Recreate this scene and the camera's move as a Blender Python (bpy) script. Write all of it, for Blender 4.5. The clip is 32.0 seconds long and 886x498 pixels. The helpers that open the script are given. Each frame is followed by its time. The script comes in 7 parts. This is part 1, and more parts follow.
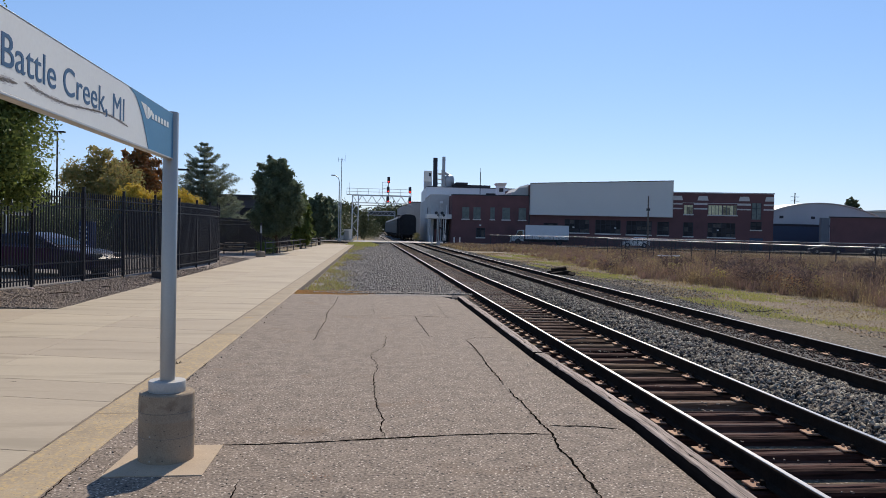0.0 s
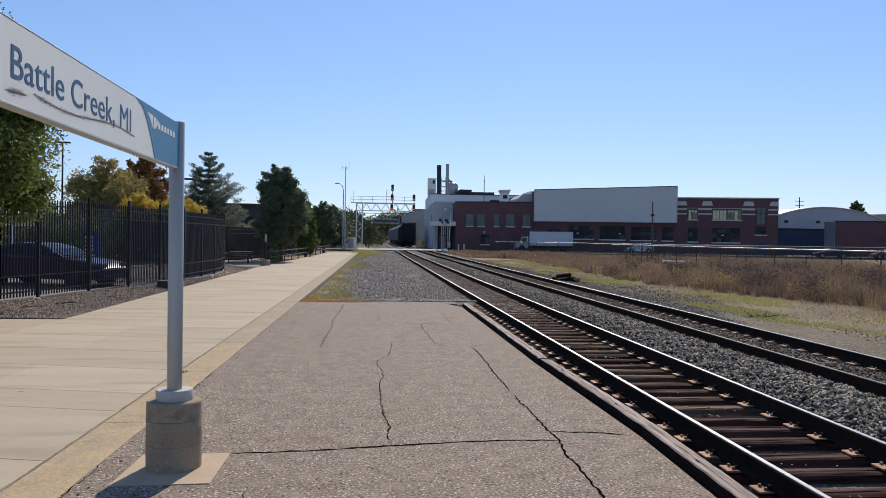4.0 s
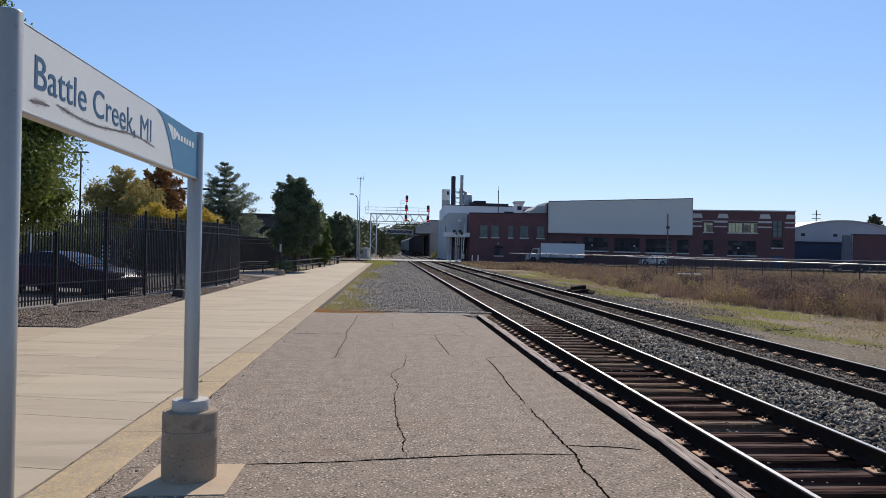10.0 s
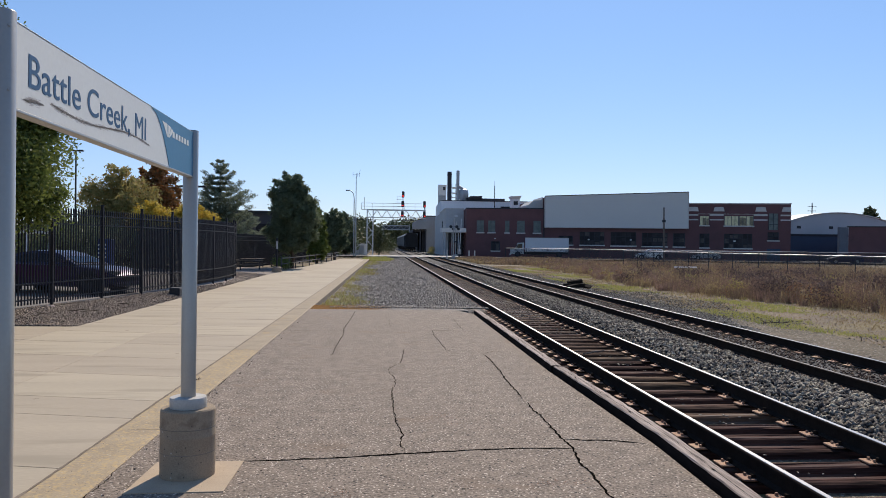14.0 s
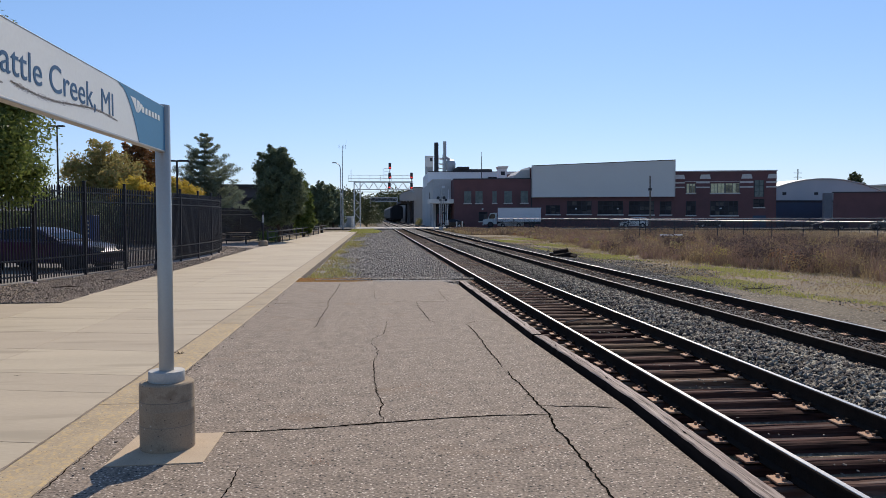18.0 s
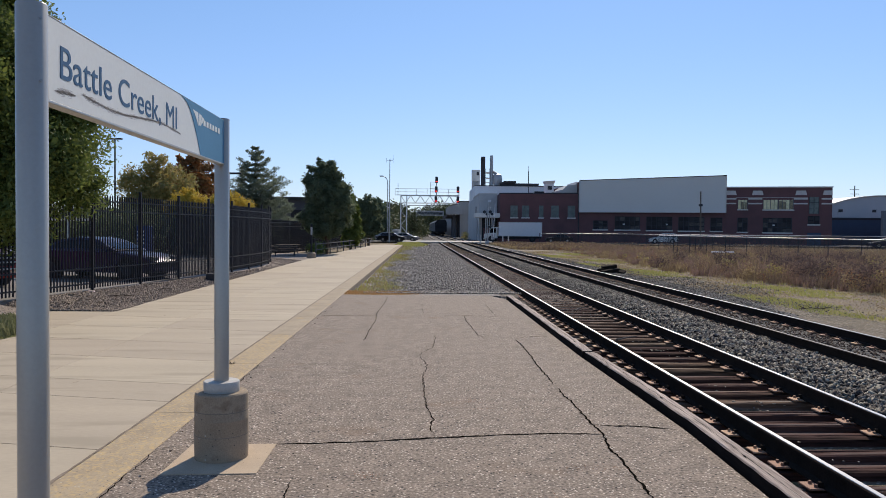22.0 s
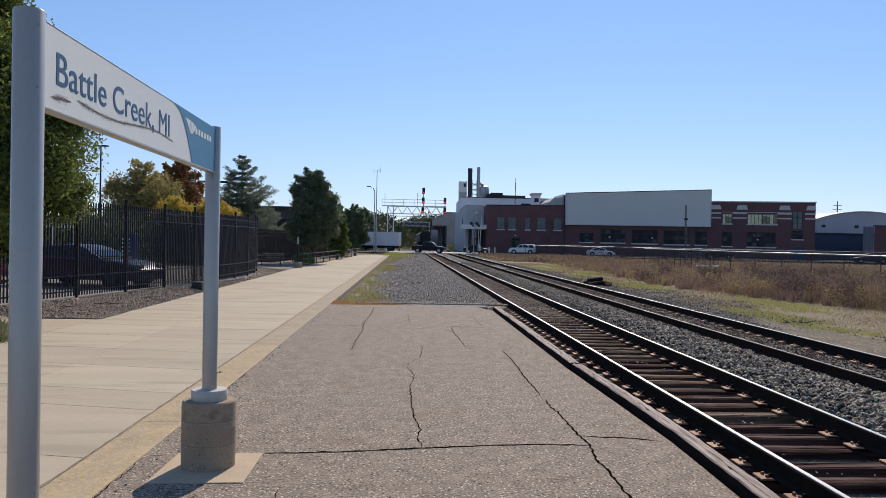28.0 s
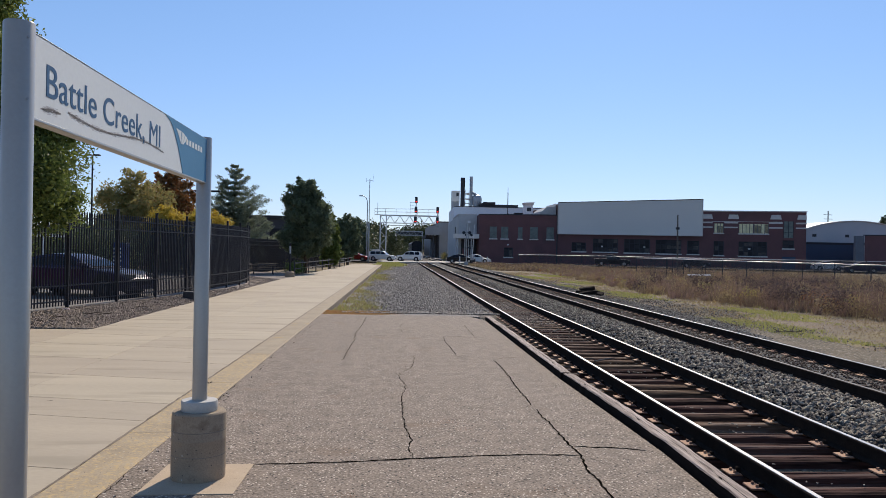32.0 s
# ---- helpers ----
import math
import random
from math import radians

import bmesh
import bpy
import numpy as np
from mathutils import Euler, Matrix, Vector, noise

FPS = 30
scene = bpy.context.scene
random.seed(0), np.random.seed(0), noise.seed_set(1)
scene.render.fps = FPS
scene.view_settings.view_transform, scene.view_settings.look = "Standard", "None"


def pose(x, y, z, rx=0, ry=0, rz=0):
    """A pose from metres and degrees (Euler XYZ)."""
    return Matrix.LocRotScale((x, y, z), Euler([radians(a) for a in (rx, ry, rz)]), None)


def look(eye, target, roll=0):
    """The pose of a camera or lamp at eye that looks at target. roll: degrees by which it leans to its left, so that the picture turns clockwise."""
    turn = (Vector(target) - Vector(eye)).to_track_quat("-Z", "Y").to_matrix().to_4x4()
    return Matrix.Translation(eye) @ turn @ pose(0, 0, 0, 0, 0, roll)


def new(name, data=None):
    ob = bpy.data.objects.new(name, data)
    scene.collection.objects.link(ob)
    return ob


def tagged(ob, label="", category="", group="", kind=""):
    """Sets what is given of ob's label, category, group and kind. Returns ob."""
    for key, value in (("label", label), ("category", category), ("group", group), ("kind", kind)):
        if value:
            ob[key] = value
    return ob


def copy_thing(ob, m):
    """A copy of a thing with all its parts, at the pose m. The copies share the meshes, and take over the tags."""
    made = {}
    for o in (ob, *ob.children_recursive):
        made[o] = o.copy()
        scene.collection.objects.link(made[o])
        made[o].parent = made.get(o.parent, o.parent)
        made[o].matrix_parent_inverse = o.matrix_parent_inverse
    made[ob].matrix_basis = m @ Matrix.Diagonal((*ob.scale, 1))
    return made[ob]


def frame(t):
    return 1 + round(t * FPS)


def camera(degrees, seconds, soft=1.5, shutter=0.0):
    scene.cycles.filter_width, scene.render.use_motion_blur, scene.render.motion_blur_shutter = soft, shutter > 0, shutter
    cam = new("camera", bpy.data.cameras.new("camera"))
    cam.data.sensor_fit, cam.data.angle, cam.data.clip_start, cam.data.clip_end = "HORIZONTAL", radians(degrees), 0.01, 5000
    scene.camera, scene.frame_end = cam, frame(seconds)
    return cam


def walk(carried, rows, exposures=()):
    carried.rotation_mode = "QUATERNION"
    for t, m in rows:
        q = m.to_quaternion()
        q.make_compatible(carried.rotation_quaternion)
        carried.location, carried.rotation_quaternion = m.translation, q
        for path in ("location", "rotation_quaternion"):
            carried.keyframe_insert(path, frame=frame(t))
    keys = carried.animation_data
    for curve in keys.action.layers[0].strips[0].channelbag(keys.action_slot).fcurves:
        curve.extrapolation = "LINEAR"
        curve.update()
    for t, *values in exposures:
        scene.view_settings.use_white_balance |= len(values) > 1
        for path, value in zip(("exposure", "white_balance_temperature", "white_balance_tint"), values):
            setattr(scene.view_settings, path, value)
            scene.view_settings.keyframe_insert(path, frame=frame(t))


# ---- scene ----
cam = camera(59.3, 32.0, soft=0.85)
PATH = [
    (0, (0.016, -0.125, 1.985), (0.21, 1.865, 1.938), 1.3),
    (0.5, (0.013, -0.132, 1.988), (0.198, 1.859, 1.953), 0.6),
    (1, (0.009, -0.142, 1.991), (0.197, 1.849, 1.963), 0.6),
    (1.5, (0.008, -0.131, 1.991), (0.201, 1.859, 1.963), 0.7),
    (2, (0.007, -0.141, 1.985), (0.192, 1.851, 1.966), 0.7),
    (2.5, (0.009, -0.131, 1.982), (0.195, 1.86, 1.95), 0.7),
    (4.5, (0.006, -0.147, 1.986), (0.189, 1.844, 1.958), 0.9),
    (5, (0.011, -0.142, 1.988), (0.239, 1.845, 1.955), 0.9),
    (5.5, (0.009, -0.142, 1.987), (0.253, 1.842, 1.956), 0.9),
    (6, (-0.005, -0.136, 1.988), (0.236, 1.849, 1.968), 1.0),
    (6.5, (0.001, -0.157, 1.984), (0.201, 1.833, 1.975), 0.6),
    (7, (-0.013, -0.124, 1.982), (0.175, 1.867, 1.947), 0.7),
    (7.5, (-0.01, -0.122, 1.999), (0.17, 1.869, 1.949), 0.9),
    (8, (-0.007, -0.144, 1.998), (0.164, 1.848, 1.994), 0.8),
    (8.5, (-0.01, -0.138, 1.994), (0.153, 1.855, 2.011), 0.6),
    (9, (-0.012, -0.125, 1.992), (0.138, 1.869, 2.009), 0.7),
    (9.5, (-0.015, -0.145, 1.992), (0.127, 1.85, 2.009), 1.0),
    (10, (-0.02, -0.119, 1.989), (0.127, 1.875, 1.988), 1.2),
    (10.5, (-0.015, -0.128, 1.991), (0.132, 1.867, 1.98), 1.2),
    (11, (-0.016, -0.128, 1.992), (0.135, 1.866, 1.981), 1.3),
    (11.5, (-0.018, -0.124, 1.988), (0.131, 1.87, 1.963), 1.3),
    (12, (-0.015, -0.136, 1.996), (0.139, 1.858, 1.972), 1.0),
    (12.5, (-0.012, -0.144, 1.995), (0.165, 1.848, 1.995), 1.0),
    (13, (-0.013, -0.118, 1.992), (0.16, 1.874, 1.988), 0.9),
    (13.5, (-0.015, -0.126, 1.989), (0.14, 1.868, 1.977), 0.7),
    (15.5, (0.001, -0.141, 1.999), (0.195, 1.85, 1.989), 1.4),
    (16, (0.019, -0.177, 1.997), (0.272, 1.807, 2.012), 1.4),
    (16.5, (0.03, -0.152, 1.99), (0.316, 1.827, 1.958), 0.9),
    (17, (0.035, -0.136, 1.988), (0.299, 1.843, 1.885), 0.3),
    (17.5, (0.053, -0.172, 1.985), (0.29, 1.813, 1.95), 0.0),
    (18, (0.106, -0.196, 1.991), (0.291, 1.793, 1.905), -0.1),
    (18.5, (0.142, -0.189, 1.961), (0.342, 1.8, 1.894), -0.5),
    (19, (0.131, -0.191, 1.966), (0.254, 1.802, 1.864), -0.6),
    (19.5, (0.082, -0.196, 1.978), (0.158, 1.798, 1.855), -0.7),
    (20, (0.057, -0.169, 1.989), (0.121, 1.826, 1.862), -0.2),
    (20.5, (0.03, -0.124, 1.993), (0.083, 1.871, 1.862), -0.2),
    (21, (0.028, -0.153, 1.998), (0.077, 1.843, 1.889), 0.1),
    (21.5, (0.029, -0.135, 1.998), (0.089, 1.863, 1.924), 0.4),
    (22, (0.031, -0.148, 1.996), (0.1, 1.851, 1.945), 0.5),
    (22.5, (0.028, -0.147, 1.988), (0.106, 1.851, 1.956), 0.5),
    (23, (0.022, -0.167, 1.998), (0.102, 1.831, 1.99), -0.2),
    (23.5, (0.013, -0.177, 1.994), (0.095, 1.822, 2.004), -0.1),
    (24, (0.018, -0.184, 1.993), (0.098, 1.815, 2.007), -0.2),
    (24.5, (0.014, -0.185, 1.993), (0.101, 1.813, 1.999), -0.2),
    (25, (0.021, -0.197, 1.993), (0.125, 1.801, 1.98), 0.3),
    (25.5, (0.021, -0.191, 1.999), (0.145, 1.805, 1.971), 0.5),
    (27.5, (0.008, -0.174, 1.996), (0.144, 1.822, 1.972), 0.9),
    (28, (-0.001, -0.178, 1.989), (0.103, 1.82, 1.967), 1.1),
    (28.5, (0.007, -0.167, 2.0), (0.082, 1.831, 1.953), 1.2),
    (29, (0.014, -0.195, 2.0), (0.101, 1.803, 1.982), 1.2),
    (29.5, (0.014, -0.185, 1.998), (0.097, 1.813, 1.986), 1.2),
    (30, (0.013, -0.161, 1.999), (0.098, 1.837, 1.978), 1.2),
    (30.5, (0.02, -0.173, 1.998), (0.137, 1.824, 1.976), 1.0),
    (31, (0.013, -0.177, 1.996), (0.159, 1.818, 1.998), 1.2),
    (31.5, (0.006, -0.201, 1.994), (0.141, 1.794, 2.029), 1.2),
    (32, (0.015, -0.195, 2.0), (0.137, 1.801, 2.002), 1.1),
]
walk(cam, [(t, look(eye, target, roll)) for t, eye, target, roll in PATH])

# ---- light ----
world = bpy.data.worlds.new("sky")
scene.world = world
world.use_nodes = True
_n = world.node_tree.nodes
_sky = _n.new("ShaderNodeTexSky")
_sky.sky_type, _sky.sun_disc = "NISHITA", False
SUN_EL, SUN_AZ = 39.0, 15.0
_sky.sun_elevation, _sky.sun_rotation = radians(SUN_EL), radians(SUN_AZ)
_sky.air_density, _sky.dust_density, _sky.ozone_density = 1.0, 0.12, 2.0
_tint = _n.new("ShaderNodeMix")
_tint.data_type, _tint.blend_type = "RGBA", "MULTIPLY"
_tint.inputs[0].default_value = 1.0
_dir, _sep, _low = _n.new("ShaderNodeTexCoord"), _n.new("ShaderNodeSeparateXYZ"), _n.new("ShaderNodeMapRange")
_low.interpolation_type = "SMOOTHSTEP"
_low.inputs[1].default_value, _low.inputs[2].default_value = 0.0, 0.32
_hue = _n.new("ShaderNodeMix")
_hue.data_type = "RGBA"
_hue.inputs[6].default_value, _hue.inputs[7].default_value = (0.795, 0.925, 1.27, 1), (0.755, 0.966, 1.285, 1)
world.node_tree.links.new(_dir.outputs["Generated"], _sep.inputs[0])
world.node_tree.links.new(_sep.outputs[2], _low.inputs[0])
world.node_tree.links.new(_low.outputs[0], _hue.inputs[0])
world.node_tree.links.new(_hue.outputs[2], _tint.inputs[7])
_gam = _n.new("ShaderNodeGamma")
_gam.inputs[1].default_value = 0.745
world.node_tree.links.new(_sky.outputs[0], _gam.inputs[0])
world.node_tree.links.new(_gam.outputs[0], _tint.inputs[6])
world.node_tree.links.new(_tint.outputs[2], _n["Background"].inputs[0])
_n["Background"].inputs[1].default_value = 0.1515
sun = new("sun", bpy.data.lights.new("sun", "SUN"))
sun.data.energy, sun.data.angle, sun.data.color = 4.55, radians(0.55), (1.0, 0.89, 0.75)
_ce = math.cos(radians(SUN_EL))
_sd = Vector((math.sin(radians(SUN_AZ)) * _ce, math.cos(radians(SUN_AZ)) * _ce, math.sin(radians(SUN_EL))))
sun.matrix_world = look(_sd * 300, (0, 0, 0))
scene.view_settings.exposure = 0.06


# ---- materials ----
def mat(name, c1, c2=None, rough=0.8, metal=0.0, scale=3.0, fine=60.0, bump=0.2, depth=0.003, amount=0.5, spots=None, spot_scale=40.0,
        spot_edge=0.25, rnd=0.0, island=0.0, spec=0.25, stretch=(1, 1, 1), emit=0.0, coat=0.0, stain=None, stain_scale=0.4, stain_edge=0.55):
    """A surface: two colours mixed by coarse and fine noise, optional specks and stains, and fine relief."""
    m = bpy.data.materials.new(name)
    m.use_nodes = True
    nt = m.node_tree
    N, L = nt.nodes, nt.links
    b = N["Principled BSDF"]
    b.inputs["Roughness"].default_value, b.inputs["Metallic"].default_value = rough, metal
    b.inputs["Specular IOR Level"].default_value = spec
    b.inputs["Coat Weight"].default_value = coat
    c2 = c2 or tuple(v * 0.72 for v in c1)
    tc = N.new("ShaderNodeTexCoord")
    mp = N.new("ShaderNodeMapping")
    mp.inputs["Scale"].default_value = stretch
    L.new(tc.outputs["Object"], mp.inputs["Vector"])

    def tex(sc, det=4.0):
        n = N.new("ShaderNodeTexNoise")
        n.inputs["Scale"].default_value, n.inputs["Detail"].default_value = sc, det
        L.new(mp.outputs[0], n.inputs["Vector"])
        return n.outputs["Fac"]

    def ramp(src, lo, hi):
        r = N.new("ShaderNodeMapRange")
        r.inputs[1].default_value, r.inputs[2].default_value = lo, hi
        L.new(src, r.inputs[0])
        return r.outputs[0]

    def mix(fac, a, bcol):
        x = N.new("ShaderNodeMix")
        x.data_type = "RGBA"
        if isinstance(fac, float):
            x.inputs[0].default_value = fac
        else:
            L.new(fac, x.inputs[0])
        for i, v in ((6, a), (7, bcol)):
            if isinstance(v, tuple):
                x.inputs[i].default_value = (*v, 1)
            else:
                L.new(v, x.inputs[i])
        return x.outputs[2]

    big, small = tex(scale), tex(fine, 6.0)
    ad = N.new("ShaderNodeMath")
    ad.operation = "MULTIPLY_ADD"
    L.new(big, ad.inputs[0])
    ad.inputs[1].default_value = 1 - amount
    sm = N.new("ShaderNodeMath")
    sm.operation = "MULTIPLY"
    L.new(small, sm.inputs[0])
    sm.inputs[1].default_value = amount
    L.new(sm.outputs[0], ad.inputs[2])
    col = mix(ramp(ad.outputs[0], 0.36, 0.64), c2, c1)
    height = small
    if stain:
        col = mix(ramp(tex(stain_scale, 5.0), stain_edge, stain_edge + 0.12), col, stain)
    if spots:
        for k, (sc, edge) in zip(spots, ((spot_scale, spot_edge), (spot_scale * 0.63, spot_edge * 0.85))):
            v = N.new("ShaderNodeTexVoronoi")
            v.inputs["Scale"].default_value = sc
            L.new(mp.outputs[0], v.inputs["Vector"])
            col = mix(ramp(v.outputs["Distance"], edge, edge * 0.6), col, k)
    if rnd or island:
        if rnd:
            src = N.new("ShaderNodeObjectInfo").outputs["Random"]
        else:
            src = N.new("ShaderNodeNewGeometry").outputs["Random Per Island"]
        h = N.new("ShaderNodeHueSaturation")
        L.new(col, h.inputs["Color"])
        k = rnd or island
        r = N.new("ShaderNodeMapRange")
        r.inputs[3].default_value, r.inputs[4].default_value = 1 - k, 1 + k
        L.new(src, r.inputs[0])
        L.new(r.outputs[0], h.inputs["Value"])
        r2 = N.new("ShaderNodeMapRange")
        r2.inputs[3].default_value, r2.inputs[4].default_value = 0.5 - 0.04 * k, 0.5 + 0.05 * k
        L.new(src, r2.inputs[0])
        L.new(r2.outputs[0], h.inputs["Hue"])
        col = h.outputs[0]
    L.new(col, b.inputs["Base Color"])
    if bump:
        bp = N.new("ShaderNodeBump")
        bp.inputs["Strength"].default_value, bp.inputs["Distance"].default_value = bump, depth
        L.new(height, bp.inputs["Height"])
        L.new(bp.outputs[0], b.inputs["Normal"])
    if emit:
        L.new(col, b.inputs["Emission Color"])
        b.inputs["Emission Strength"].default_value = emit
    return m


def leafmat(name, c1, c2, thru=0.35, gloss=0.6):
    """Leaves: colour varies leaf by leaf, some light passes through."""
    m = bpy.data.materials.new(name)
    m.use_nodes = True
    N, L = m.node_tree.nodes, m.node_tree.links
    b = N["Principled BSDF"]
    b.inputs["Roughness"].default_value, b.inputs["Specular IOR Level"].default_value = gloss, 0.25
    g = N.new("ShaderNodeNewGeometry")
    x = N.new("ShaderNodeMix")
    x.data_type = "RGBA"
    L.new(g.outputs["Random Per Island"], x.inputs[0])
    x.inputs[6].default_value, x.inputs[7].default_value = (*c1, 1), (*c2, 1)
    L.new(x.outputs[2], b.inputs["Base Color"])
    t = N.new("ShaderNodeBsdfTranslucent")
    L.new(x.outputs[2], t.inputs[0])
    ms = N.new("ShaderNodeMixShader")
    ms.inputs[0].default_value = thru
    L.new(b.outputs[0], ms.inputs[1])
    L.new(t.outputs[0], ms.inputs[2])
    L.new(ms.outputs[0], N["Material Output"].inputs[0])
    return m


M_ASPHALT = mat("weathered_asphalt", (0.33, 0.26, 0.20), (0.098, 0.077, 0.060), 0.9, fine=38, scale=4.2, bump=0.9, depth=0.009, amount=0.76,
                spots=((0.60, 0.51, 0.42), (0.03, 0.025, 0.021)), spot_scale=26, spot_edge=0.26, stain=(0.19, 0.13, 0.088), stain_scale=0.9, stain_edge=0.62)
M_WALK = mat("broomed_concrete", (0.45, 0.372, 0.272), (0.375, 0.312, 0.228), 0.85, fine=70, scale=1.6, bump=0.3, depth=0.003, rnd=0.06, stain=(0.335, 0.28, 0.203), stain_scale=2.6, stain_edge=0.55, stretch=(0.16, 1, 1))
M_CURB = mat("worn_yellow_curb", (0.43, 0.335, 0.215), (0.30, 0.235, 0.155), 0.9, fine=45, scale=2.2, bump=0.5, depth=0.006, spots=((0.16, 0.13, 0.1), (0.46, 0.40, 0.30)), spot_scale=22, spot_edge=0.16, stain=(0.47, 0.34, 0.175), stain_scale=26, stain_edge=0.50)
M_CURBF = mat("worn_grey_curb", (0.40, 0.32, 0.22), (0.29, 0.235, 0.165), 0.9, fine=45, scale=2.2, bump=0.5, depth=0.006, spots=((0.16, 0.13, 0.1), (0.46, 0.40, 0.30)), spot_scale=22, spot_edge=0.16, stain=(0.43, 0.30, 0.14), stain_scale=2.6, stain_edge=0.60)
M_CONC = mat("grey_concrete", (0.36, 0.285, 0.20), (0.255, 0.195, 0.135), 0.9, fine=90, scale=5, bump=0.4, depth=0.004, spots=((0.12, 0.1, 0.08), (0.45, 0.4, 0.33)), spot_scale=19, spot_edge=0.13, stain=(0.20, 0.145, 0.10), stain_scale=5, stain_edge=0.58)
M_CURBFACE = mat("brown_curb_face", (0.27, 0.215, 0.16), (0.15, 0.117, 0.085), 0.95, fine=40, scale=3, bump=0.6, depth=0.008)
M_CRACK = mat("crack_dirt", (0.006, 0.005, 0.004), (0.012, 0.01, 0.008), 1.0, bump=0, spec=0.0)
M_SEAM = mat("joint_dirt", (0.17, 0.135, 0.10), (0.12, 0.095, 0.07), 1.0, bump=0, spec=0.1)
M_BALLAST = mat("ballast_bed", (0.09, 0.083, 0.076), (0.03, 0.028, 0.027), 0.95, fine=35, scale=8, bump=1.0, depth=0.03, spots=((0.24, 0.225, 0.21), (0.03, 0.028, 0.026)), spot_scale=16, spot_edge=0.4)
M_STONE = mat("crushed_stone", (0.285, 0.252, 0.218), (0.028, 0.024, 0.021), 0.9, fine=90, scale=20, bump=0.3, island=0.85)
M_PEBBLE = mat("landscape_pebble", (0.32, 0.26, 0.215), (0.17, 0.138, 0.115), 0.9, fine=60, scale=14, bump=1.0, depth=0.02, spots=((0.36, 0.30, 0.25), (0.05, 0.04, 0.035)), spot_scale=19, spot_edge=0.38)
M_DIRT = mat("dry_soil", (0.225, 0.17, 0.11), (0.14, 0.105, 0.07), 0.95, fine=30, scale=0.5, bump=0.9, depth=0.03, spots=((0.36, 0.30, 0.235), (0.07, 0.055, 0.04)), spot_scale=14, spot_edge=0.3, stain=(0.225, 0.18, 0.085), stain_scale=0.45, stain_edge=0.5)
M_LAWN = mat("thin_grass_ground", (0.20, 0.19, 0.07), (0.13, 0.135, 0.04), 0.95, fine=35, scale=0.8, bump=0.8, depth=0.03, stain=(0.24, 0.18, 0.11), stain_scale=0.5, stain_edge=0.52)
M_ROAD = mat("road_asphalt", (0.09, 0.085, 0.08), (0.06, 0.057, 0.055), 0.85, fine=60, scale=1)
M_CROSS = mat("crossing_concrete", (0.50, 0.45, 0.39), (0.40, 0.36, 0.31), 0.85, fine=50, scale=1.5)
M_RAIL = mat("rusty_rail", (0.032, 0.024, 0.019), (0.02, 0.015, 0.012), 0.95, 0.0, fine=50, scale=6, spec=0.04)
M_RAILTOP = mat("polished_rail_head", (0.46, 0.43, 0.395), (0.33, 0.31, 0.285), 0.34, 1.0, fine=80, scale=5, bump=0.05, stretch=(1, 0.05, 1))
M_RAILDULL = mat("dull_rail_head", (0.10, 0.085, 0.075), (0.05, 0.042, 0.038), 0.5, 0.4, fine=80, scale=5, bump=0.05, stretch=(1, 0.05, 1))
M_TIE = mat("creosoted_tie", (0.165, 0.092, 0.068), (0.024, 0.016, 0.013), 0.95, fine=30, scale=6, bump=1.0, depth=0.016, amount=0.55, rnd=0.55, spec=0.06, stretch=(0.08, 1, 1), stain=(0.20, 0.165, 0.14), stain_scale=5, stain_edge=0.60)
M_PLATE = mat("rusty_tie_plate", (0.44, 0.27, 0.18), (0.31, 0.18, 0.115), 0.8, 0.1, fine=60, scale=12, bump=0.3, rnd=0.2)
M_TIMBER = mat("weathered_timber", (0.54, 0.44, 0.37), (0.17, 0.128, 0.105), 0.9, fine=46, scale=11, bump=1.0, depth=0.014, amount=0.62, stretch=(1, 0.045, 1))
M_POLE = mat("silver_painted_steel", (0.41, 0.39, 0.35), (0.38, 0.36, 0.325), 0.3, 0.35, fine=60, scale=3, bump=0.03)
M_COLLAR = mat("cast_aluminium", (0.50, 0.47, 0.42), (0.40, 0.375, 0.335), 0.5, 0.1, fine=60, scale=8, bump=0.08)
M_SIGNW = mat("sign_white", (0.76, 0.755, 0.70), (0.71, 0.705, 0.655), 0.45, fine=40, scale=2, bump=0.02)
M_SIGNB = mat("sign_blue", (0.055, 0.20, 0.33), (0.048, 0.18, 0.30), 0.45, fine=40, scale=2, bump=0.02)
M_TEXT = mat("sign_lettering_blue", (0.028, 0.10, 0.20), (0.024, 0.09, 0.18), 0.5, fine=40, scale=3, bump=0)
M_SMEAR = mat("soot_smear", (0.34, 0.32, 0.31), (0.22, 0.205, 0.195), 0.9, fine=40, scale=20, bump=0)
M_BLACK = mat("black_powder_coat", (0.018, 0.018, 0.022), (0.025, 0.025, 0.03), 0.5, fine=60, scale=5, bump=0.05, spec=0.2)
M_BRICK = mat("dark_red_brick", (0.170, 0.083, 0.081), (0.128, 0.067, 0.067), 0.9, fine=12, scale=0.6, bump=0.2, stain=(0.12, 0.066, 0.065), stain_scale=0.25)
M_METAL = mat("grey_metal_cladding", (0.66, 0.64, 0.59), (0.62, 0.60, 0.555), 0.55, 0.0, fine=6, scale=0.2, bump=0)
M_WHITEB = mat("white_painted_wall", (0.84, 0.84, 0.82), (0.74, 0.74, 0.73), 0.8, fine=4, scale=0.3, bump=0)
# Dark roofing; also colours the plates that stand for shade.
M_ROOF_SHADE = mat("dark_roofing_and_shade", (0.06, 0.055, 0.055), (0.04, 0.038, 0.038), 0.9, bump=0)
M_STRIP = mat("cream_stone_band", (0.62, 0.58, 0.54), (0.52, 0.49, 0.45), 0.8, fine=10, scale=2, bump=0)
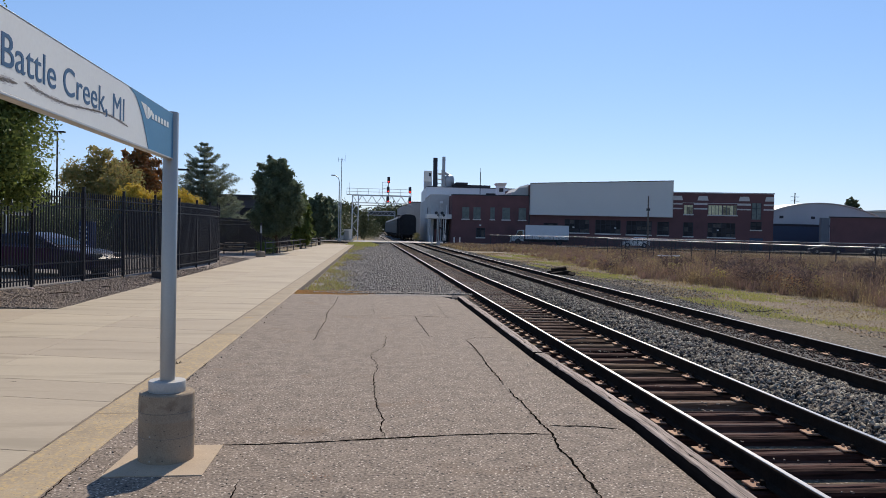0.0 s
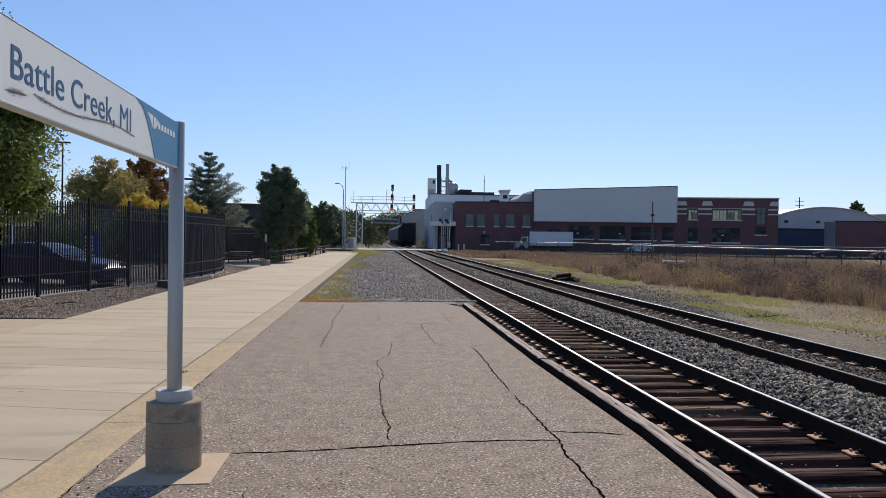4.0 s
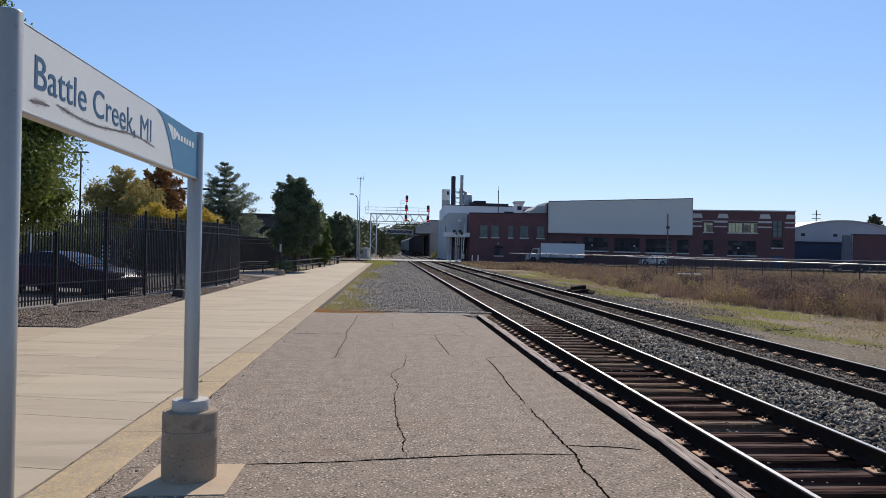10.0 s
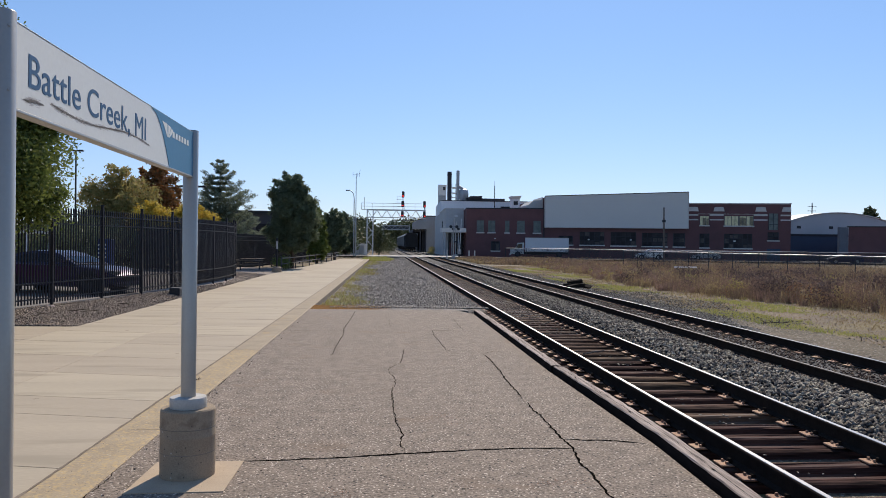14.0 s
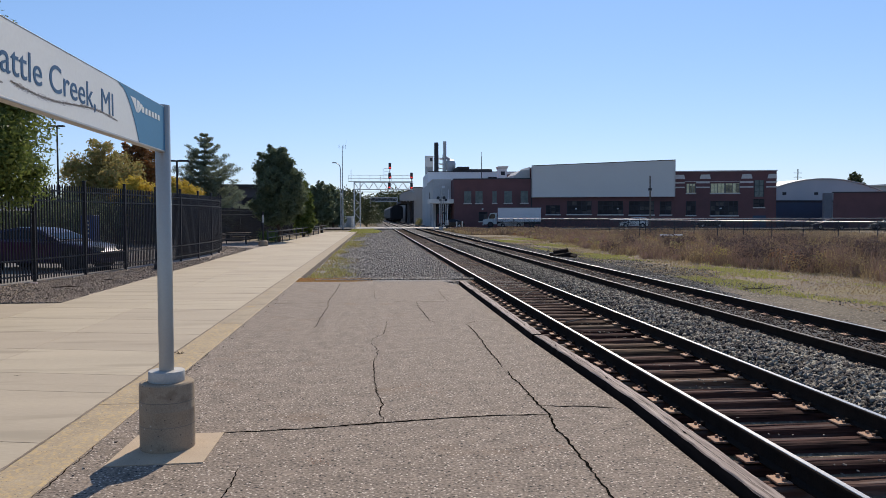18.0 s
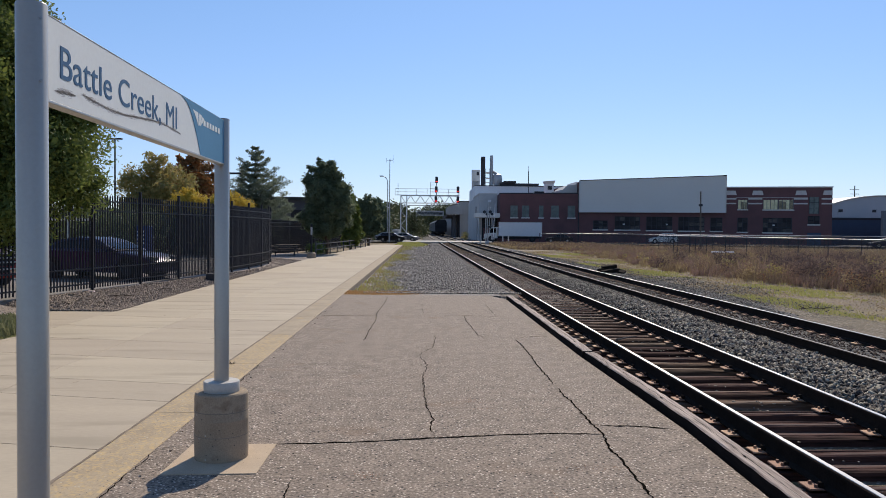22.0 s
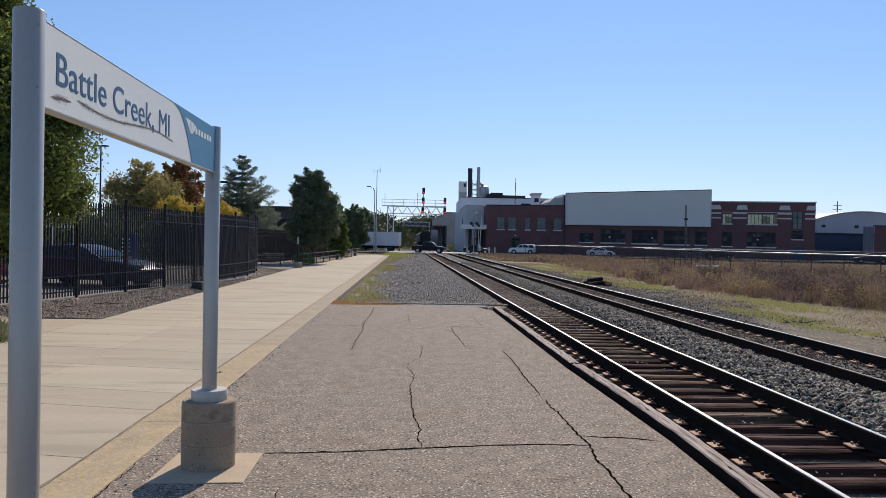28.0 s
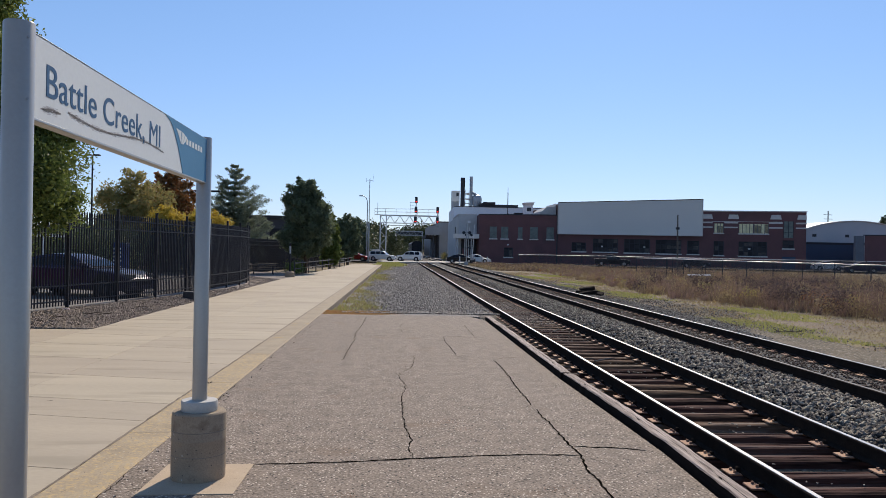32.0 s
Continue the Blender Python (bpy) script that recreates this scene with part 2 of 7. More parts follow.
M_GLASS = mat("dark_window_glass", (0.03, 0.025, 0.025), (0.018, 0.015, 0.015), 0.6, fine=2, scale=0.5, bump=0)
# Two paler pane tones put reflections on the dark glass into colour.
M_PANE_A = mat("dim_reflection_pane", (0.05, 0.042, 0.042), (0.03, 0.026, 0.026), 0.6, fine=3, scale=0.8, bump=0)
M_PANE_B = mat("pale_reflection_pane", (0.12, 0.10, 0.088), (0.055, 0.047, 0.043), 0.5, fine=4, scale=1.5, bump=0)
# Mottled yellow pane: light showing through it is put into the colour.
M_PANE_C = mat("mottled_lit_pane", (0.40, 0.33, 0.20), (0.12, 0.10, 0.07), 0.7, fine=5, scale=1.6, bump=0)
# White wall toned down: the shade on its faces is in the colour.
M_WING = mat("shade_toned_white_wall", (0.50, 0.495, 0.48), (0.42, 0.415, 0.40), 0.8, fine=4, scale=0.3, bump=0)
# Brighter yellow pane, likewise coloured to look lit.
M_LITPANE = mat("yellow_lit_pane", (0.85, 0.78, 0.48), (0.55, 0.48, 0.26), 0.7, fine=4, scale=1.2, bump=0)
M_WINGREEN = mat("pale_green_glazing", (0.17, 0.20, 0.18), (0.10, 0.12, 0.11), 0.3, fine=3, scale=1.2, bump=0)
M_BLUEG = mat("blue_grey_door", (0.06, 0.085, 0.13), (0.05, 0.07, 0.11), 0.6, fine=5, scale=0.4, bump=0)
M_QUONSET = mat("pale_corrugated_metal", (0.46, 0.47, 0.48), (0.38, 0.40, 0.42), 0.5, fine=8, scale=0.3, bump=0)
M_GALV = mat("galvanised_steel", (0.42, 0.42, 0.42), (0.34, 0.34, 0.34), 0.45, 0.5, fine=30, scale=3, bump=0.05)
M_DARKM = mat("dark_painted_metal", (0.05, 0.05, 0.055), (0.035, 0.035, 0.04), 0.6, fine=20, scale=2, bump=0.05)
M_WOODP = mat("grey_weathered_pole", (0.16, 0.13, 0.11), (0.10, 0.085, 0.07), 0.9, fine=30, scale=4, bump=0.4, stretch=(1, 1, 0.1))
M_BARK = mat("bark", (0.12, 0.09, 0.065), (0.06, 0.045, 0.035), 0.95, fine=25, scale=4, bump=0.9, depth=0.02, stretch=(1, 1, 0.2))
M_TRAIN = mat("dark_hopper_paint", (0.035, 0.035, 0.038), (0.022, 0.022, 0.024), 0.7, fine=8, scale=1, bump=0)
M_TRAING = mat("dusty_grey_hopper", (0.30, 0.295, 0.28), (0.20, 0.195, 0.185), 0.7, fine=3, scale=0.6, bump=0)
M_RED = mat("signal_red_lamp", (1.0, 0.03, 0.02), (1.0, 0.025, 0.02), 0.3, bump=0, emit=3.0)
M_WHITELAMP = mat("white_paint", (0.75, 0.75, 0.74), (0.66, 0.66, 0.65), 0.5, bump=0)
M_RUBBER = mat("tyre_rubber", (0.02, 0.02, 0.02), (0.03, 0.03, 0.03), 0.85, bump=0.1)
M_RIM = mat("alloy_rim", (0.45, 0.45, 0.46), (0.38, 0.38, 0.39), 0.3, 0.8, bump=0)
M_CGLASS = mat("tinted_car_glass", (0.010, 0.011, 0.014), (0.008, 0.009, 0.011), 0.08, bump=0, spec=0.4)
M_LAMPW = mat("headlamp_lens", (0.15, 0.155, 0.165), (0.11, 0.115, 0.125), 0.55, bump=0, spec=0.25)
M_LAMPR = mat("tail_lamp_lens", (0.25, 0.012, 0.01), (0.2, 0.01, 0.01), 0.15, bump=0, spec=0.8)
M_DRY = leafmat("dry_weed_stems", (0.31, 0.225, 0.15), (0.16, 0.112, 0.08), 0.3, 0.95)
M_STRAW = leafmat("straw_grass", (0.43, 0.33, 0.18), (0.25, 0.18, 0.10), 0.35, 0.95)
M_TRUCK = mat("white_truck_paint", (0.62, 0.63, 0.64), (0.57, 0.58, 0.59), 0.5, bump=0)
M_FRAME = mat("dull_window_frame", (0.16, 0.165, 0.155), (0.12, 0.125, 0.12), 0.7, bump=0)
M_GREENB = leafmat("green_grass_blades", (0.33, 0.35, 0.09), (0.46, 0.41, 0.16), 0.35, 0.95)
M_LEAF_A = leafmat("light_green_leaves", (0.075, 0.11, 0.028), (0.20, 0.235, 0.06), 0.4)
M_LEAF_D = leafmat("dark_green_leaves", (0.095, 0.125, 0.078), (0.18, 0.215, 0.12), 0.38)
M_LEAF_Y = leafmat("yellow_autumn_leaves", (0.48, 0.33, 0.04), (0.62, 0.47, 0.09))
M_LEAF_O = leafmat("orange_brown_leaves", (0.30, 0.115, 0.038), (0.16, 0.105, 0.042), 0.32)
M_LEAF_G = leafmat("turning_leaves", (0.25, 0.25, 0.09), (0.42, 0.30, 0.11), 0.42)
M_LEAF_P = leafmat("pine_needles", (0.14, 0.175, 0.12), (0.25, 0.275, 0.185), 0.35)
M_LEAF_F = leafmat("far_foliage", (0.06, 0.085, 0.045), (0.12, 0.12, 0.05), 0.2)


# ---- mesh tools ----
class Mesh:
    """Gathers faces of simple solids into one mesh."""

    def __init__(self):
        self.v, self.f, self.s = [], [], []

    def add(self, verts, faces, smooth=False):
        k = len(self.v)
        self.v.extend(tuple(p) for p in verts)
        self.f.extend(tuple(i + k for i in q) for q in faces)
        self.s.extend([smooth] * len(faces))
        return self

    def box(self, x0, y0, z0, x1, y1, z1, c=0.0):
        if not c:
            v = [(x, y, z) for z in (z0, z1) for y in (y0, y1) for x in (x0, x1)]
            return self.add(v, [(0, 2, 3, 1), (4, 5, 7, 6), (0, 1, 5, 4), (2, 6, 7, 3), (0, 4, 6, 2), (1, 3, 7, 5)])
        ring = lambda z, d: [(x0 + c + d, y0 + d, z), (x1 - c - d, y0 + d, z), (x1 - d, y0 + c + d, z), (x1 - d, y1 - c - d, z),
                             (x1 - c - d, y1 - d, z), (x0 + c + d, y1 - d, z), (x0 + d, y1 - c - d, z), (x0 + d, y0 + c + d, z)]
        return self.loft([ring(z0, c * 0.6), ring(z0 + c, 0), ring(z1 - c, 0), ring(z1, c * 0.6)])

    def loft(self, rings, smooth=False, close=True):
        n = len(rings[0])
        v = [p for r in rings for p in r]
        f = [(i * n + j, i * n + (j + 1) % n, (i + 1) * n + (j + 1) % n, (i + 1) * n + j) for i in range(len(rings) - 1) for j in range(n)]
        self.add(v, f, smooth)
        if close:
            self.add(rings[0], [tuple(reversed(range(n)))])
            self.add(rings[-1], [tuple(range(n))])
        return self

    def tube(self, a, b, r0, r1=None, n=8, smooth=True):
        a, b = Vector(a), Vector(b)
        r1 = r0 if r1 is None else r1
        d = (b - a).normalized()
        u = d.orthogonal().normalized()
        w = d.cross(u)
        ring = lambda p, r: [p + (u * math.cos(t) + w * math.sin(t)) * r for t in (2 * math.pi * i / n for i in range(n))]
        return self.loft([ring(a, r0), ring(b, r1)], smooth)

    def lathe(self, x, y, prof, n=24):
        """A turned solid round the upright axis at x, y; prof: (radius, height) from the bottom up."""
        return self.loft([[(x + r * math.cos(2 * math.pi * i / n), y + r * math.sin(2 * math.pi * i / n), z) for i in range(n)] for r, z in prof], True)

    def bar(self, a, b, w, h):
        """A square bar from a to b, w wide and h high."""
        a, b = Vector(a), Vector(b)
        d = (b - a).normalized()
        up = Vector((0, 0, 1)) if abs(d.z) < 0.9 else Vector((0, 1, 0))
        s = d.cross(up).normalized() * (w / 2)
        t = s.cross(d).normalized() * (h / 2)
        return self.loft([[p - s - t, p + s - t, p + s + t, p - s + t] for p in (a, b)])

    def prism(self, poly, z0, z1):
        """An upright prism over a flat outline of (x, y), anticlockwise."""
        return self.loft([[(x, y, z0) for x, y in poly], [(x, y, z1) for x, y in poly]])

    def side(self, prof, x0, x1):
        """An outline of (y, z) drawn along x."""
        return self.loft([[(x, y, z) for y, z in prof] for x in (x0, x1)])

    def data(self, name, material):
        me = bpy.data.meshes.new(name)
        me.from_pydata(self.v, [], self.f)
        me.polygons.foreach_set("use_smooth", self.s)
        if material:
            me.materials.append(material)
        bm = bmesh.new()
        bm.from_mesh(me)
        bmesh.ops.recalc_face_normals(bm, faces=bm.faces)
        bm.to_mesh(me)
        bm.free()
        if any(self.s):
            me.set_sharp_from_angle(angle=radians(38))
        return me


def part(name, m, material, parent, label=""):
    """One mesh object under a thing or a part; m is a Mesh, in the parent's space."""
    ob = new(name, m.data(name, material) if isinstance(m, Mesh) else m)
    ob.parent = parent
    return tagged(ob, label)


def thing(name, label, category, at=(0, 0, 0), turn=0, group="", kind=""):
    ob = new(name)
    ob.empty_display_size = 0.2
    ob.matrix_basis = pose(*at, 0, 0, turn)
    return tagged(ob, label, category, group, kind)


def solid(name, m, material, label, category, kind="", group=""):
    ob = new(name, m.data(name, material))
    return tagged(ob, label, category, group, kind)


def quads(name, centre, u, v, material, leaf=False):
    """One mesh of many separate four-cornered blades: arrays of centres and half sides."""
    n = len(centre)
    p = np.stack([centre - u - v, centre + u - v, centre + u + v, centre - u + v], 1).reshape(-1, 3)
    if leaf:
        p = np.stack([centre - u, centre - v * 0.7 - u * 0.1, centre + u, centre + v * 0.7 - u * 0.1], 1).reshape(-1, 3)
    me = bpy.data.meshes.new(name)
    me.vertices.add(4 * n)
    me.vertices.foreach_set("co", p.astype(np.float32).ravel())
    me.loops.add(4 * n)
    me.loops.foreach_set("vertex_index", np.arange(4 * n, dtype=np.int32))
    me.polygons.add(n)
    me.polygons.foreach_set("loop_start", np.arange(0, 4 * n, 4, dtype=np.int32))
    me.update(calc_edges=True)
    me.materials.append(material)
    return me


def many(name, verts, faces, mats4, material):
    """One mesh of many copies of a small solid; mats4: (n, 3, 4) places."""
    verts, n = np.array(verts, float), len(mats4)
    vh = np.concatenate([verts, np.ones((len(verts), 1))], 1)
    p = np.einsum("nij,kj->nki", mats4, vh).reshape(-1, 3)
    k = len(faces[0])
    f = (np.array(faces)[None] + (np.arange(n) * len(verts))[:, None, None]).reshape(-1)
    me = bpy.data.meshes.new(name)
    me.vertices.add(len(p))
    me.vertices.foreach_set("co", p.astype(np.float32).ravel())
    me.loops.add(len(f))
    me.loops.foreach_set("vertex_index", f.astype(np.int32))
    me.polygons.add(len(f) // k)
    me.polygons.foreach_set("loop_start", np.arange(0, len(f), k, dtype=np.int32))
    me.update(calc_edges=True)
    me.materials.append(material)
    return me


rng = np.random.default_rng(7)


def scatter_solid(n, x, y, z, size, flat=0.7):
    """Places for n small solids: random turn, size and slight squash."""
    q = rng.normal(size=(n, 4))
    q /= np.linalg.norm(q, axis=1)[:, None]
    w, a, b, c = q.T
    R = np.stack([1 - 2 * (b * b + c * c), 2 * (a * b - c * w), 2 * (a * c + b * w), 2 * (a * b + c * w), 1 - 2 * (a * a + c * c), 2 * (b * c - a * w),
                  2 * (a * c - b * w), 2 * (b * c + a * w), 1 - 2 * (a * a + b * b)], 1).reshape(n, 3, 3)
    s = np.stack([size * rng.uniform(0.85, 1.3, n), size * rng.uniform(0.55, 0.95, n), size * rng.uniform(flat * 0.6, flat, n)], 1)
    return np.concatenate([R * s[:, None, :], np.stack([x, y, z], 1)[:, :, None]], 2)


STONE_V = [(-0.9, -0.7, -0.6), (0.8, -0.9, -0.5), (1.0, 0.7, -0.7), (-0.7, 0.9, -0.5), (-0.6, -0.6, 0.7), (0.7, -0.5, 0.8), (0.5, 0.8, 0.6), (-0.8, 0.5, 0.5)]
STONE_F = [(0, 3, 2, 1), (4, 5, 6, 7), (0, 1, 5, 4), (1, 2, 6, 5), (2, 3, 7, 6), (3, 0, 4, 7)]
M_LOT = mat("bleached_asphalt", (0.22, 0.20, 0.18), (0.15, 0.138, 0.125), 0.9, fine=60, scale=0.7)


# ---- ground and platform ----
def edge(y):
    """The platform-side edge of the concrete walk."""
    return -2.30 + 0.0075 * (y - 6)


def left_edge(y):
    return -7.05 + max(0.0, y - 45) * 0.034


ground = solid("ground", Mesh().add([(-2500, -400, -0.24), (2500, -400, -0.24), (2500, 4000, -0.24), (-2500, 4000, -0.24)], [(0, 1, 2, 3)]), M_DIRT,
               "dry soil and thin grass stretching away from the tracks", "ground", "structure")

platform = solid("platform", Mesh().prism([(edge(-8), -8), (2.64, -8), (2.67, 4.6), (2.745, 7.5), (2.71, 9.2), (2.64, 12), (2.62, 22.0), (2.25, 23.25), (edge(23.3), 23.4)], -0.24, 0.0), M_ASPHALT,
                 "cracked weathered asphalt boarding platform beside the track", "platform", "structure")


def strip(points, width, z, seed, wob=0.03, step=0.07, taper=True):
    """A thin uneven ribbon along a few points."""
    r = random.Random(seed)
    line = []
    for (x0, y0), (x1, y1) in zip(points, points[1:]):
        n = max(2, int(math.hypot(x1 - x0, y1 - y0) / step))
        line += [(x0 + (x1 - x0) * i / n, y0 + (y1 - y0) * i / n) for i in range(n)]
    line.append(points[-1])
    m, L, R = Mesh(), [], []
    for i, (x, y) in enumerate(line):
        a, b = line[max(0, i - 1)], line[min(len(line) - 1, i + 1)]
        d = math.hypot(b[0] - a[0], b[1] - a[1]) or 1
        nx, ny = -(b[1] - a[1]) / d, (b[0] - a[0]) / d
        ends = min(1, (min(i, len(line) - 1 - i) + 0.6) / 4) if taper else 1
        w = width * r.uniform(0.45, 1.25) * 0.5 * ends
        j = r.uniform(-wob, wob) if 0 < i < len(line) - 1 else 0
        L.append((x + nx * (j + w), y + ny * (j + w), z))
        R.append((x + nx * (j - w), y + ny * (j - w), z))
    n = len(L)
    return m.add(L + R, [(i, i + 1, n + i + 1, n + i) for i in range(n - 1)])


for i, (pts, w) in enumerate((
        ([(1.84, 13.93), (1.87, 13.12), (1.86, 12.02), (1.82, 11.3), (1.83, 10.61), (1.83, 10.11), (1.82, 9.8)], 0.022),
        ([(1.84, 9.6), (1.82, 9.15), (1.86, 8.81), (1.85, 8.38), (1.85, 7.92), (1.88, 7.39), (1.81, 6.89), (1.83, 6.5), (1.82, 5.89), (1.81, 5.4), (1.8, 5.06), (1.85, 3.6)], 0.024),
        ([(-1.25, 7.04), (-0.97, 7.04), (-0.51, 7.1), (-0.03, 7.18), (0.21, 7.23), (0.69, 7.31), (1.19, 7.38), (1.64, 7.39), (1.88, 7.37)], 0.036),
        ([(1.84, 7.75), (2.06, 7.7), (2.39, 7.65), (2.66, 7.53)], 0.042),
        ([(0.22, 7.25), (0.21, 7.42), (0.18, 7.67), (0.23, 7.95), (0.2, 8.22), (0.16, 8.62), (0.14, 9.27), (0.14, 9.86), (0.13, 10.38), (0.18, 10.8), (0.2, 11.24), (0.1, 12.05)], 0.015),
        ([(0.1, 12.05), (0.14, 12.35), (0.21, 12.6), (0.29, 12.8), (0.33, 13.04), (0.38, 13.82), (0.4, 14.53)], 0.012),
        ([(-0.79, 22.62), (-0.81, 20.31), (-0.89, 18.12), (-0.83, 16.78), (-0.87, 15.29), (-0.89, 13.65)], 0.016),
        ([(1.16, 17.81), (1.13, 16.68), (1.18, 15.63), (1.21, 14.44), (1.31, 14.17)], 0.017),
        ([(0.21, 20.6), (0.19, 19.34), (0.22, 18.23)], 0.009),
        ([(1.89, 20.63), (1.88, 18.95), (1.88, 17.61)], 0.011),
        ([(1.84, 13.93), (2.1, 14.3), (2.55, 14.3)], 0.02),
        ([(-2.2, 17.66), (-0.83, 17.74)], 0.03),
        ([(-0.83, 17.74), (0.03, 17.75), (0.6, 17.78)], 0.014),
        ([(0.6, 17.78), (1.17, 17.8), (1.58, 17.68), (2.08, 17.52)], 0.026),
        ([(-0.95, 6.0), (-0.93, 5.64), (-0.95, 5.4), (-0.94, 5.13), (-0.97, 4.3)], 0.011),
        ([(-2.23, 6.93), (-2.07, 6.92)], 0.035),
        ([(-2.1, 6.3), (-1.98, 6.33)], 0.03),
        ([(1.23, 14.55), (1.5, 14.4)], 0.012))):
    part("crack", strip(pts, w, 0.003, i, 0.013, 0.06), M_CRACK, platform, "dark open crack in the asphalt")
r = random.Random(5)
flecks = Mesh()
for _ in range(760):
    x, y, s = r.uniform(-2.1, 2.5), 3.2 + r.random() ** 1.5 * 18, r.uniform(0.004, 0.013)
    a = r.uniform(0, 6.28)
    flecks.add([(x + s * math.cos(a + k * 1.57) * r.uniform(0.4, 1), y + s * math.sin(a + k * 1.57) * r.uniform(0.4, 1), 0.004) for k in range(4)], [(0, 1, 2, 3)])
tagged(part("pit", flecks, M_CRACK, platform, "small dark pits in the asphalt"), kind="stuff")
pale = Mesh()
for _ in range(170):
    x, y, s = r.uniform(-2.1, 2.5), 3.4 + r.random() ** 1.3 * 17, r.uniform(0.006, 0.014)
    a = r.uniform(0, 6.28)
    pale.add([(x + s * math.cos(a + k * 1.57) * r.uniform(0.4, 1), y + s * math.sin(a + k * 1.57) * r.uniform(0.4, 1), 0.0044) for k in range(4)], [(0, 1, 2, 3)])
tagged(part("chip", pale, mat("pale_limestone_chip", (0.74, 0.68, 0.6), (0.58, 0.5, 0.42), 0.9, bump=0), platform, "pale stone chips worn flush with the asphalt"), kind="stuff")
# rust stains washed into the surface
rust = Mesh()
for cx, cy, sx, sy, n in ((0.68, 8.86, 0.09, 0.10, 90), (0.82, 8.45, 0.10, 0.05, 40), (1.53, 6.29, 0.16, 0.05, 90), (-0.35, 6.1, 0.08, 0.06, 60), (-0.75, 5.2, 0.10, 0.12, 70), (1.0, 5.6, 0.12, 0.05, 40)):
    for _ in range(n):
        x, y, s, a = r.gauss(cx, sx), r.gauss(cy, sy), r.uniform(0.003, 0.010), r.uniform(0, 6.28)
        rust.add([(x + s * math.cos(a + k * 1.57) * r.uniform(0.5, 1), y + s * math.sin(a + k * 1.57) * r.uniform(0.5, 1), 0.0036) for k in range(4)], [(0, 1, 2, 3)])
tagged(part("rust_stain", rust, mat("rust_grains", (0.24, 0.10, 0.05), (0.17, 0.085, 0.05), 1.0, bump=0), platform, "reddish rust stains on the asphalt"), kind="stuff")
# the worn curb and the walk of concrete slabs
curb = thing("curb", "worn concrete curb with faded yellow paint along the walk", "curb", kind="structure")
y = -4.0
while y < 98:
    n = 3.05
    m = Mesh()
    a, b = y + 0.006, min(98, y + n) - 0.006
    low = 0.004 if y < 20 else -0.002
    m.loft([[(edge(q) - 0.46, q, -0.24), (edge(q) + 0.0, q, -0.24), (edge(q) + 0.0, q, low), (edge(q) - 0.03, q, low + 0.012), (edge(q) - 0.46, q, 0.012)] for q in (a, b)])
    part("curb_stone", m, M_CURB if y < 12 else M_CURBF, curb)
    y += n
line = [(edge(q) - 0.472, q) for q in (-3.5 + 3 * k for k in range(34))]
part("edge_joint", strip(line, 0.034, 0.0150, 40, 0.006, 0.12, False), M_CURBFACE, curb, "dirt-filled joint beside the curb")
for i in range(13):
    q = 3.6 + i * 1.5 + 0.5 * math.sin(i * 2.3)
    part("edge_gap", strip([(edge(q) + 0.012, q), (edge(q + 0.3) + 0.03, q + 0.3), (edge(q + 0.7) + 0.008, q + 0.7)], 0.008 + 0.004 * math.sin(i * 1.7), 0.0035, 60 + i, 0.014, 0.05), M_CRACK, curb, "dark crumbled gap along the curb")
crumbs = Mesh()
r = random.Random(77)
for _ in range(90):
    q = 3.5 + 18 * r.random() ** 1.4
    x, s = edge(q) + r.gauss(0.06, 0.06), r.uniform(0.004, 0.012)
    crumbs.box(x - s, q - s * 0.8, 0.0, x + s, q + s * 0.8, s * 1.1, s * 0.4)
tagged(part("crumb", crumbs, M_ASPHALT, curb, "loose crumbs of asphalt"), kind="stuff")
walk_bed = solid("walk_bed", Mesh().prism([(-7.0, -4.0), (edge(-4) - 0.465, -4), (edge(98) - 0.465, 98), (left_edge(98) + 0.03, 98), (-7.0, 45)], -0.24, -0.02), M_SEAM,
                 "dirt-filled bed under the concrete walk", "pavement", "structure")
sidewalk = thing("pavement", "pale beige broomed concrete walk laid in slabs", "pavement", kind="structure")
JOINTS = [-4.0, -2.0, -0.1, 1.7, 3.4, 5.1, 6.86, 8.8, 9.77, 11.48, 13.14, 14.87] + [16.6 + 1.72 * k for k in range(48)]
MID = -4.97
for ya, yb in zip(JOINTS, JOINTS[1:]):
    skew = lambda x, y: y + (0.22 * (-2.8 - x) if y > -3 else 0.0)
    mid = lambda y: (edge(y) - 0.48 + left_edge(y)) / 2 if y > 60 else MID
    for lo_, hi_ in ((lambda y: left_edge(y), mid), (mid, lambda y: edge(y) - 0.48)):
        a, b, g = ya + 0.007, yb - 0.007, 0.005
        ring_ = [(lo_(a) + g, skew(lo_(a), a)), (hi_(a) - g, skew(hi_(a), a)), (hi_(b) - g, skew(hi_(b), b)), (lo_(b) + g, skew(lo_(b), b))]
        part("slab", Mesh().prism(ring_, -0.1, 0.0), M_WALK, sidewalk)
part("mid_joint", strip([(MID, -3.0), (MID, 20.0), (MID, 58.0)], 0.014, -0.003, 90, 0.001, 0.4, False), mat("pale_joint_filler", (0.56, 0.48, 0.37), (0.48, 0.41, 0.31), 0.9, bump=0), sidewalk, "pale filled joint along the walk")
for i, (x, y) in enumerate(((-4.3, 9.9), (-3.6, 13.9), (-5.6, 17.5), (-3.2, 20.5))):
    part("spot", strip([(x - 0.04, y), (x + 0.04, y + 0.02)], 0.035, 0.002, 300 + i, 0.008, 0.02), M_CRACK, sidewalk, "small dark spot")
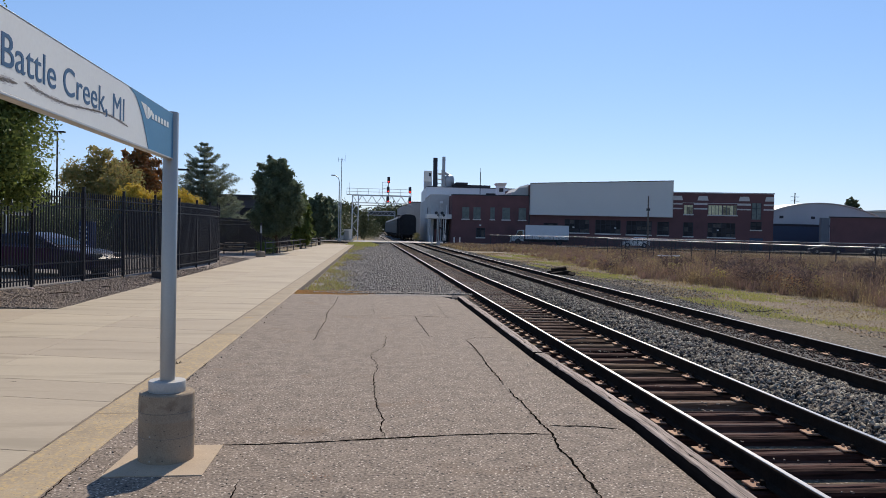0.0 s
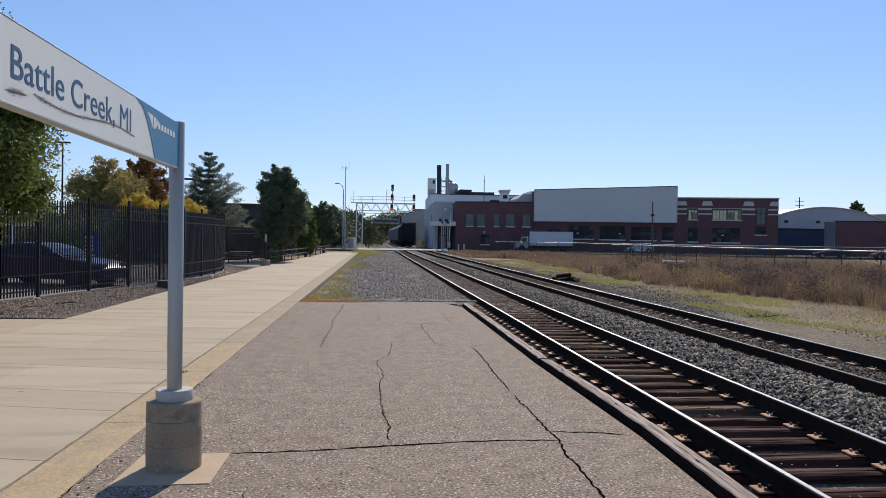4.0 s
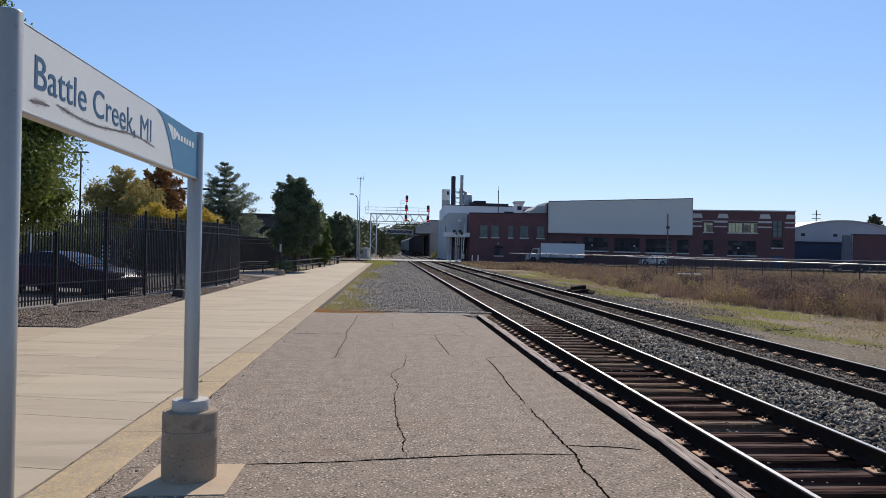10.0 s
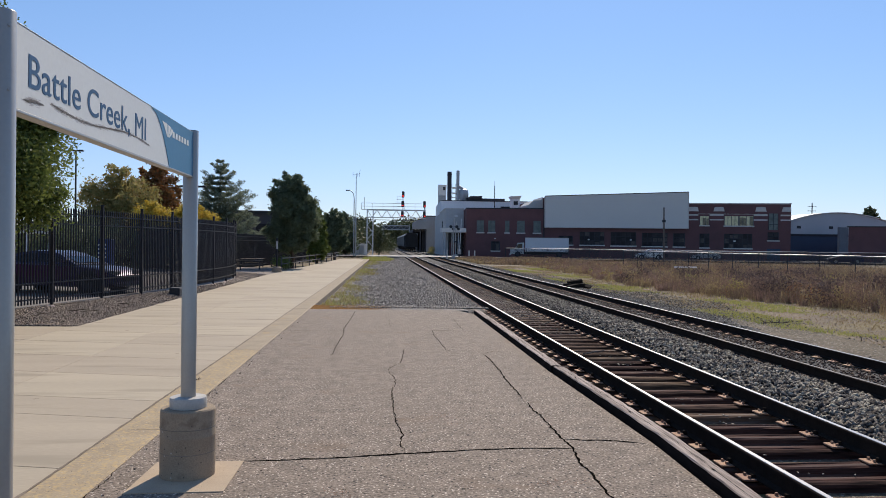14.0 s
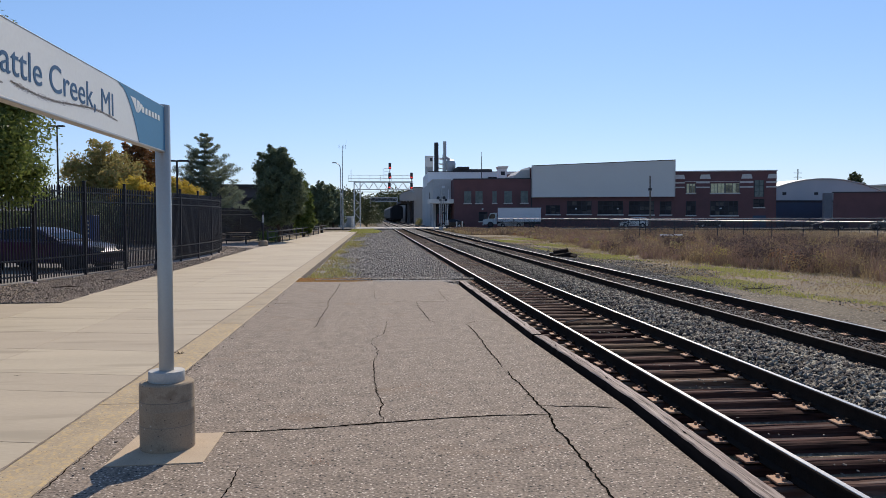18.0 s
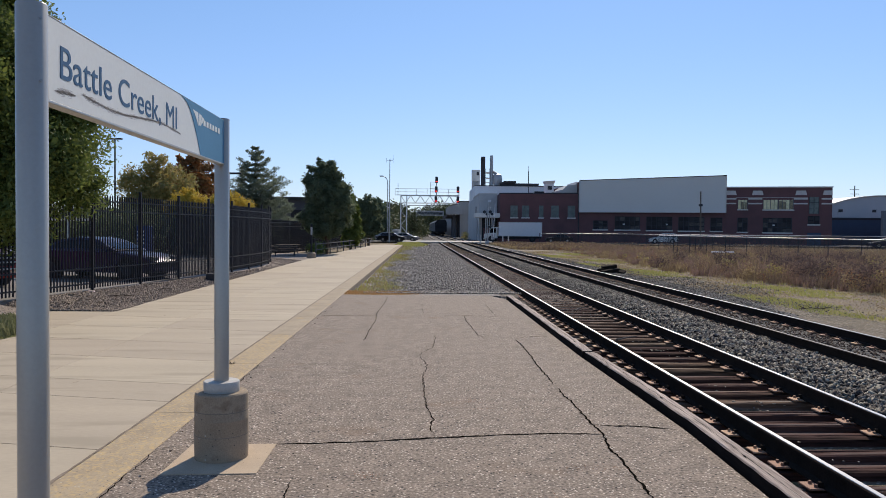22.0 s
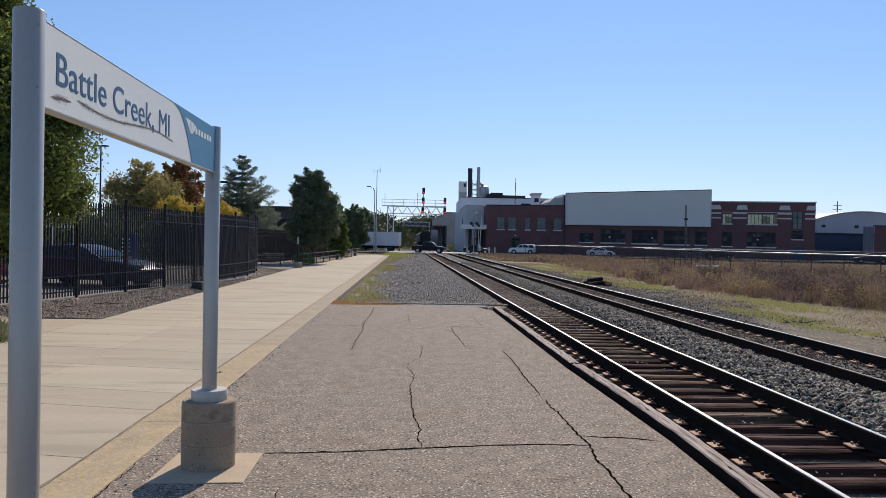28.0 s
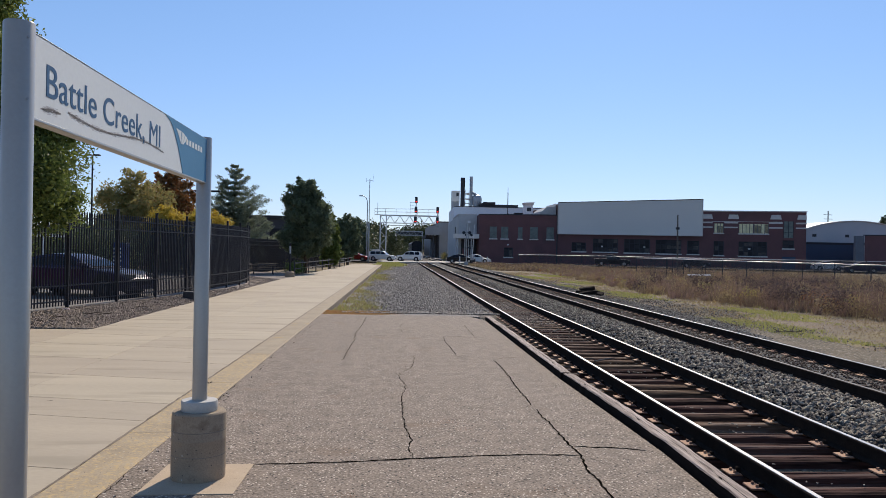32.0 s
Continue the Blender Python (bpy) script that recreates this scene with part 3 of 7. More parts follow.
# the branch of the walk towards the car park
for ya, yb in ((-4, -1), (-1, 2), (2, 5), (5, 8), (8, 10.8), (10.8, 13.4), (13.4, 15.9), (15.9, 18.36)):
    for i in range(4):
        xa, xb = -7.06 - i * 1.9, -7.06 - (i + 1) * 1.9
        part("slab", Mesh().prism([(xb + 0.007, ya + 0.007), (xa - 0.007, ya + 0.007), (xa - 0.007, yb - 0.007), (xb + 0.007, yb - 0.007)], -0.12, -0.004), M_WALK, sidewalk)

# ---- the fenced car park and its pebble bed ----
FENCE = [(-12.3, 7.6), (-11.75, 10.0), (-11.2, 12.4), (-10.65, 14.8), (-10.1, 17.2), (-9.58, 19.6), (-9.05, 22.0), (-8.55, 24.4), (-8.1, 26.8), (-7.72, 29.2), (-7.42, 31.6), (-7.25, 34.0),
         (-7.18, 36.4), (-7.3, 38.8), (-7.65, 41.2), (-8.3, 43.5), (-9.3, 45.6), (-10.7, 47.5), (-12.5, 49.0), (-14.7, 49.9)]
bed = Mesh()
for (x0, y0), (x1, y1) in zip(FENCE[:5], FENCE[1:5] + [(-9.86, 18.3)]):
    bed.add([(x0, y0, 0.19), (x0 + 0.9, y0, -0.005), (x1 + 0.9, y1, -0.005), (x1, y1, 0.19)], [(0, 1, 2, 3)])
BED = [(-9.86, 18.36), (-9.7, 19.1)] + FENCE[5:]
for k, ((x0, y0), (x1, y1)) in enumerate(zip(BED[:-5], BED[1:-4])):
    bed.add([(x0, y0, 0.0 if k == 0 else 0.19), (-7.0, y0, -0.012), (-7.0, y1, -0.012), (x1, y1, 0.19)], [(0, 1, 2, 3)])
bed.add([(-8.3, 43.5, 0.19), (-7.0, 43.5, -0.012), (-6.2, 60, -0.012), (-12, 60, 0.1), (-14, 49, 0.19)], [(0, 1, 2, 3, 4)])
pebble_bed = solid("pebble_bed", bed, M_PEBBLE, "brown landscaping pebbles between the walk and the fence", "gravel", "structure")
lot = Mesh()
lot.prism([(-60, -10), (FENCE[0][0] - 0.02, -10)] + [(a - 0.02, b) for a, b in FENCE[:-1]] + [(-14.7, 52), (-60, 62)], -0.24, 0.185)
car_park = solid("car_park", lot, M_LOT, "grey asphalt car park behind the iron fence", "car park", "structure")


def pebbles(name, n, xs, ys, zs, size, material, label, keep=None):
    x, y = rng.uniform(*xs, n), ys[0] + (ys[1] - ys[0]) * rng.random(n) ** 1.6
    z = zs(x, y)
    if keep is not None:
        q = keep(x, y)
        x, y, z = x[q], y[q], z[q]
    s = size * rng.uniform(0.55, 1.35, len(x))
    ob = new(name, many(name, STONE_V, STONE_F, scatter_solid(len(x), x, y, z, s), material))
    return tagged(ob, label, "gravel", kind="stuff")


# ---- tracks ----
RAILS = ((3.47, 4.98), (7.08, 8.59))
RAIL_PROFILE = ((-0.07, -0.12), (0.07, -0.12), (0.07, -0.108), (0.015, -0.085), (0.010, 0.02), (0.034, 0.026), (0.036, 0.052), (0.026, 0.06), (-0.026, 0.06), (-0.036, 0.052), (-0.034, 0.026), (-0.010, 0.02), (-0.015, -0.085), (-0.07, -0.108))
plate_mesh = Mesh().box(-0.19, -0.10, -0.133, 0.19, 0.10, -0.115, 0.006)
for s in (-0.115, 0.115):
    for t in (-0.05, 0.05):
        plate_mesh.box(s - 0.013, t - 0.013, -0.118, s + 0.013, t + 0.013, -0.09, 0.004)
plate_mesh = plate_mesh.data("tie_plate", M_PLATE)


def tie_variant(seed):
    """A weathered tie: uneven, split upper face and worn ends."""
    r = random.Random(seed)
    ys = (-0.112, -0.07, -0.03, -0.012, 0.005, 0.05, 0.085, 0.112)
    groove = r.uniform(-0.4, 0.4)
    rings = []
    for k in range(11):
        x = -1.3 + 0.26 * k + r.uniform(-0.04, 0.04) * (0 < k < 10)
        worn = 0.012 if k in (0, 10) else 0.0
        top = [(x + r.uniform(-0.02, 0.02), yv + r.uniform(-0.006, 0.006) + 0.01 * groove * math.sin(k), -0.134 - worn - (0.014 if i in (0, 7) else 0.0) - (0.022 * abs(math.sin(k * 0.5 + seed)) if i == 3 else 0.0) - r.uniform(0, 0.008)) for i, yv in enumerate(ys)]
        rings.append([(x, -0.115, -0.31), *top, (x, 0.115, -0.31)])
    return Mesh().loft(rings).data("tie", M_TIE)


tie_meshes = [tie_variant(k) for k in range(9)]
spike_mesh = Mesh().box(-0.012, -0.02, -0.12, 0.03, 0.02, -0.075, 0.005).data("spike", M_RAIL)
for ti, pair in enumerate(RAILS):
    cx = sum(pair) / 2
    track = thing("railway_track", ("main railway track with rusty rails on dark wooden ties" if ti == 0 else "second railway track sunk in grey ballast"), "railway track", kind="structure")
    for x in pair:
        m = Mesh().loft([[(x + a, q, b) for a, b in RAIL_PROFILE] for q in (-12, 620)])
        part("rail", m, M_RAIL, track, "rusty steel rail")
        part("rail_head", Mesh().loft([[(x - 0.027, q, 0.0585), (x + 0.027, q, 0.0585), (x + 0.022, q, 0.0635), (x - 0.022, q, 0.0635)] for q in (-12, 620)]), M_RAILDULL if x == 7.08 else M_RAILTOP, track, "dull rail head" if x == 7.08 else "shiny worn rail head")
    rr = random.Random(11 + ti)
    for i in range(-20, 125):
        yy = 1.2 + i * 0.553 + rr.uniform(-0.05, 0.05)
        o = part("tie", rr.choice(tie_meshes), None, track)
        o.matrix_basis = pose(cx + rr.uniform(-0.06, 0.06), yy, rr.uniform(-0.014, 0.002) - (0.0 if ti == 0 else 0.03), 0, 0, rr.uniform(-1.2, 1.2) + rr.choice((0, 180)))
        for x in pair:
            p = part("tie_plate", plate_mesh, None, track)
            p.matrix_basis = pose(x, yy, rr.uniform(0.0, 0.004), 0, 0, rr.uniform(-2, 2))
            if ti == 0 and 0 <= i < 45:
                for s in (-1, 1):
                    o = part("spike", spike_mesh, None, track)
                    o.matrix_basis = pose(x + s * 0.085, yy + s * 0.04 + rr.uniform(-0.02, 0.02), rr.uniform(-0.006, 0.02), 0, 0, 180 if s > 0 else 0)
    far_y = np.arange(1.2 + 125 * 0.553, 118, 0.553)
    sv = [(-1.3, -0.115, -0.3), (1.3, -0.115, -0.3), (1.3, 0.115, -0.3), (-1.3, 0.115, -0.3), (-1.3, -0.1, -0.134), (1.3, -0.1, -0.134), (1.3, 0.1, -0.134), (-1.3, 0.1, -0.134)]
    T = np.zeros((len(far_y), 3, 4))
    T[:, 0, 0] = T[:, 1, 1] = T[:, 2, 2] = 1
    T[:, 0, 3], T[:, 1, 3] = cx, far_y
    tagged(part("distant_ties", many("distant_ties", sv, STONE_F, T, M_TIE), None, track), kind="stuff")

ballast = Mesh()
PROF = ((2.62, -0.29), (2.75, -0.285), (3.2, -0.285), (5.38, -0.285), (5.5, -0.17), (5.75, -0.09), (6.1, -0.055), (6.5, -0.085), (7.0, -0.15), (8.7, -0.15), (9.2, -0.13), (10.2, -0.2), (11.2, -0.245))
ballast.loft([[(x, q, z) for x, z in PROF] + [(11.2, q, -0.4), (2.62, q, -0.4)] for q in (-12, 118)])
# Dirt sheet; the shade between the ties is put into its colour.
solid("tie_bed", Mesh().add([(2.80, -12, -0.268), (5.45, -12, -0.268), (5.45, 17.5, -0.268), (2.80, 17.5, -0.268)], [(0, 1, 2, 3)]), mat("shade_dark_track_dirt", (0.022, 0.016, 0.013), (0.010, 0.008, 0.007), 0.95, fine=40, scale=3, bump=0.9, depth=0.02, spec=0.02),
      "dirt between the ties of the main track, darkened for shade", "gravel", "structure")
M_CRIB = mat("sooty_crib_gravel", (0.17, 0.14, 0.118), (0.055, 0.044, 0.038), 0.95, fine=38, scale=1.6, bump=1.0, depth=0.025, spots=((0.26, 0.235, 0.21), (0.03, 0.026, 0.023)), spot_scale=20, spot_edge=0.36)
solid("crib_fill", Mesh().add([(x, q, z) for q, z in ((16.8, -0.267), (18.5, -0.19), (24, -0.152), (118, -0.148)) for x in (2.82, 5.46)], [(0, 1, 3, 2), (2, 3, 5, 4), (4, 5, 7, 6)]), M_CRIB,
      "brown-grey gravel filling the gaps between the ties", "gravel", "structure")
solid("ballast", ballast, M_BALLAST, "bed of dark grey crushed stone under the tracks", "gravel", "structure")
px_, pz_ = np.array(PROF).T
pebbles("ballast_stones", 34000, (5.42, 7.0), (3, 75), lambda x, y: np.interp(x, px_, pz_) + 0.012 + 0.014 * np.sin(y * 7 + x * 5), 0.041, M_STONE, "grey crushed stone heaped between the tracks")
pebbles("verge_pebbles", 4500, (10.6, 17.0), (8, 60), lambda x, y: np.full_like(x, -0.238), 0.019, M_PEBBLE, "small tan stones scattered on the verge")
pebbles("ballast_stones", 9000, (10.2, 14.2), (20, 62), lambda x, y: np.full_like(x, -0.232), 0.032, M_STONE, "grey stone spilled over the verge",
        lambda x, y: x + rng.normal(0, 0.35, len(x)) < 11.0 + np.interp(y, (20, 25, 31, 40, 62), (0.0, 1.4, 2.3, 1.6, 0.4)) + 0.5 * np.sin(y * 0.9) + 0.3 * np.sin(y * 2.3))
dirt_edge = [9.25 + 0.12 * math.sin(k * 1.9) + 0.1 * math.sin(k * 0.7) + max(0, k - 26) * 0.16 for k in range(40)]
dust = Mesh()
dust.add([p for k, e in enumerate(dirt_edge) for p in ((e, 2 + k * 0.6, float(np.interp(e, px_, pz_)) - 0.01), (e + 0.15, 2 + k * 0.6, float(np.interp(e + 0.15, px_, pz_)) + 0.008), (11.6, 2 + k * 0.6, -0.232))],
         [q for k in range(39) for q in ((3 * k, 3 * k + 1, 3 * k + 4, 3 * k + 3), (3 * k + 1, 3 * k + 2, 3 * k + 5, 3 * k + 4))])
solid("verge_dust", dust, mat("tan_gravelly_soil", (0.175, 0.138, 0.09), (0.085, 0.068, 0.046), 0.95, fine=32, scale=1.2, bump=0.9, depth=0.025, spots=((0.36, 0.31, 0.25), (0.05, 0.04, 0.032)), spot_scale=13, spot_edge=0.33),
      "tan gravelly soil washed over the edge of the ballast", "soil", "structure")
pebbles("ballast_stones", 1400, (10.6, 12.6), (8, 60), lambda x, y: np.full_like(x, -0.235), 0.028, M_STONE, "stray grey stones on the verge")
pebbles("ballast_stones", 9000, (8.7, 11.0), (8, 80), lambda x, y: np.interp(x, px_, pz_) + 0.01, 0.026, M_STONE, "grey crushed stone beside the second track",
        lambda x, y: x + rng.normal(0, 0.25, len(x)) < np.interp(y, (8, 19, 26), (9.1, 9.4, 11.5)))
pebbles("ballast_stones", 9000, (7.15, 8.52), (7, 60), lambda x, y: np.interp(x, px_, pz_) + 0.008, 0.022, mat("rusty_brown_stone", (0.15, 0.105, 0.082), (0.06, 0.042, 0.034), 0.95, fine=60, scale=14, bump=0.3, island=0.5), "rust-brown stone and dirt among the ties")
pebbles("ballast_stones", 1200, (2.9, 5.4), (2, 18), lambda x, y: np.full_like(x, -0.262), 0.02, M_STONE, "loose dark stone between the ties")
M_CRIBSTONE = mat("brown_crib_stone", (0.24, 0.19, 0.16), (0.08, 0.062, 0.052), 0.95, fine=60, scale=14, bump=0.3, island=0.6)
pebbles("ballast_stones", 9000, (2.9, 5.4), (17.2, 80), lambda x, y: np.interp(y, (16.8, 18.5, 24), (-0.262, -0.186, -0.146)), 0.024, M_CRIBSTONE, "brown-grey stone filling the gaps between the ties")
r = random.Random(31)
chips = Mesh()
for cx, cy, sx, sy, n in ((4.1, 5.3, 0.35, 0.05, 26), (4.6, 6.0, 0.3, 0.06, 24), (4.0, 6.9, 0.4, 0.06, 26), (4.3, 9.3, 0.2, 0.06, 22), (4.0, 10.4, 0.3, 0.05, 20), (4.6, 12.9, 0.35, 0.07, 26), (4.4, 13.5, 0.3, 0.06, 30), (4.2, 14.6, 0.4, 0.07, 36), (4.5, 15.2, 0.4, 0.06, 34), (4.2, 19.5, 0.5, 0.3, 50), (3.95, 7.5, 0.25, 0.05, 16), (3.1, 5.2, 0.1, 0.2, 10)):
    for _ in range(n):
        x, y, l, a = r.gauss(cx, sx), r.gauss(cy, sy), r.uniform(0.006, 0.026), r.uniform(0, 3.14)
        w, t = l * r.uniform(0.25, 0.6), r.uniform(0.004, 0.012)
        z = -0.131 if r.random() < 0.35 else r.uniform(-0.255, -0.2)
        c, d = math.cos(a), math.sin(a)
        p = [(x + c * u * l - d * v * w, y + d * u * l + c * v * w) for u, v in ((-1, -1), (1, -0.7), (0.8, 1), (-0.7, 0.8))]
        chips.loft([[(px, py, z) for px, py in p], [(px, py, z + t) for px, py in p]])
tagged(solid("wood_chips", chips, mat("bleached_chips", (0.36, 0.31, 0.25), (0.12, 0.10, 0.08), 0.9, fine=40, scale=9, bump=0.2, island=0.4), "pale splinters and stone chips lying among the ties", "debris"), kind="stuff")
for x, y, a, l in ((4.15, 14.9, 35, 0.55), (4.35, 20.4, 60, 0.5)):
    st = thing("broken_stick", "pale broken stick lying across the ties", "branch", (x, y, -0.13), a)
    part("limb", Mesh().tube((-l / 2, 0, 0.02), (0.05, 0.02, 0.03), 0.022, 0.018, 6), M_WOODP, st)
    part("limb", Mesh().tube((0.05, 0.02, 0.03), (l / 2, -0.05, 0.05), 0.018, 0.008, 6), M_WOODP, st)
solid("verge_soil", Mesh().add([(-14.6, 13.5, 0.004), (-7.25, 13.5, 0.004), (-7.1, 14.4, 0.004), (-8.2, 16.4, 0.004), (-14.6, 17.4, 0.004)], [(0, 1, 2, 3, 4)]), M_LAWN, "patch of thin grass let into the walk", "grass", "structure")
M_TRACKSIDE = mat("trackside_gravel", (0.285, 0.25, 0.22), (0.135, 0.118, 0.102), 0.95, fine=40, scale=2.5, bump=1.0, depth=0.025, spots=((0.36, 0.33, 0.30), (0.06, 0.055, 0.05)), spot_scale=20, spot_edge=0.38)
solid("trackside_gravel", Mesh().add([(edge(23.4), 23.3, -0.205), (2.7, 23.3, -0.205), (2.7, 118, -0.205), (edge(98) - 2, 118, -0.205), (edge(98), 98, -0.205)], [(0, 1, 2, 3, 4)]), M_TRACKSIDE,
      "grey gravel strip between the walk and the track", "gravel", "structure")
solid("track_shoulder", Mesh().loft([[(2.15, q, -0.206), (2.55, q, a), (2.9, q, b), (3.37, q, b), (3.37, q, -0.3), (2.15, q, -0.3)] for q, a, b in ((23.45, -0.285, -0.285), (24.6, -0.16, -0.122), (118, -0.16, -0.122))]), M_TRACKSIDE, "gravel shoulder along the main track", "gravel", "structure")
M_GRAVEL = mat("dusty_gravel", (0.42, 0.37, 0.325), (0.165, 0.145, 0.127), 0.95, fine=80, scale=20, bump=0.3, island=0.7)
ramp = Mesh().loft([[(edge(q) + 0.01, q, z), (2.6, q, z), (2.6, q, -0.3), (edge(q) + 0.01, q, -0.3)] for q, z in ((23.25, -0.012), (24.4, -0.03), (25.6, -0.12), (27.2, -0.203))])
solid("gravel_ramp", ramp, M_TRACKSIDE, "gravel and dirt banked against the platform's end", "gravel", "structure")
y = 23.5
while y < 97.5:
    # Upright face in a darker brown than the curb's top.
    part("curb_face", Mesh().loft([[(edge(q) - 0.004, q, -0.24), (edge(q) + 0.006, q, -0.24), (edge(q) + 0.006, q, -0.012), (edge(q) - 0.004, q, -0.008)] for q in (y, min(97.8, y + 3.04))]), M_CURBFACE, curb, "brown upright face of the curb")
    y += 3.05
pebbles("trackside_stones", 26000, (-1.6, 3.36), (24.2, 116), lambda x, y: np.maximum(np.interp(y, (23.4, 24.4, 25.6, 27.2), (0.0, -0.02, -0.11, -0.195)), np.interp(x, (2.1, 2.15, 2.55, 2.9), (-0.4, -0.2, -0.15, -0.113))), 0.027, M_GRAVEL, "loose grey stones on the gravel strip")
pebbles("bed_pebbles", 30000, (-10.0, -7.0), (18.36, 48), lambda x, y: 0.2 * np.clip((-7.0 - x) / (-7.0 - np.interp(y, [p[1] for p in FENCE[:-3]], [p[0] for p in FENCE[:-3]]) + 1e-3), 0, 1) * np.clip((y - 18.3) / 0.8, 0, 1), 0.03, M_PEBBLE, "rounded brown pebbles beside the fence",
        lambda x, y: x > np.interp(y, [p[1] for p in FENCE[:-3]], [p[0] for p in FENCE[:-3]]) + 0.05)

# timber along the platform's edge
# Timber sides: tar black, darkened further to carry the gap's shade.
M_TAR_SHADE = mat("tar_and_shade_timber", (0.024, 0.019, 0.017), (0.014, 0.011, 0.010), 0.95, fine=30, scale=4, bump=0.6, depth=0.006, spec=0.03, stretch=(1, 0.15, 1))
timber = thing("edge_timber", "weathered split timber along the platform's edge", "timber", kind="structure")


def timber_x(y):
    """The bowed line of the platform's timbers."""
    return float(np.interp(y, (-6, 4.6, 7.5, 9.2, 12.0, 22.5), (2.68, 2.71, 2.79, 2.765, 2.685, 2.67)))


yy = -6.0
for i, ln in enumerate((4.6, 4.5, 8.9, 4.2, 3.7, 2.55)):
    off, tz = (0.0, -0.01, 0.012, -0.015, 0.008, 0.0)[i], (0.0, 0.008, 0.0, 0.016, 0.004, 0.0)[i]
    rr = random.Random(i)
    rings, tops, splits = [], [], []
    k_n = int(ln / 0.16)
    wander = 0.0
    for k in range(k_n + 1):
        q = yy + 0.012 + (ln - 0.024) * k / k_n
        tx = timber_x(q) + off
        end = 0.012 if k in (0, k_n) else 0.0
        w = [rr.uniform(-0.007, 0.007) for _ in range(6)]
        wander = 0.7 * wander + rr.uniform(-0.006, 0.006)
        rings.append([(tx - 0.012 + w[0], q, -0.22), (tx + 0.15, q, -0.22), (tx + 0.156 + w[1], q, 0.072 + tz), (tx + 0.004 + w[0], q, 0.074 + tz)])
        tops.append([(tx + 0.004 + w[0], q, 0.075 + tz), (tx + 0.158 + w[1], q, 0.073 + tz), (tx + 0.154 + w[1] - end, q, 0.086 + tz + w[2] * 0.6 - end),
                     (tx + 0.098 + wander, q, 0.093 + tz + w[4] * 0.5 - end), (tx + 0.078 + wander, q, 0.087 + tz - end), (tx + 0.058 + wander, q, 0.094 + tz + w[5] * 0.5 - end),
                     (tx + 0.012 + w[0] + end, q, 0.088 + tz + w[3] * 0.6 - end)])
        splits.append((tx + 0.078 + wander, q))
    beam = part("beam", Mesh().loft(rings), M_TAR_SHADE, timber, "tar-black side of the timber, deepened for shade")
    part("weathered_top", Mesh().loft(tops), M_TIMBER, beam, "grey split upper face")
    part("split", strip(splits[2:-2], 0.007, 0.0885 + tz, 200 + i, 0.004, 0.08), M_CRACK, beam, "long drying split")
    for q in np.arange(yy + 0.9, yy + ln - 0.4, 2.3):
        part("bolt_hole", strip([(timber_x(q) + off + 0.05, q - 0.05), (timber_x(q) + off + 0.06, q + 0.05)], 0.035, 0.0965 + tz, int(q * 10), 0.004, 0.02), M_CRACK, beam, "dark bolt hole")
    yy += ln

# ---- street and crossing ----
def road_y(x):
    return 126.5 - 0.2 * x


road = Mesh()
road.add([(x, road_y(x) + s, z) for x, z in ((-330, 0.0), (-3, 0.0), (12, 0.0), (90, 0.0), (260, 0)) for s in (-7.4, 7.4)], [(2 * i, 2 * i + 2, 2 * i + 3, 2 * i + 1) for i in range(4)])
solid("road", road, M_ROAD, "asphalt street that crosses the tracks", "road", "structure")
cross = thing("level_crossing", "pale concrete panels of the level crossing", "level crossing", kind="structure")
for ti, (a, b) in enumerate(RAILS):
    for k in range(5):
        y0 = road_y(6) - 7.3 + k * 2.92
        for x0, x1 in ((a - 0.75, a - 0.05), (a + 0.09, b - 0.09), (b + 0.05, b + 0.75)):
            part("panel", Mesh().box(x0, y0 + 0.01, -0.1, x1, y0 + 2.9, 0.055, 0.01), M_CROSS, cross)
for x0, x1 in ((-2.2, 2.68), (5.76, 6.3), (9.4, 13.0)):
    part("approach", Mesh().box(x0, road_y(6) - 7.3, -0.1, x1, road_y(6) + 7.3, 0.05), M_CROSS, cross, "pale worn concrete approach")
# the rest of the corridor past the crossing
solid("far_ballast", Mesh().add([(1.5, 133.2, -0.1), (11.5, 132.2, -0.1), (11.5, 620, -0.1), (1.5, 620, -0.1)], [(0, 1, 2, 3)]), M_BALLAST, "grey ballast under the tracks past the crossing", "gravel", "structure")


# ---- station name sign ----
M_FORM = mat("form_line", (0.25, 0.21, 0.165), (0.19, 0.16, 0.125), 1.0, bump=0)
sign = thing("station_sign", "white and blue station name sign on two silver posts", "sign")
POSTS = ((-1.59, 3.2), (-1.645, 6.63))
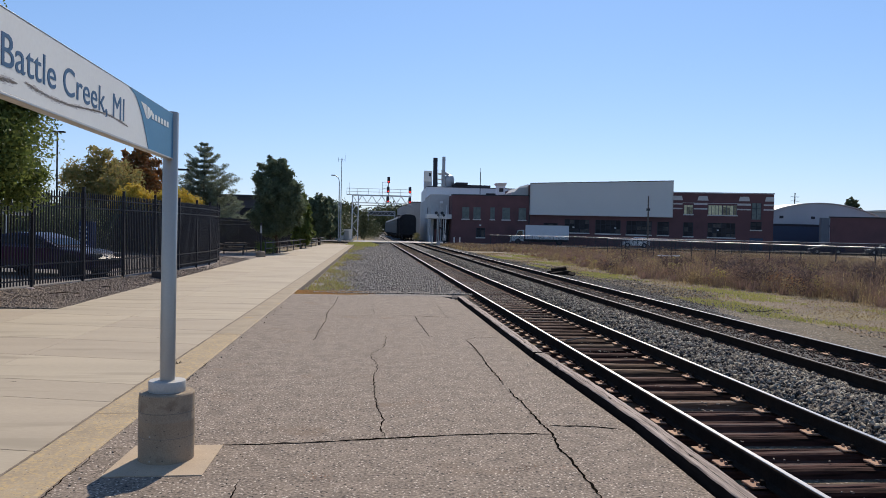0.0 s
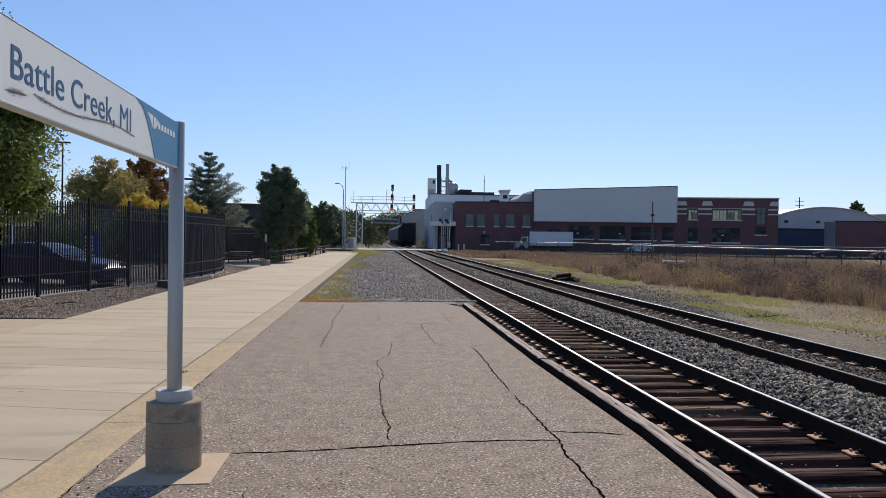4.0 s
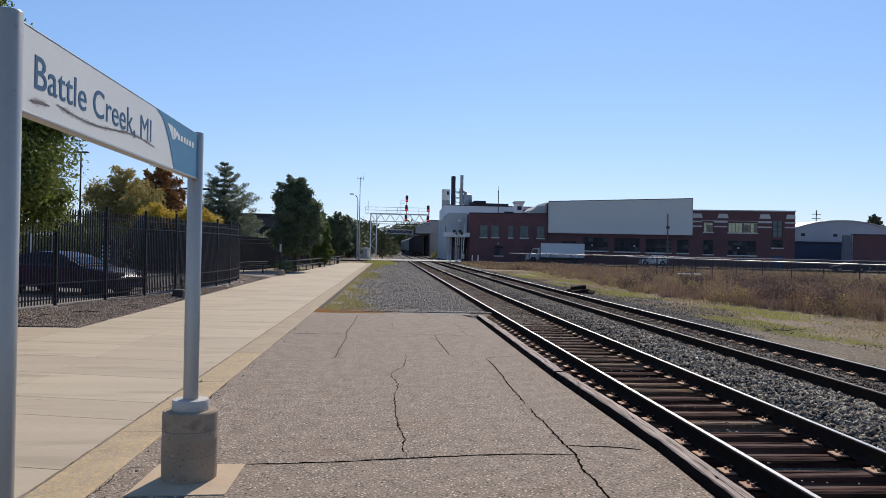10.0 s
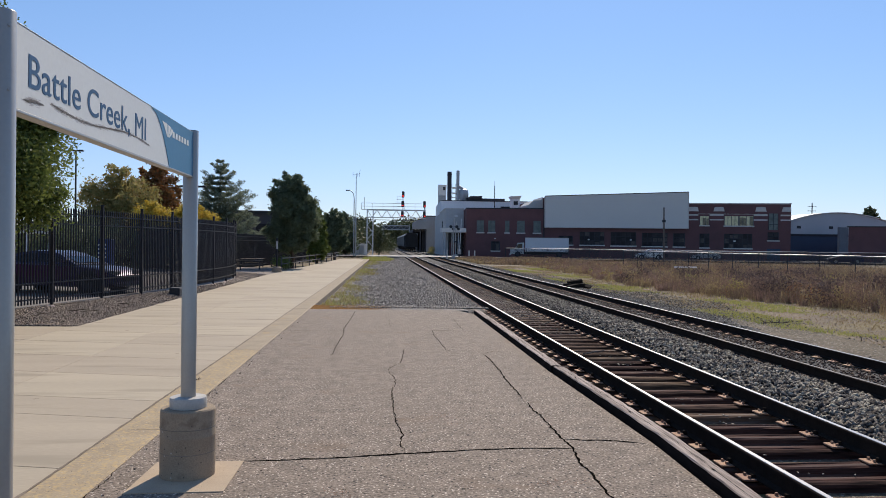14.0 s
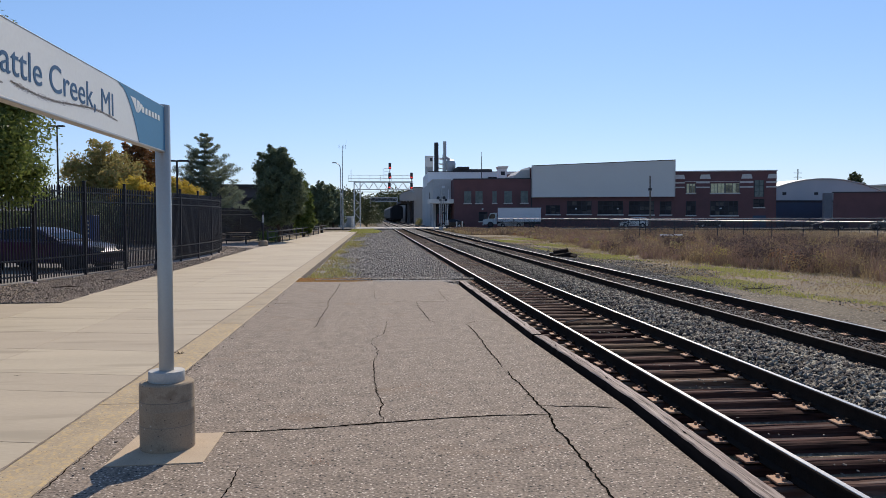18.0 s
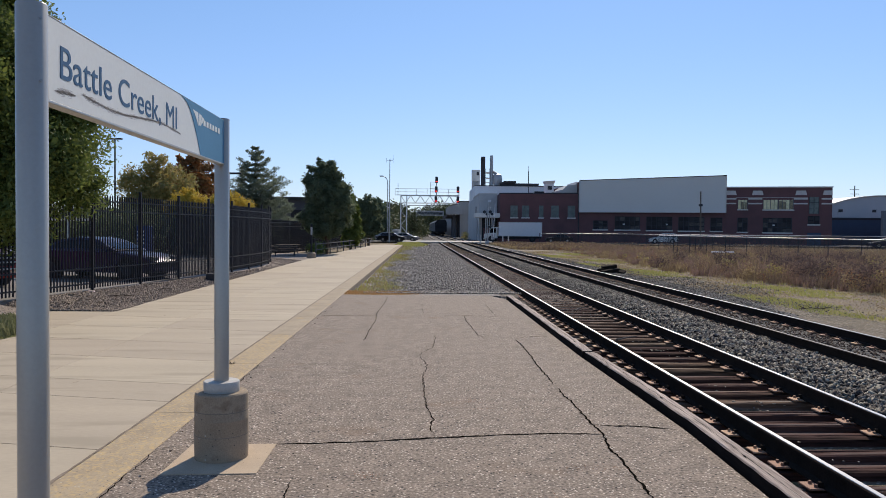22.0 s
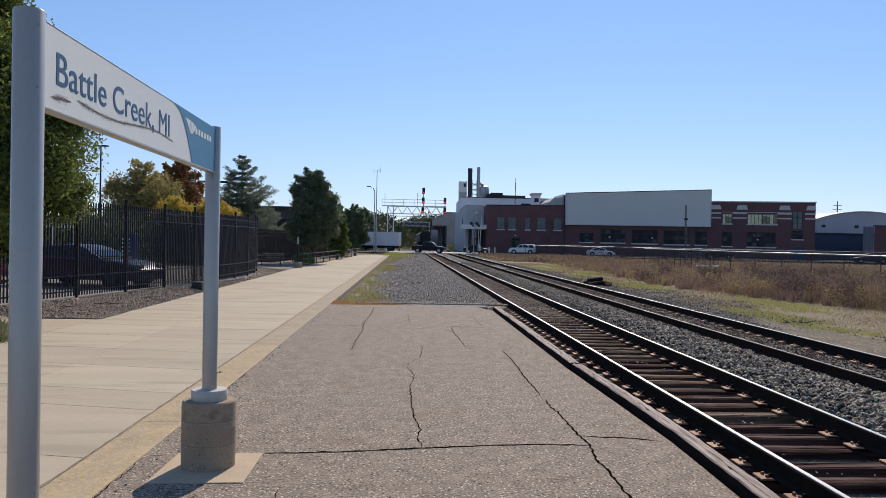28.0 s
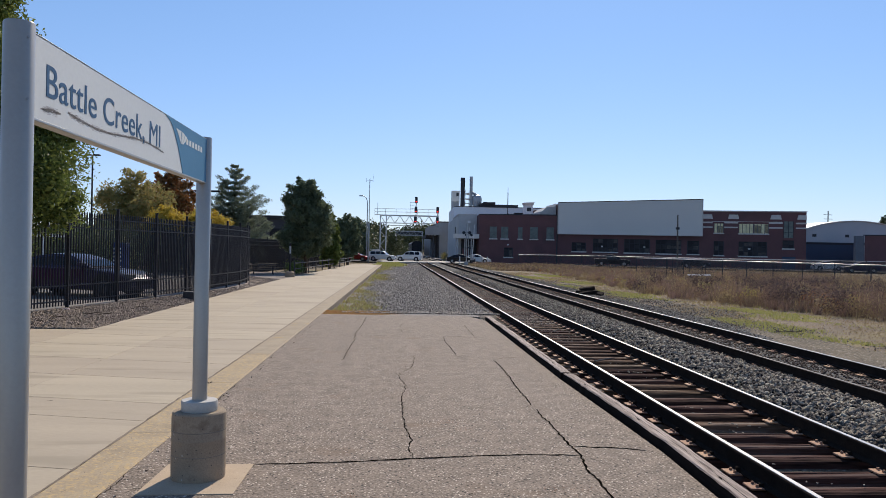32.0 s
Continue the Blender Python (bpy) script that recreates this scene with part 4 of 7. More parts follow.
for i, (x, y) in enumerate(POSTS):
    m = Mesh().lathe(x, y, [(0.0625, 0.60), (0.0625, 2.922), (0.059, 2.928), (0.03, 2.929)], 32)
    p = part("post", m, M_POLE, sign, "silver painted round steel post")
    dz = 0.057 if i == 0 else 0.0
    part("collar", Mesh().lathe(x, y, [(0.15, 0.578 + dz), (0.152, 0.585 + dz), (0.152, 0.66 + dz), (0.147, 0.668 + dz), (0.065, 0.67 + dz)], 36), M_COLLAR, sign, "cast aluminium collar")
    m = Mesh().lathe(x, y, [(0.226, 0.0), (0.228, 0.2), (0.226, 0.34), (0.229, 0.35), (0.226, 0.36), (0.227, 0.52), (0.224, 0.566 + dz), (0.213, 0.578 + dz), (0.1, 0.58 + dz)], 40)
    part("footing", m, M_CONC, sign, "stained round concrete footing")
    for z in (0.215, 0.42):
        part("seam", Mesh().lathe(x, y, [(0.2292, z), (0.2297, z + 0.003), (0.2292, z + 0.006)], 40), M_FORM, sign, "faint form line")
    if i == 0:
        for z in (2.66, 2.92):
            part("bolt", Mesh().tube((x + 0.05, y - 0.03, z - 0.06), (x + 0.056, y - 0.038, z - 0.06), 0.006, n=8), M_GALV, sign)
sd = Vector((POSTS[1][0] - POSTS[0][0], POSTS[1][1] - POSTS[0][1], 0)).normalized()
turn = math.degrees(math.atan2(sd.y, sd.x))
SL = (Vector(POSTS[1]) - Vector(POSTS[0])).length
S0, S1, Z0, Z1 = 0.055, SL - 0.055, 2.54, 2.905
panel_at = pose(POSTS[0][0], POSTS[0][1], 0, 0, 0, turn)   # local x runs along the panel, local -y faces the tracks


def on_panel(name, m, material, label=""):
    o = part(name, m, material, sign, label)
    o.matrix_basis = panel_at
    return o


on_panel("panel", Mesh().box(S0, -0.028, Z0, S1, 0.028, Z1, 0.004), M_SIGNW, "white enamelled sign panel")
curve = [(2.11 + 0.49 * u ** 0.52, Z1 - (Z1 - Z0) * u) for u in (i / 12 for i in range(13))]
blue = Mesh()
blue.loft([[(x, yv, z) for x, z in curve] + [(S1 - 0.002, yv, Z0), (S1 - 0.002, yv, Z1)] for yv in (-0.0285, -0.031)])
on_panel("end_panel", blue, M_SIGNB, "blue curved end of the sign panel")
on_panel("trim", Mesh().box(S0, -0.031, Z0 - 0.012, S1, 0.031, Z0 + 0.002, 0.003), M_POLE, "thin grey edge trim")
on_panel("trim", Mesh().box(S0, -0.0295, Z1 - 0.001, S1, 0.0295, Z1 + 0.004, 0.001), M_POLE, "thin grey edge trim")


def lettering(body, size, x, z, width):
    cu = bpy.data.curves.new("lettering", "FONT")
    cu.body, cu.size, cu.extrude, cu.space_character = body, size, 0.0003, 1.02
    tmp = new("lettering", cu)
    bpy.context.view_layer.update()
    me = bpy.data.meshes.new_from_object(tmp.evaluated_get(bpy.context.evaluated_depsgraph_get()))
    bpy.data.objects.remove(tmp)
    xs = [v.co.x for v in me.vertices]
    k = width / (max(xs) - min(xs))
    me.transform(Matrix.Translation((x, -0.0288, z)) @ Matrix.Rotation(radians(90), 4, "X") @ Matrix.Diagonal((k, 1, 1, 1)) @ Matrix.Translation((-min(xs), 0, 0)))
    me.materials.clear()
    me.materials.append(M_TEXT)
    return me


TEXT = lettering("Battle Creek, MI", 0.212, 0.203, 2.656, 1.79)
xs = sorted({round(v.co.x, 4) for v in TEXT.vertices})
cuts = sorted(sorted(range(1, len(xs)), key=lambda i: xs[i - 1] - xs[i])[:2])
cuts = [(xs[i - 1] + xs[i]) / 2 for i in cuts]
for lo_, hi_ in ((-9, cuts[0]), (cuts[0], cuts[1]), (cuts[1], 9)):
    bm = bmesh.new()
    bm.from_mesh(TEXT)
    bmesh.ops.delete(bm, geom=[v for v in bm.verts if not lo_ < v.co.x < hi_], context="VERTS")
    word = bpy.data.meshes.new("word")
    bm.to_mesh(word)
    bm.free()
    word.materials.append(M_TEXT)
    bold = bmesh.new()
    bold.from_mesh(word)
    thick = bmesh.ops.duplicate(bold, geom=bold.verts[:] + bold.edges[:] + bold.faces[:])["geom"]
    bmesh.ops.translate(bold, verts=[v for v in thick if isinstance(v, bmesh.types.BMVert)], vec=(0.0045, -0.0007, 0.0))
    bold.to_mesh(word)
    bold.free()
    on_panel("word", word, None, "dark blue station name lettering")
# a plain emblem: three swept bars that meet at a point, and a row of small upright bars
ex, ez = 2.47, 2.80
for i, (xa, xb, za, zb) in enumerate(((-0.085, 0.06, 0.062, 0.058), (0.085, 0.165, 0.055, 0.042), (0.185, 0.235, 0.036, 0.016))):
    top_edge = [(xa + (xb - xa) * u, za + (zb - za) * u) for u in (0, 0.33, 0.67, 1)]
    foot = (0.06 + 0.022 * i, -0.085)
    left_side = [(xa + (foot[0] - xa) * u ** 0.8, za + (foot[1] - za) * u) for u in (0.25, 0.5, 0.75, 1)]
    right_side = [(xb + (foot[0] + 0.012 - xb) * u ** 1.25, zb + (foot[1] - zb) * u) for u in (1, 0.75, 0.5, 0.25)]
    ring_ = left_side + right_side + list(reversed(top_edge))
    on_panel("emblem_stripe", Mesh().loft([[(ex + x, q, ez + 0.01 + 0.66 * z) for x, z in ring_] for q in (-0.0313, -0.0325)]), M_SIGNW, "white swept emblem stripe")
for i in range(6):
    x = ex + 0.205 + i * 0.092
    on_panel("bar", Mesh().loft([[(x, q, ez - 0.030), (x + 0.066, q, ez - 0.030), (x + 0.062, q, ez + 0.014), (x + 0.010, q, ez + 0.014)] for q in (-0.0335, -0.0315)]), M_SIGNW)
# soot smeared along the lower edge
r = random.Random(3)
M_SMEARL = mat("faint_soot", (0.56, 0.54, 0.52), (0.47, 0.45, 0.435), 0.9, fine=40, scale=20, bump=0)
for mt, spread, k, z_out in ((M_SMEARL, 0.009, 520, -0.0284), (M_SMEAR, 0.0045, 520, -0.0287)):
    for a, b in ((0.17, 0.36), (0.46, 2.08)):
        m = Mesh()
        for i in range(int((b - a) * k)):
            u = i / ((b - a) * k)
            x = a + (b - a) * u + r.uniform(-0.01, 0.01)
            fat = (1.0 - 0.45 * u) * (0.6 + 0.5 * math.sin(u * 19) ** 2) if b > 1 else 1.15 * math.sin(0.5 + u * 2.4)
            z = (2.622 - 0.020 * math.sin(u * 6.3) + 0.012 * u) if b > 1 else 2.592 + 0.012 * u
            z += r.gauss(0, spread) * fat
            s = r.uniform(0.002, 0.006) * (1.2 if b < 1 else 1)
            m.add([(x + s * math.cos(q * 1.05) * 3.0, z_out, z + 0.33 * s * math.sin(q * 1.05)) for q in range(6)], [tuple(range(6))])
        tagged(on_panel("smear", m, mt, "dark sooty smear"), kind="stuff")
M_PAD = mat("tan_concrete_pad", (0.50, 0.385, 0.265), (0.41, 0.315, 0.22), 0.9, fine=90, scale=4, bump=0.3, depth=0.003, spots=((0.2, 0.15, 0.1), (0.55, 0.44, 0.32)), spot_scale=25, spot_edge=0.12)
solid("footing_pad", Mesh().prism([(-2.02, 6.12), (-1.25, 6.15), (-1.24, 7.02), (-2.0, 7.0)], -0.05, 0.008), M_PAD, "pale square concrete pad let into the asphalt round the sign footing", "concrete pad", "structure")
solid("footing_pad", Mesh().prism([(-1.98, 2.7), (-1.2, 2.7), (-1.2, 3.6), (-1.98, 3.6)], -0.05, 0.008), M_PAD, "pale square concrete pad let into the asphalt round the sign footing", "concrete pad", "structure")

# ---- iron fence ----
FH, FZ = 2.72, 0.19
picket_mesh = Mesh().box(-0.0155, -0.0155, 0.07, 0.0155, 0.0155, FH - 0.06).add([(-0.016, -0.016, FH - 0.06), (0.016, -0.016, FH - 0.06), (0.016, 0.016, FH - 0.06), (-0.016, 0.016, FH - 0.06), (0, 0, FH)],
                                                                             [(0, 1, 4), (1, 2, 4), (2, 3, 4), (3, 0, 4)]).data("picket", M_BLACK)
post_mesh = Mesh().box(-0.038, -0.038, -0.1, 0.038, 0.038, FH + 0.12, 0.006).box(-0.046, -0.046, FH + 0.12, 0.046, 0.046, FH + 0.15, 0.008).data("post", M_BLACK)
fence = thing("iron_fence", "tall black iron picket fence round the car park", "fence")
for i, (x, y) in enumerate(FENCE):
    o = part("post", post_mesh, None, fence)
    o.matrix_basis = pose(x, y, FZ)
for i, (a, b) in enumerate(zip(FENCE, FENCE[1:])):
    a, b = Vector((*a, FZ)), Vector((*b, FZ))
    d = (b - a).normalized()
    for z in (0.2, 0.62, FH - 0.48, FH - 0.2):
        part("rail", Mesh().bar(a + d * 0.038 + Vector((0, 0, z)), b - d * 0.038 + Vector((0, 0, z)), 0.04, 0.038), M_BLACK, fence)
    n = 20
    for k in range(1, n):
        p = a + (b - a) * (k / n)
        o = part("picket", picket_mesh, None, fence)
        o.matrix_basis = pose(p.x, p.y, p.z, 0, 0, math.degrees(math.atan2(d.y, d.x)))


# ---- trees ----
def leaves(n, blobs, size, squash=1.0, droop=0.0):
    """Leaf quads in and on a set of uneven clumps: (x, y, z, radius)."""
    blobs = np.array(blobs)
    w = blobs[:, 3] ** 2
    pick = rng.choice(len(blobs), n, p=w / w.sum())
    d = rng.normal(size=(n, 3))
    d /= np.linalg.norm(d, axis=1)[:, None]
    rad = blobs[pick, 3] * (rng.random(n) ** 0.45) * rng.uniform(0.8, 1.12, n)
    c = blobs[pick, :3] + d * rad[:, None] * np.array([1, 1, squash])
    u = rng.normal(size=(n, 3))
    u /= np.linalg.norm(u, axis=1)[:, None]
    v = np.cross(u, rng.normal(size=(n, 3)))
    v /= np.linalg.norm(v, axis=1)[:, None]
    s = size * rng.uniform(0.6, 1.3, n)[:, None]
    c[:, 2] -= droop * rng.random(n) * s[:, 0]
    return c, u * s, v * s * 0.6


def tree(x, y, z, height, radius, material, label, seed, clear=0.22, n=5000, size=0.09, shape="oval", lean=0.0):
    """A tapered trunk, limbs and a crown of many leaves in uneven clumps."""
    r = random.Random(seed)
    ob = thing("tree", label, "tree", (x, y, z), r.uniform(0, 360))
    tr = Mesh()
    rb = 0.018 * height + 0.03
    pts, p = [], Vector((0, 0, -0.1))
    top = height * (0.8 if shape != "pine" else 0.97)
    for i in range(7):
        pts.append((Vector((r.uniform(-1, 1) * 0.02 * height * (i > 0), r.uniform(-1, 1) * 0.02 * height * (i > 0), -0.1 + (top + 0.1) * i / 6)), rb * (1 - 0.85 * i / 6)))
    for (a, ra), (b, rb_) in zip(pts, pts[1:]):
        tr.tube(a, b, ra, rb_, 8)
    blobs = []
    zc = height * clear
    n_l = 46
    for i in range(n_l):
        u = (i + r.random()) / n_l
        h = zc + (height - zc) * u
        if shape == "round":
            R = radius * float(np.interp(u, (0, 0.1, 0.25, 0.42, 0.6, 0.8, 0.9, 1.0), (0.5, 0.86, 1.0, 1.0, 0.97, 0.83, 0.62, 0.22)))
        elif shape == "egg":
            R = radius * min(1.0, 0.62 + u * 2.2) * (1 - max(0.0, u - 0.25) ** 1.5 * 1.38)
        else:
            R = radius * (math.sin(math.pi * min(1, 0.16 + 0.84 * u) ** 0.85) ** 0.6 if u < 0.97 else 0.3)
        a = i * 2.4 + r.uniform(-0.5, 0.5)
        q = R * r.uniform(0.45, 0.82)
        end = Vector((math.cos(a) * q, math.sin(a) * q, h))
        start = Vector((0, 0, max(zc * 0.8, h - q * 0.7)))
        tr.tube(start, end, rb * 0.32 * (1 - u * 0.7), rb * 0.08, 5)
        br = max((0.19 if shape == "round" else 0.24 if shape == "egg" else 0.15) * radius, R * r.uniform(0.3, 0.46))
        blobs.append((*end, br))
        if i % 2 == 0:
            blobs.append((end.x * 0.35, end.y * 0.35, h - 0.1, max(br, R * 0.45)))
        e2 = end * r.uniform(1.1, 1.3)
        blobs.append((e2.x, e2.y, h + r.uniform(-0.05, 0.05) * height, br * 0.5))
    part("trunk", tr, M_BARK, ob, "rough bark")
    c, u_, v_ = leaves(n, blobs, size, 0.8, 0.6)
    inner = [(bx, by, bz, br * 0.72) for bx, by, bz, br in blobs]   # larger shaded leaves inside the clumps
    ci, ui, vi = leaves(n // 4, inner, size * 2.1, 0.8)
    c, u_, v_ = np.concatenate([c, ci]), np.concatenate([u_, ui]), np.concatenate([v_, vi])
    part("crown", quads("crown", c, u_, v_ * 1.15, material, True), None, ob)
    return ob


def pine(x, y, z, height, radius, label, seed):
    """A pine: whorls of sagging limbs with upswept tips, carrying flat pads of needles."""
    r = random.Random(seed)
    ob = thing("pine_tree", label, "tree", (x, y, z), r.uniform(0, 360))
    tr, blobs = Mesh(), []
    tr.tube((0, 0, -0.1), (0.1, 0.05, height * 0.55), 0.2, 0.11, 9).tube((0.1, 0.05, height * 0.55), (0, 0, height * 0.985), 0.11, 0.02, 7)
    levels = 17
    for i in range(levels):
        u = i / (levels - 1)
        h = height * (0.17 + 0.8 * u)
        for k in range(7 if u < 0.7 else 5):
            R = radius * (1.02 - u) ** 0.8 * r.uniform(0.55, 1.1) + 0.12
            a = 6.283 * k / 7 + i * 1.3 + r.uniform(-0.3, 0.3)
            rise = r.uniform(0.05, 0.2) + 0.25 * u
            line = [Vector((math.cos(a) * R * q, math.sin(a) * R * q, h + R * (rise * q * q - 0.16 * math.sin(math.pi * q)))) for q in (0, 0.25, 0.5, 0.75, 1.0)]
            for p, q in zip(line, line[1:]):
                tr.tube(p, q, 0.03 * (1 - u * 0.6), 0.018, 5)
            for q in (0.12, 0.25, 0.38, 0.5, 0.65, 0.8, 0.92, 1.0):
                p = line[0].lerp(line[4], q)
                p.z = h + R * (rise * q * q - 0.16 * math.sin(math.pi * q)) + 0.05
                side = Vector((-math.sin(a), math.cos(a), 0)) * R * 0.13 * r.uniform(-1, 1)
                blobs.append((*(p + side), (0.13 + 0.10 * R) * r.uniform(0.8, 1.25) + 0.08))
    part("trunk", tr, M_BARK, ob, "rough bark")
    c, u_, v_ = leaves(90000, blobs, 0.105, 0.42, 0.2)
    part("crown", quads("crown", c, u_, v_ * 0.5, M_LEAF_P, True), None, ob)
    return ob


tree(-10.55, 18.6, 0.19, 8.9, 3.5, M_LEAF_A, "young leafy tree with light green leaves beside the fence", 21, 0.2, 185000, 0.05, "egg")
tree(-6.95, 60.5, -0.05, 7.2, 2.1, M_LEAF_D, "rounded dark green street tree beside the walk", 4, 0.2, 52000, 0.075, "round")
tree(-6.35, 76.0, -0.05, 5.3, 1.2, M_LEAF_A, "slim lighter green street tree beside the walk", 42, 0.1, 11000, 0.09)
tree(-6.1, 100.0, -0.1, 6.3, 1.85, M_LEAF_D, "smaller dark green street tree beside the walk", 5, 0.16, 14000, 0.10, "round")
pine(-15.4, 75.0, 0, 9.8, 4.6, "tall grey-green pine with open layered branches", 6)
tree(-19.9, 70.0, 0, 8.9, 2.9, M_LEAF_O, "maple with rust-orange autumn leaves", 7, 0.2, 14000, 0.13)
tree(-19.7, 60.0, 0, 7.5, 3.5, M_LEAF_G, "broad tree turning olive and yellow", 8, 0.15, 24000, 0.09)
tree(-12.6, 52.5, 0.1, 4.35, 1.9, M_LEAF_Y, "low tree with bright yellow autumn leaves", 9, 0.5, 11000, 0.075)
tree(-15.5, 53.5, 0.1, 4.5, 1.7, M_LEAF_Y, "low tree with bright yellow autumn leaves", 10, 0.5, 8000, 0.075)
tree(-35, 66, 0, 7.0, 3.2, M_LEAF_G, "broad tree turning olive and yellow", 12, 0.15, 11000, 0.14)
tree(-30, 52, 0, 6.0, 3.0, M_LEAF_D, "dark green tree at the back of the car park", 13, 0.1, 9000, 0.15)
tree(-24, 48, 0, 4.6, 2.8, M_LEAF_D, "dark green tree at the back of the car park", 14, 0.08, 9000, 0.15)
tree(-10.5, 92, -0.1, 6.0, 2.6, M_LEAF_D, "dark green tree near the crossing", 15, 0.15, 8000, 0.16)
tree(-9.0, 112, -0.1, 6.8, 2.8, M_LEAF_D, "dark green tree near the crossing", 16, 0.1, 8000, 0.17)
tree(-6.5, 138, -0.1, 7.4, 2.6, M_LEAF_D, "dark green tree past the crossing", 17, 0.1, 7000, 0.18)
tree(-11, 142, -0.1, 7.0, 3.0, M_LEAF_D, "dark green tree past the crossing", 18, 0.1, 7000, 0.18)
tree(-0.6, 146, -0.1, 6.0, 1.9, M_LEAF_F, "thin greyish tree beside the tracks past the crossing", 19, 0.1, 2500, 0.1)
tree(127.5, 195, 0, 13.2, 4.2, M_LEAF_F, "tree behind the arched warehouse", 20, 0.2, 5000, 0.3)

# ---- meadow ----
def blades(name, n, xs, ys, tall, wide, material, label, keep=None, power=1.5, z0=-0.24, category="grass", lean=0.25):
    x, y = rng.uniform(*xs, n), ys[0] + (ys[1] - ys[0]) * rng.random(n) ** power
    if keep is not None:
        q = keep(x, y)
        x, y = x[q], y[q]
    n = len(x)
    h = tall * rng.uniform(0.35, 1.0, n) * (0.75 + 0.35 * np.sin(x * 1.1 + 0.7 * np.sin(y * 0.6)) * np.cos(y * 0.37 + x * 0.2))
    a = rng.uniform(0, 6.28, n)
    w = wide * rng.uniform(0.5, 1.2, n) * (1 + y / 45)
    u = np.stack([np.cos(a) * w, np.sin(a) * w, np.zeros(n)], 1)
    v = np.stack([rng.normal(0, lean, n) * h / 2, rng.normal(0, lean, n) * h / 2, h / 2], 1)
    c = np.stack([x, y, np.full(n, z0) + h / 2], 1)
    return tagged(new(name, quads(name, c, u, v, material)), label, category, kind="stuff")


def meadow_edge(y):
    return np.interp(y, (10, 18, 27, 32, 40, 52, 90, 118), (16.6, 17.2, 16.5, 15.2, 14.0, 14.0, 15.3, 16.0))


def patch(x, y):
    """Slow uneven waves of density over the meadow, 0 to 1."""
    return 0.5 + 0.28 * np.sin(x * 0.9 + 1.3 * np.sin(y * 0.31)) * np.cos(y * 0.45 - x * 0.3) + 0.22 * np.sin(y * 1.1 + x * 1.7)


def weeds(name, n, tall, wide, material, label, lo, start, sd, power=1.6):
    x, y = 12 + 46 * rng.random(n) ** 1.3, 12 + 92 * rng.random(n) ** power
    gone = x - meadow_edge(y) - start
    q = (gone + rng.normal(0, sd, n) > 0) & (patch(x, y) + rng.normal(0, 0.15, n) > lo) & (x < 58 + rng.normal(0, 3, n)) & (y < 98)
    x, y, gone = x[q], y[q], gone[q]
    n = len(x)
    h = tall * rng.uniform(0.3, 1.0, n) * (0.55 + 0.6 * patch(x * 0.7, y * 0.8)) * np.clip(0.35 + gone * 0.35, 0.3, 1) * np.where(x > 29 + (55 - y) * 0.2, 1.2, 1) * np.interp(y, (35, 50, 70), (0.95, 0.75, 0.55))
    a = rng.uniform(0, 6.28, n)
    w = wide * rng.uniform(0.5, 1.3, n) * (1 + y / 60)
    u = np.stack([np.cos(a) * w, np.sin(a) * w, np.zeros(n)], 1)
    v = np.stack([rng.normal(0, 0.26, n) * h / 2, rng.normal(0, 0.26, n) * h / 2, h / 2], 1)
    return tagged(new(name, quads(name, np.stack([x, y, -0.24 + h / 2], 1), u, v, material)), label, "weeds", kind="stuff")


def seed_heads(name, n, material, label):
    x, y = rng.uniform(13, 40, n), 14 + 80 * rng.random(n) ** 1.8
    q = (x - meadow_edge(y) > 1.2) & (patch(x, y) > 0.45)
    x, y = x[q], y[q]
    n = len(x)
    z = rng.uniform(0.2, 0.75, n) * (0.6 + 0.5 * patch(x * 0.7, y * 0.8))
    u = rng.normal(0, 1, (n, 3))
    v = rng.normal(0, 1, (n, 3))
    s = rng.uniform(0.006, 0.014, n)[:, None] * (1 + y / 60)[:, None]
    return tagged(new(name, quads(name, np.stack([x, y, z], 1), u * s, v * s, material)), label, "weeds", kind="stuff")


def tussocks(name, m, per, tall, spread, material, label, lo, seed):
    """Fans of stems that rise from one root, in clumps of uneven size."""
    g = np.random.default_rng(seed)
    x, y = 13 + 30 * g.random(m * 8) ** 1.2, 14 + 84 * g.random(m * 8) ** 1.5
    q = (x - meadow_edge(y) + g.normal(0, 0.3, len(x)) > 0.3) & (patch(x * 1.15 + 3, y * 1.2) + g.normal(0, 0.12, len(x)) > lo)
    q &= (y < 52) | (g.random(len(x)) < 0.3)
    x, y = x[q][:m], y[q][:m]
    k = g.uniform(0.45, 1.15, len(x)) * np.where(x - meadow_edge(y) < 1.2, 0.6, 1.0) * np.interp(y, (36, 50, 70), (1.05, 0.72, 0.55))
    bx, by, k = np.repeat(x, per), np.repeat(y, per), np.repeat(k, per)
    n = len(bx)
    a, lean = g.uniform(0, 6.28, n), np.abs(g.normal(0, spread, n))
    h = tall * k * g.uniform(0.35, 1.0, n)
    off = np.abs(g.normal(0, 0.3, n)) * k
    root = np.stack([bx + np.cos(a) * off, by + np.sin(a) * off, np.full(n, -0.24)], 1)
    h = h * np.clip(1.1 - off * 0.7, 0.35, 1.1)
    v = np.stack([np.cos(a) * lean * h, np.sin(a) * lean * h, h], 1) / 2
    b = g.uniform(0, 6.28, n)
    w = 0.0036 * g.uniform(0.5, 1.4, n) * (1 + by / 40)
    u = np.stack([np.cos(b) * w, np.sin(b) * w, np.zeros(n)], 1)
    return tagged(new(name, quads(name, root + v, u, v, material)), label, "weeds", kind="stuff")


M_PURPLE = leafmat("purple_brown_weed", (0.36, 0.24, 0.19), (0.20, 0.135, 0.11), 0.32, 0.95)
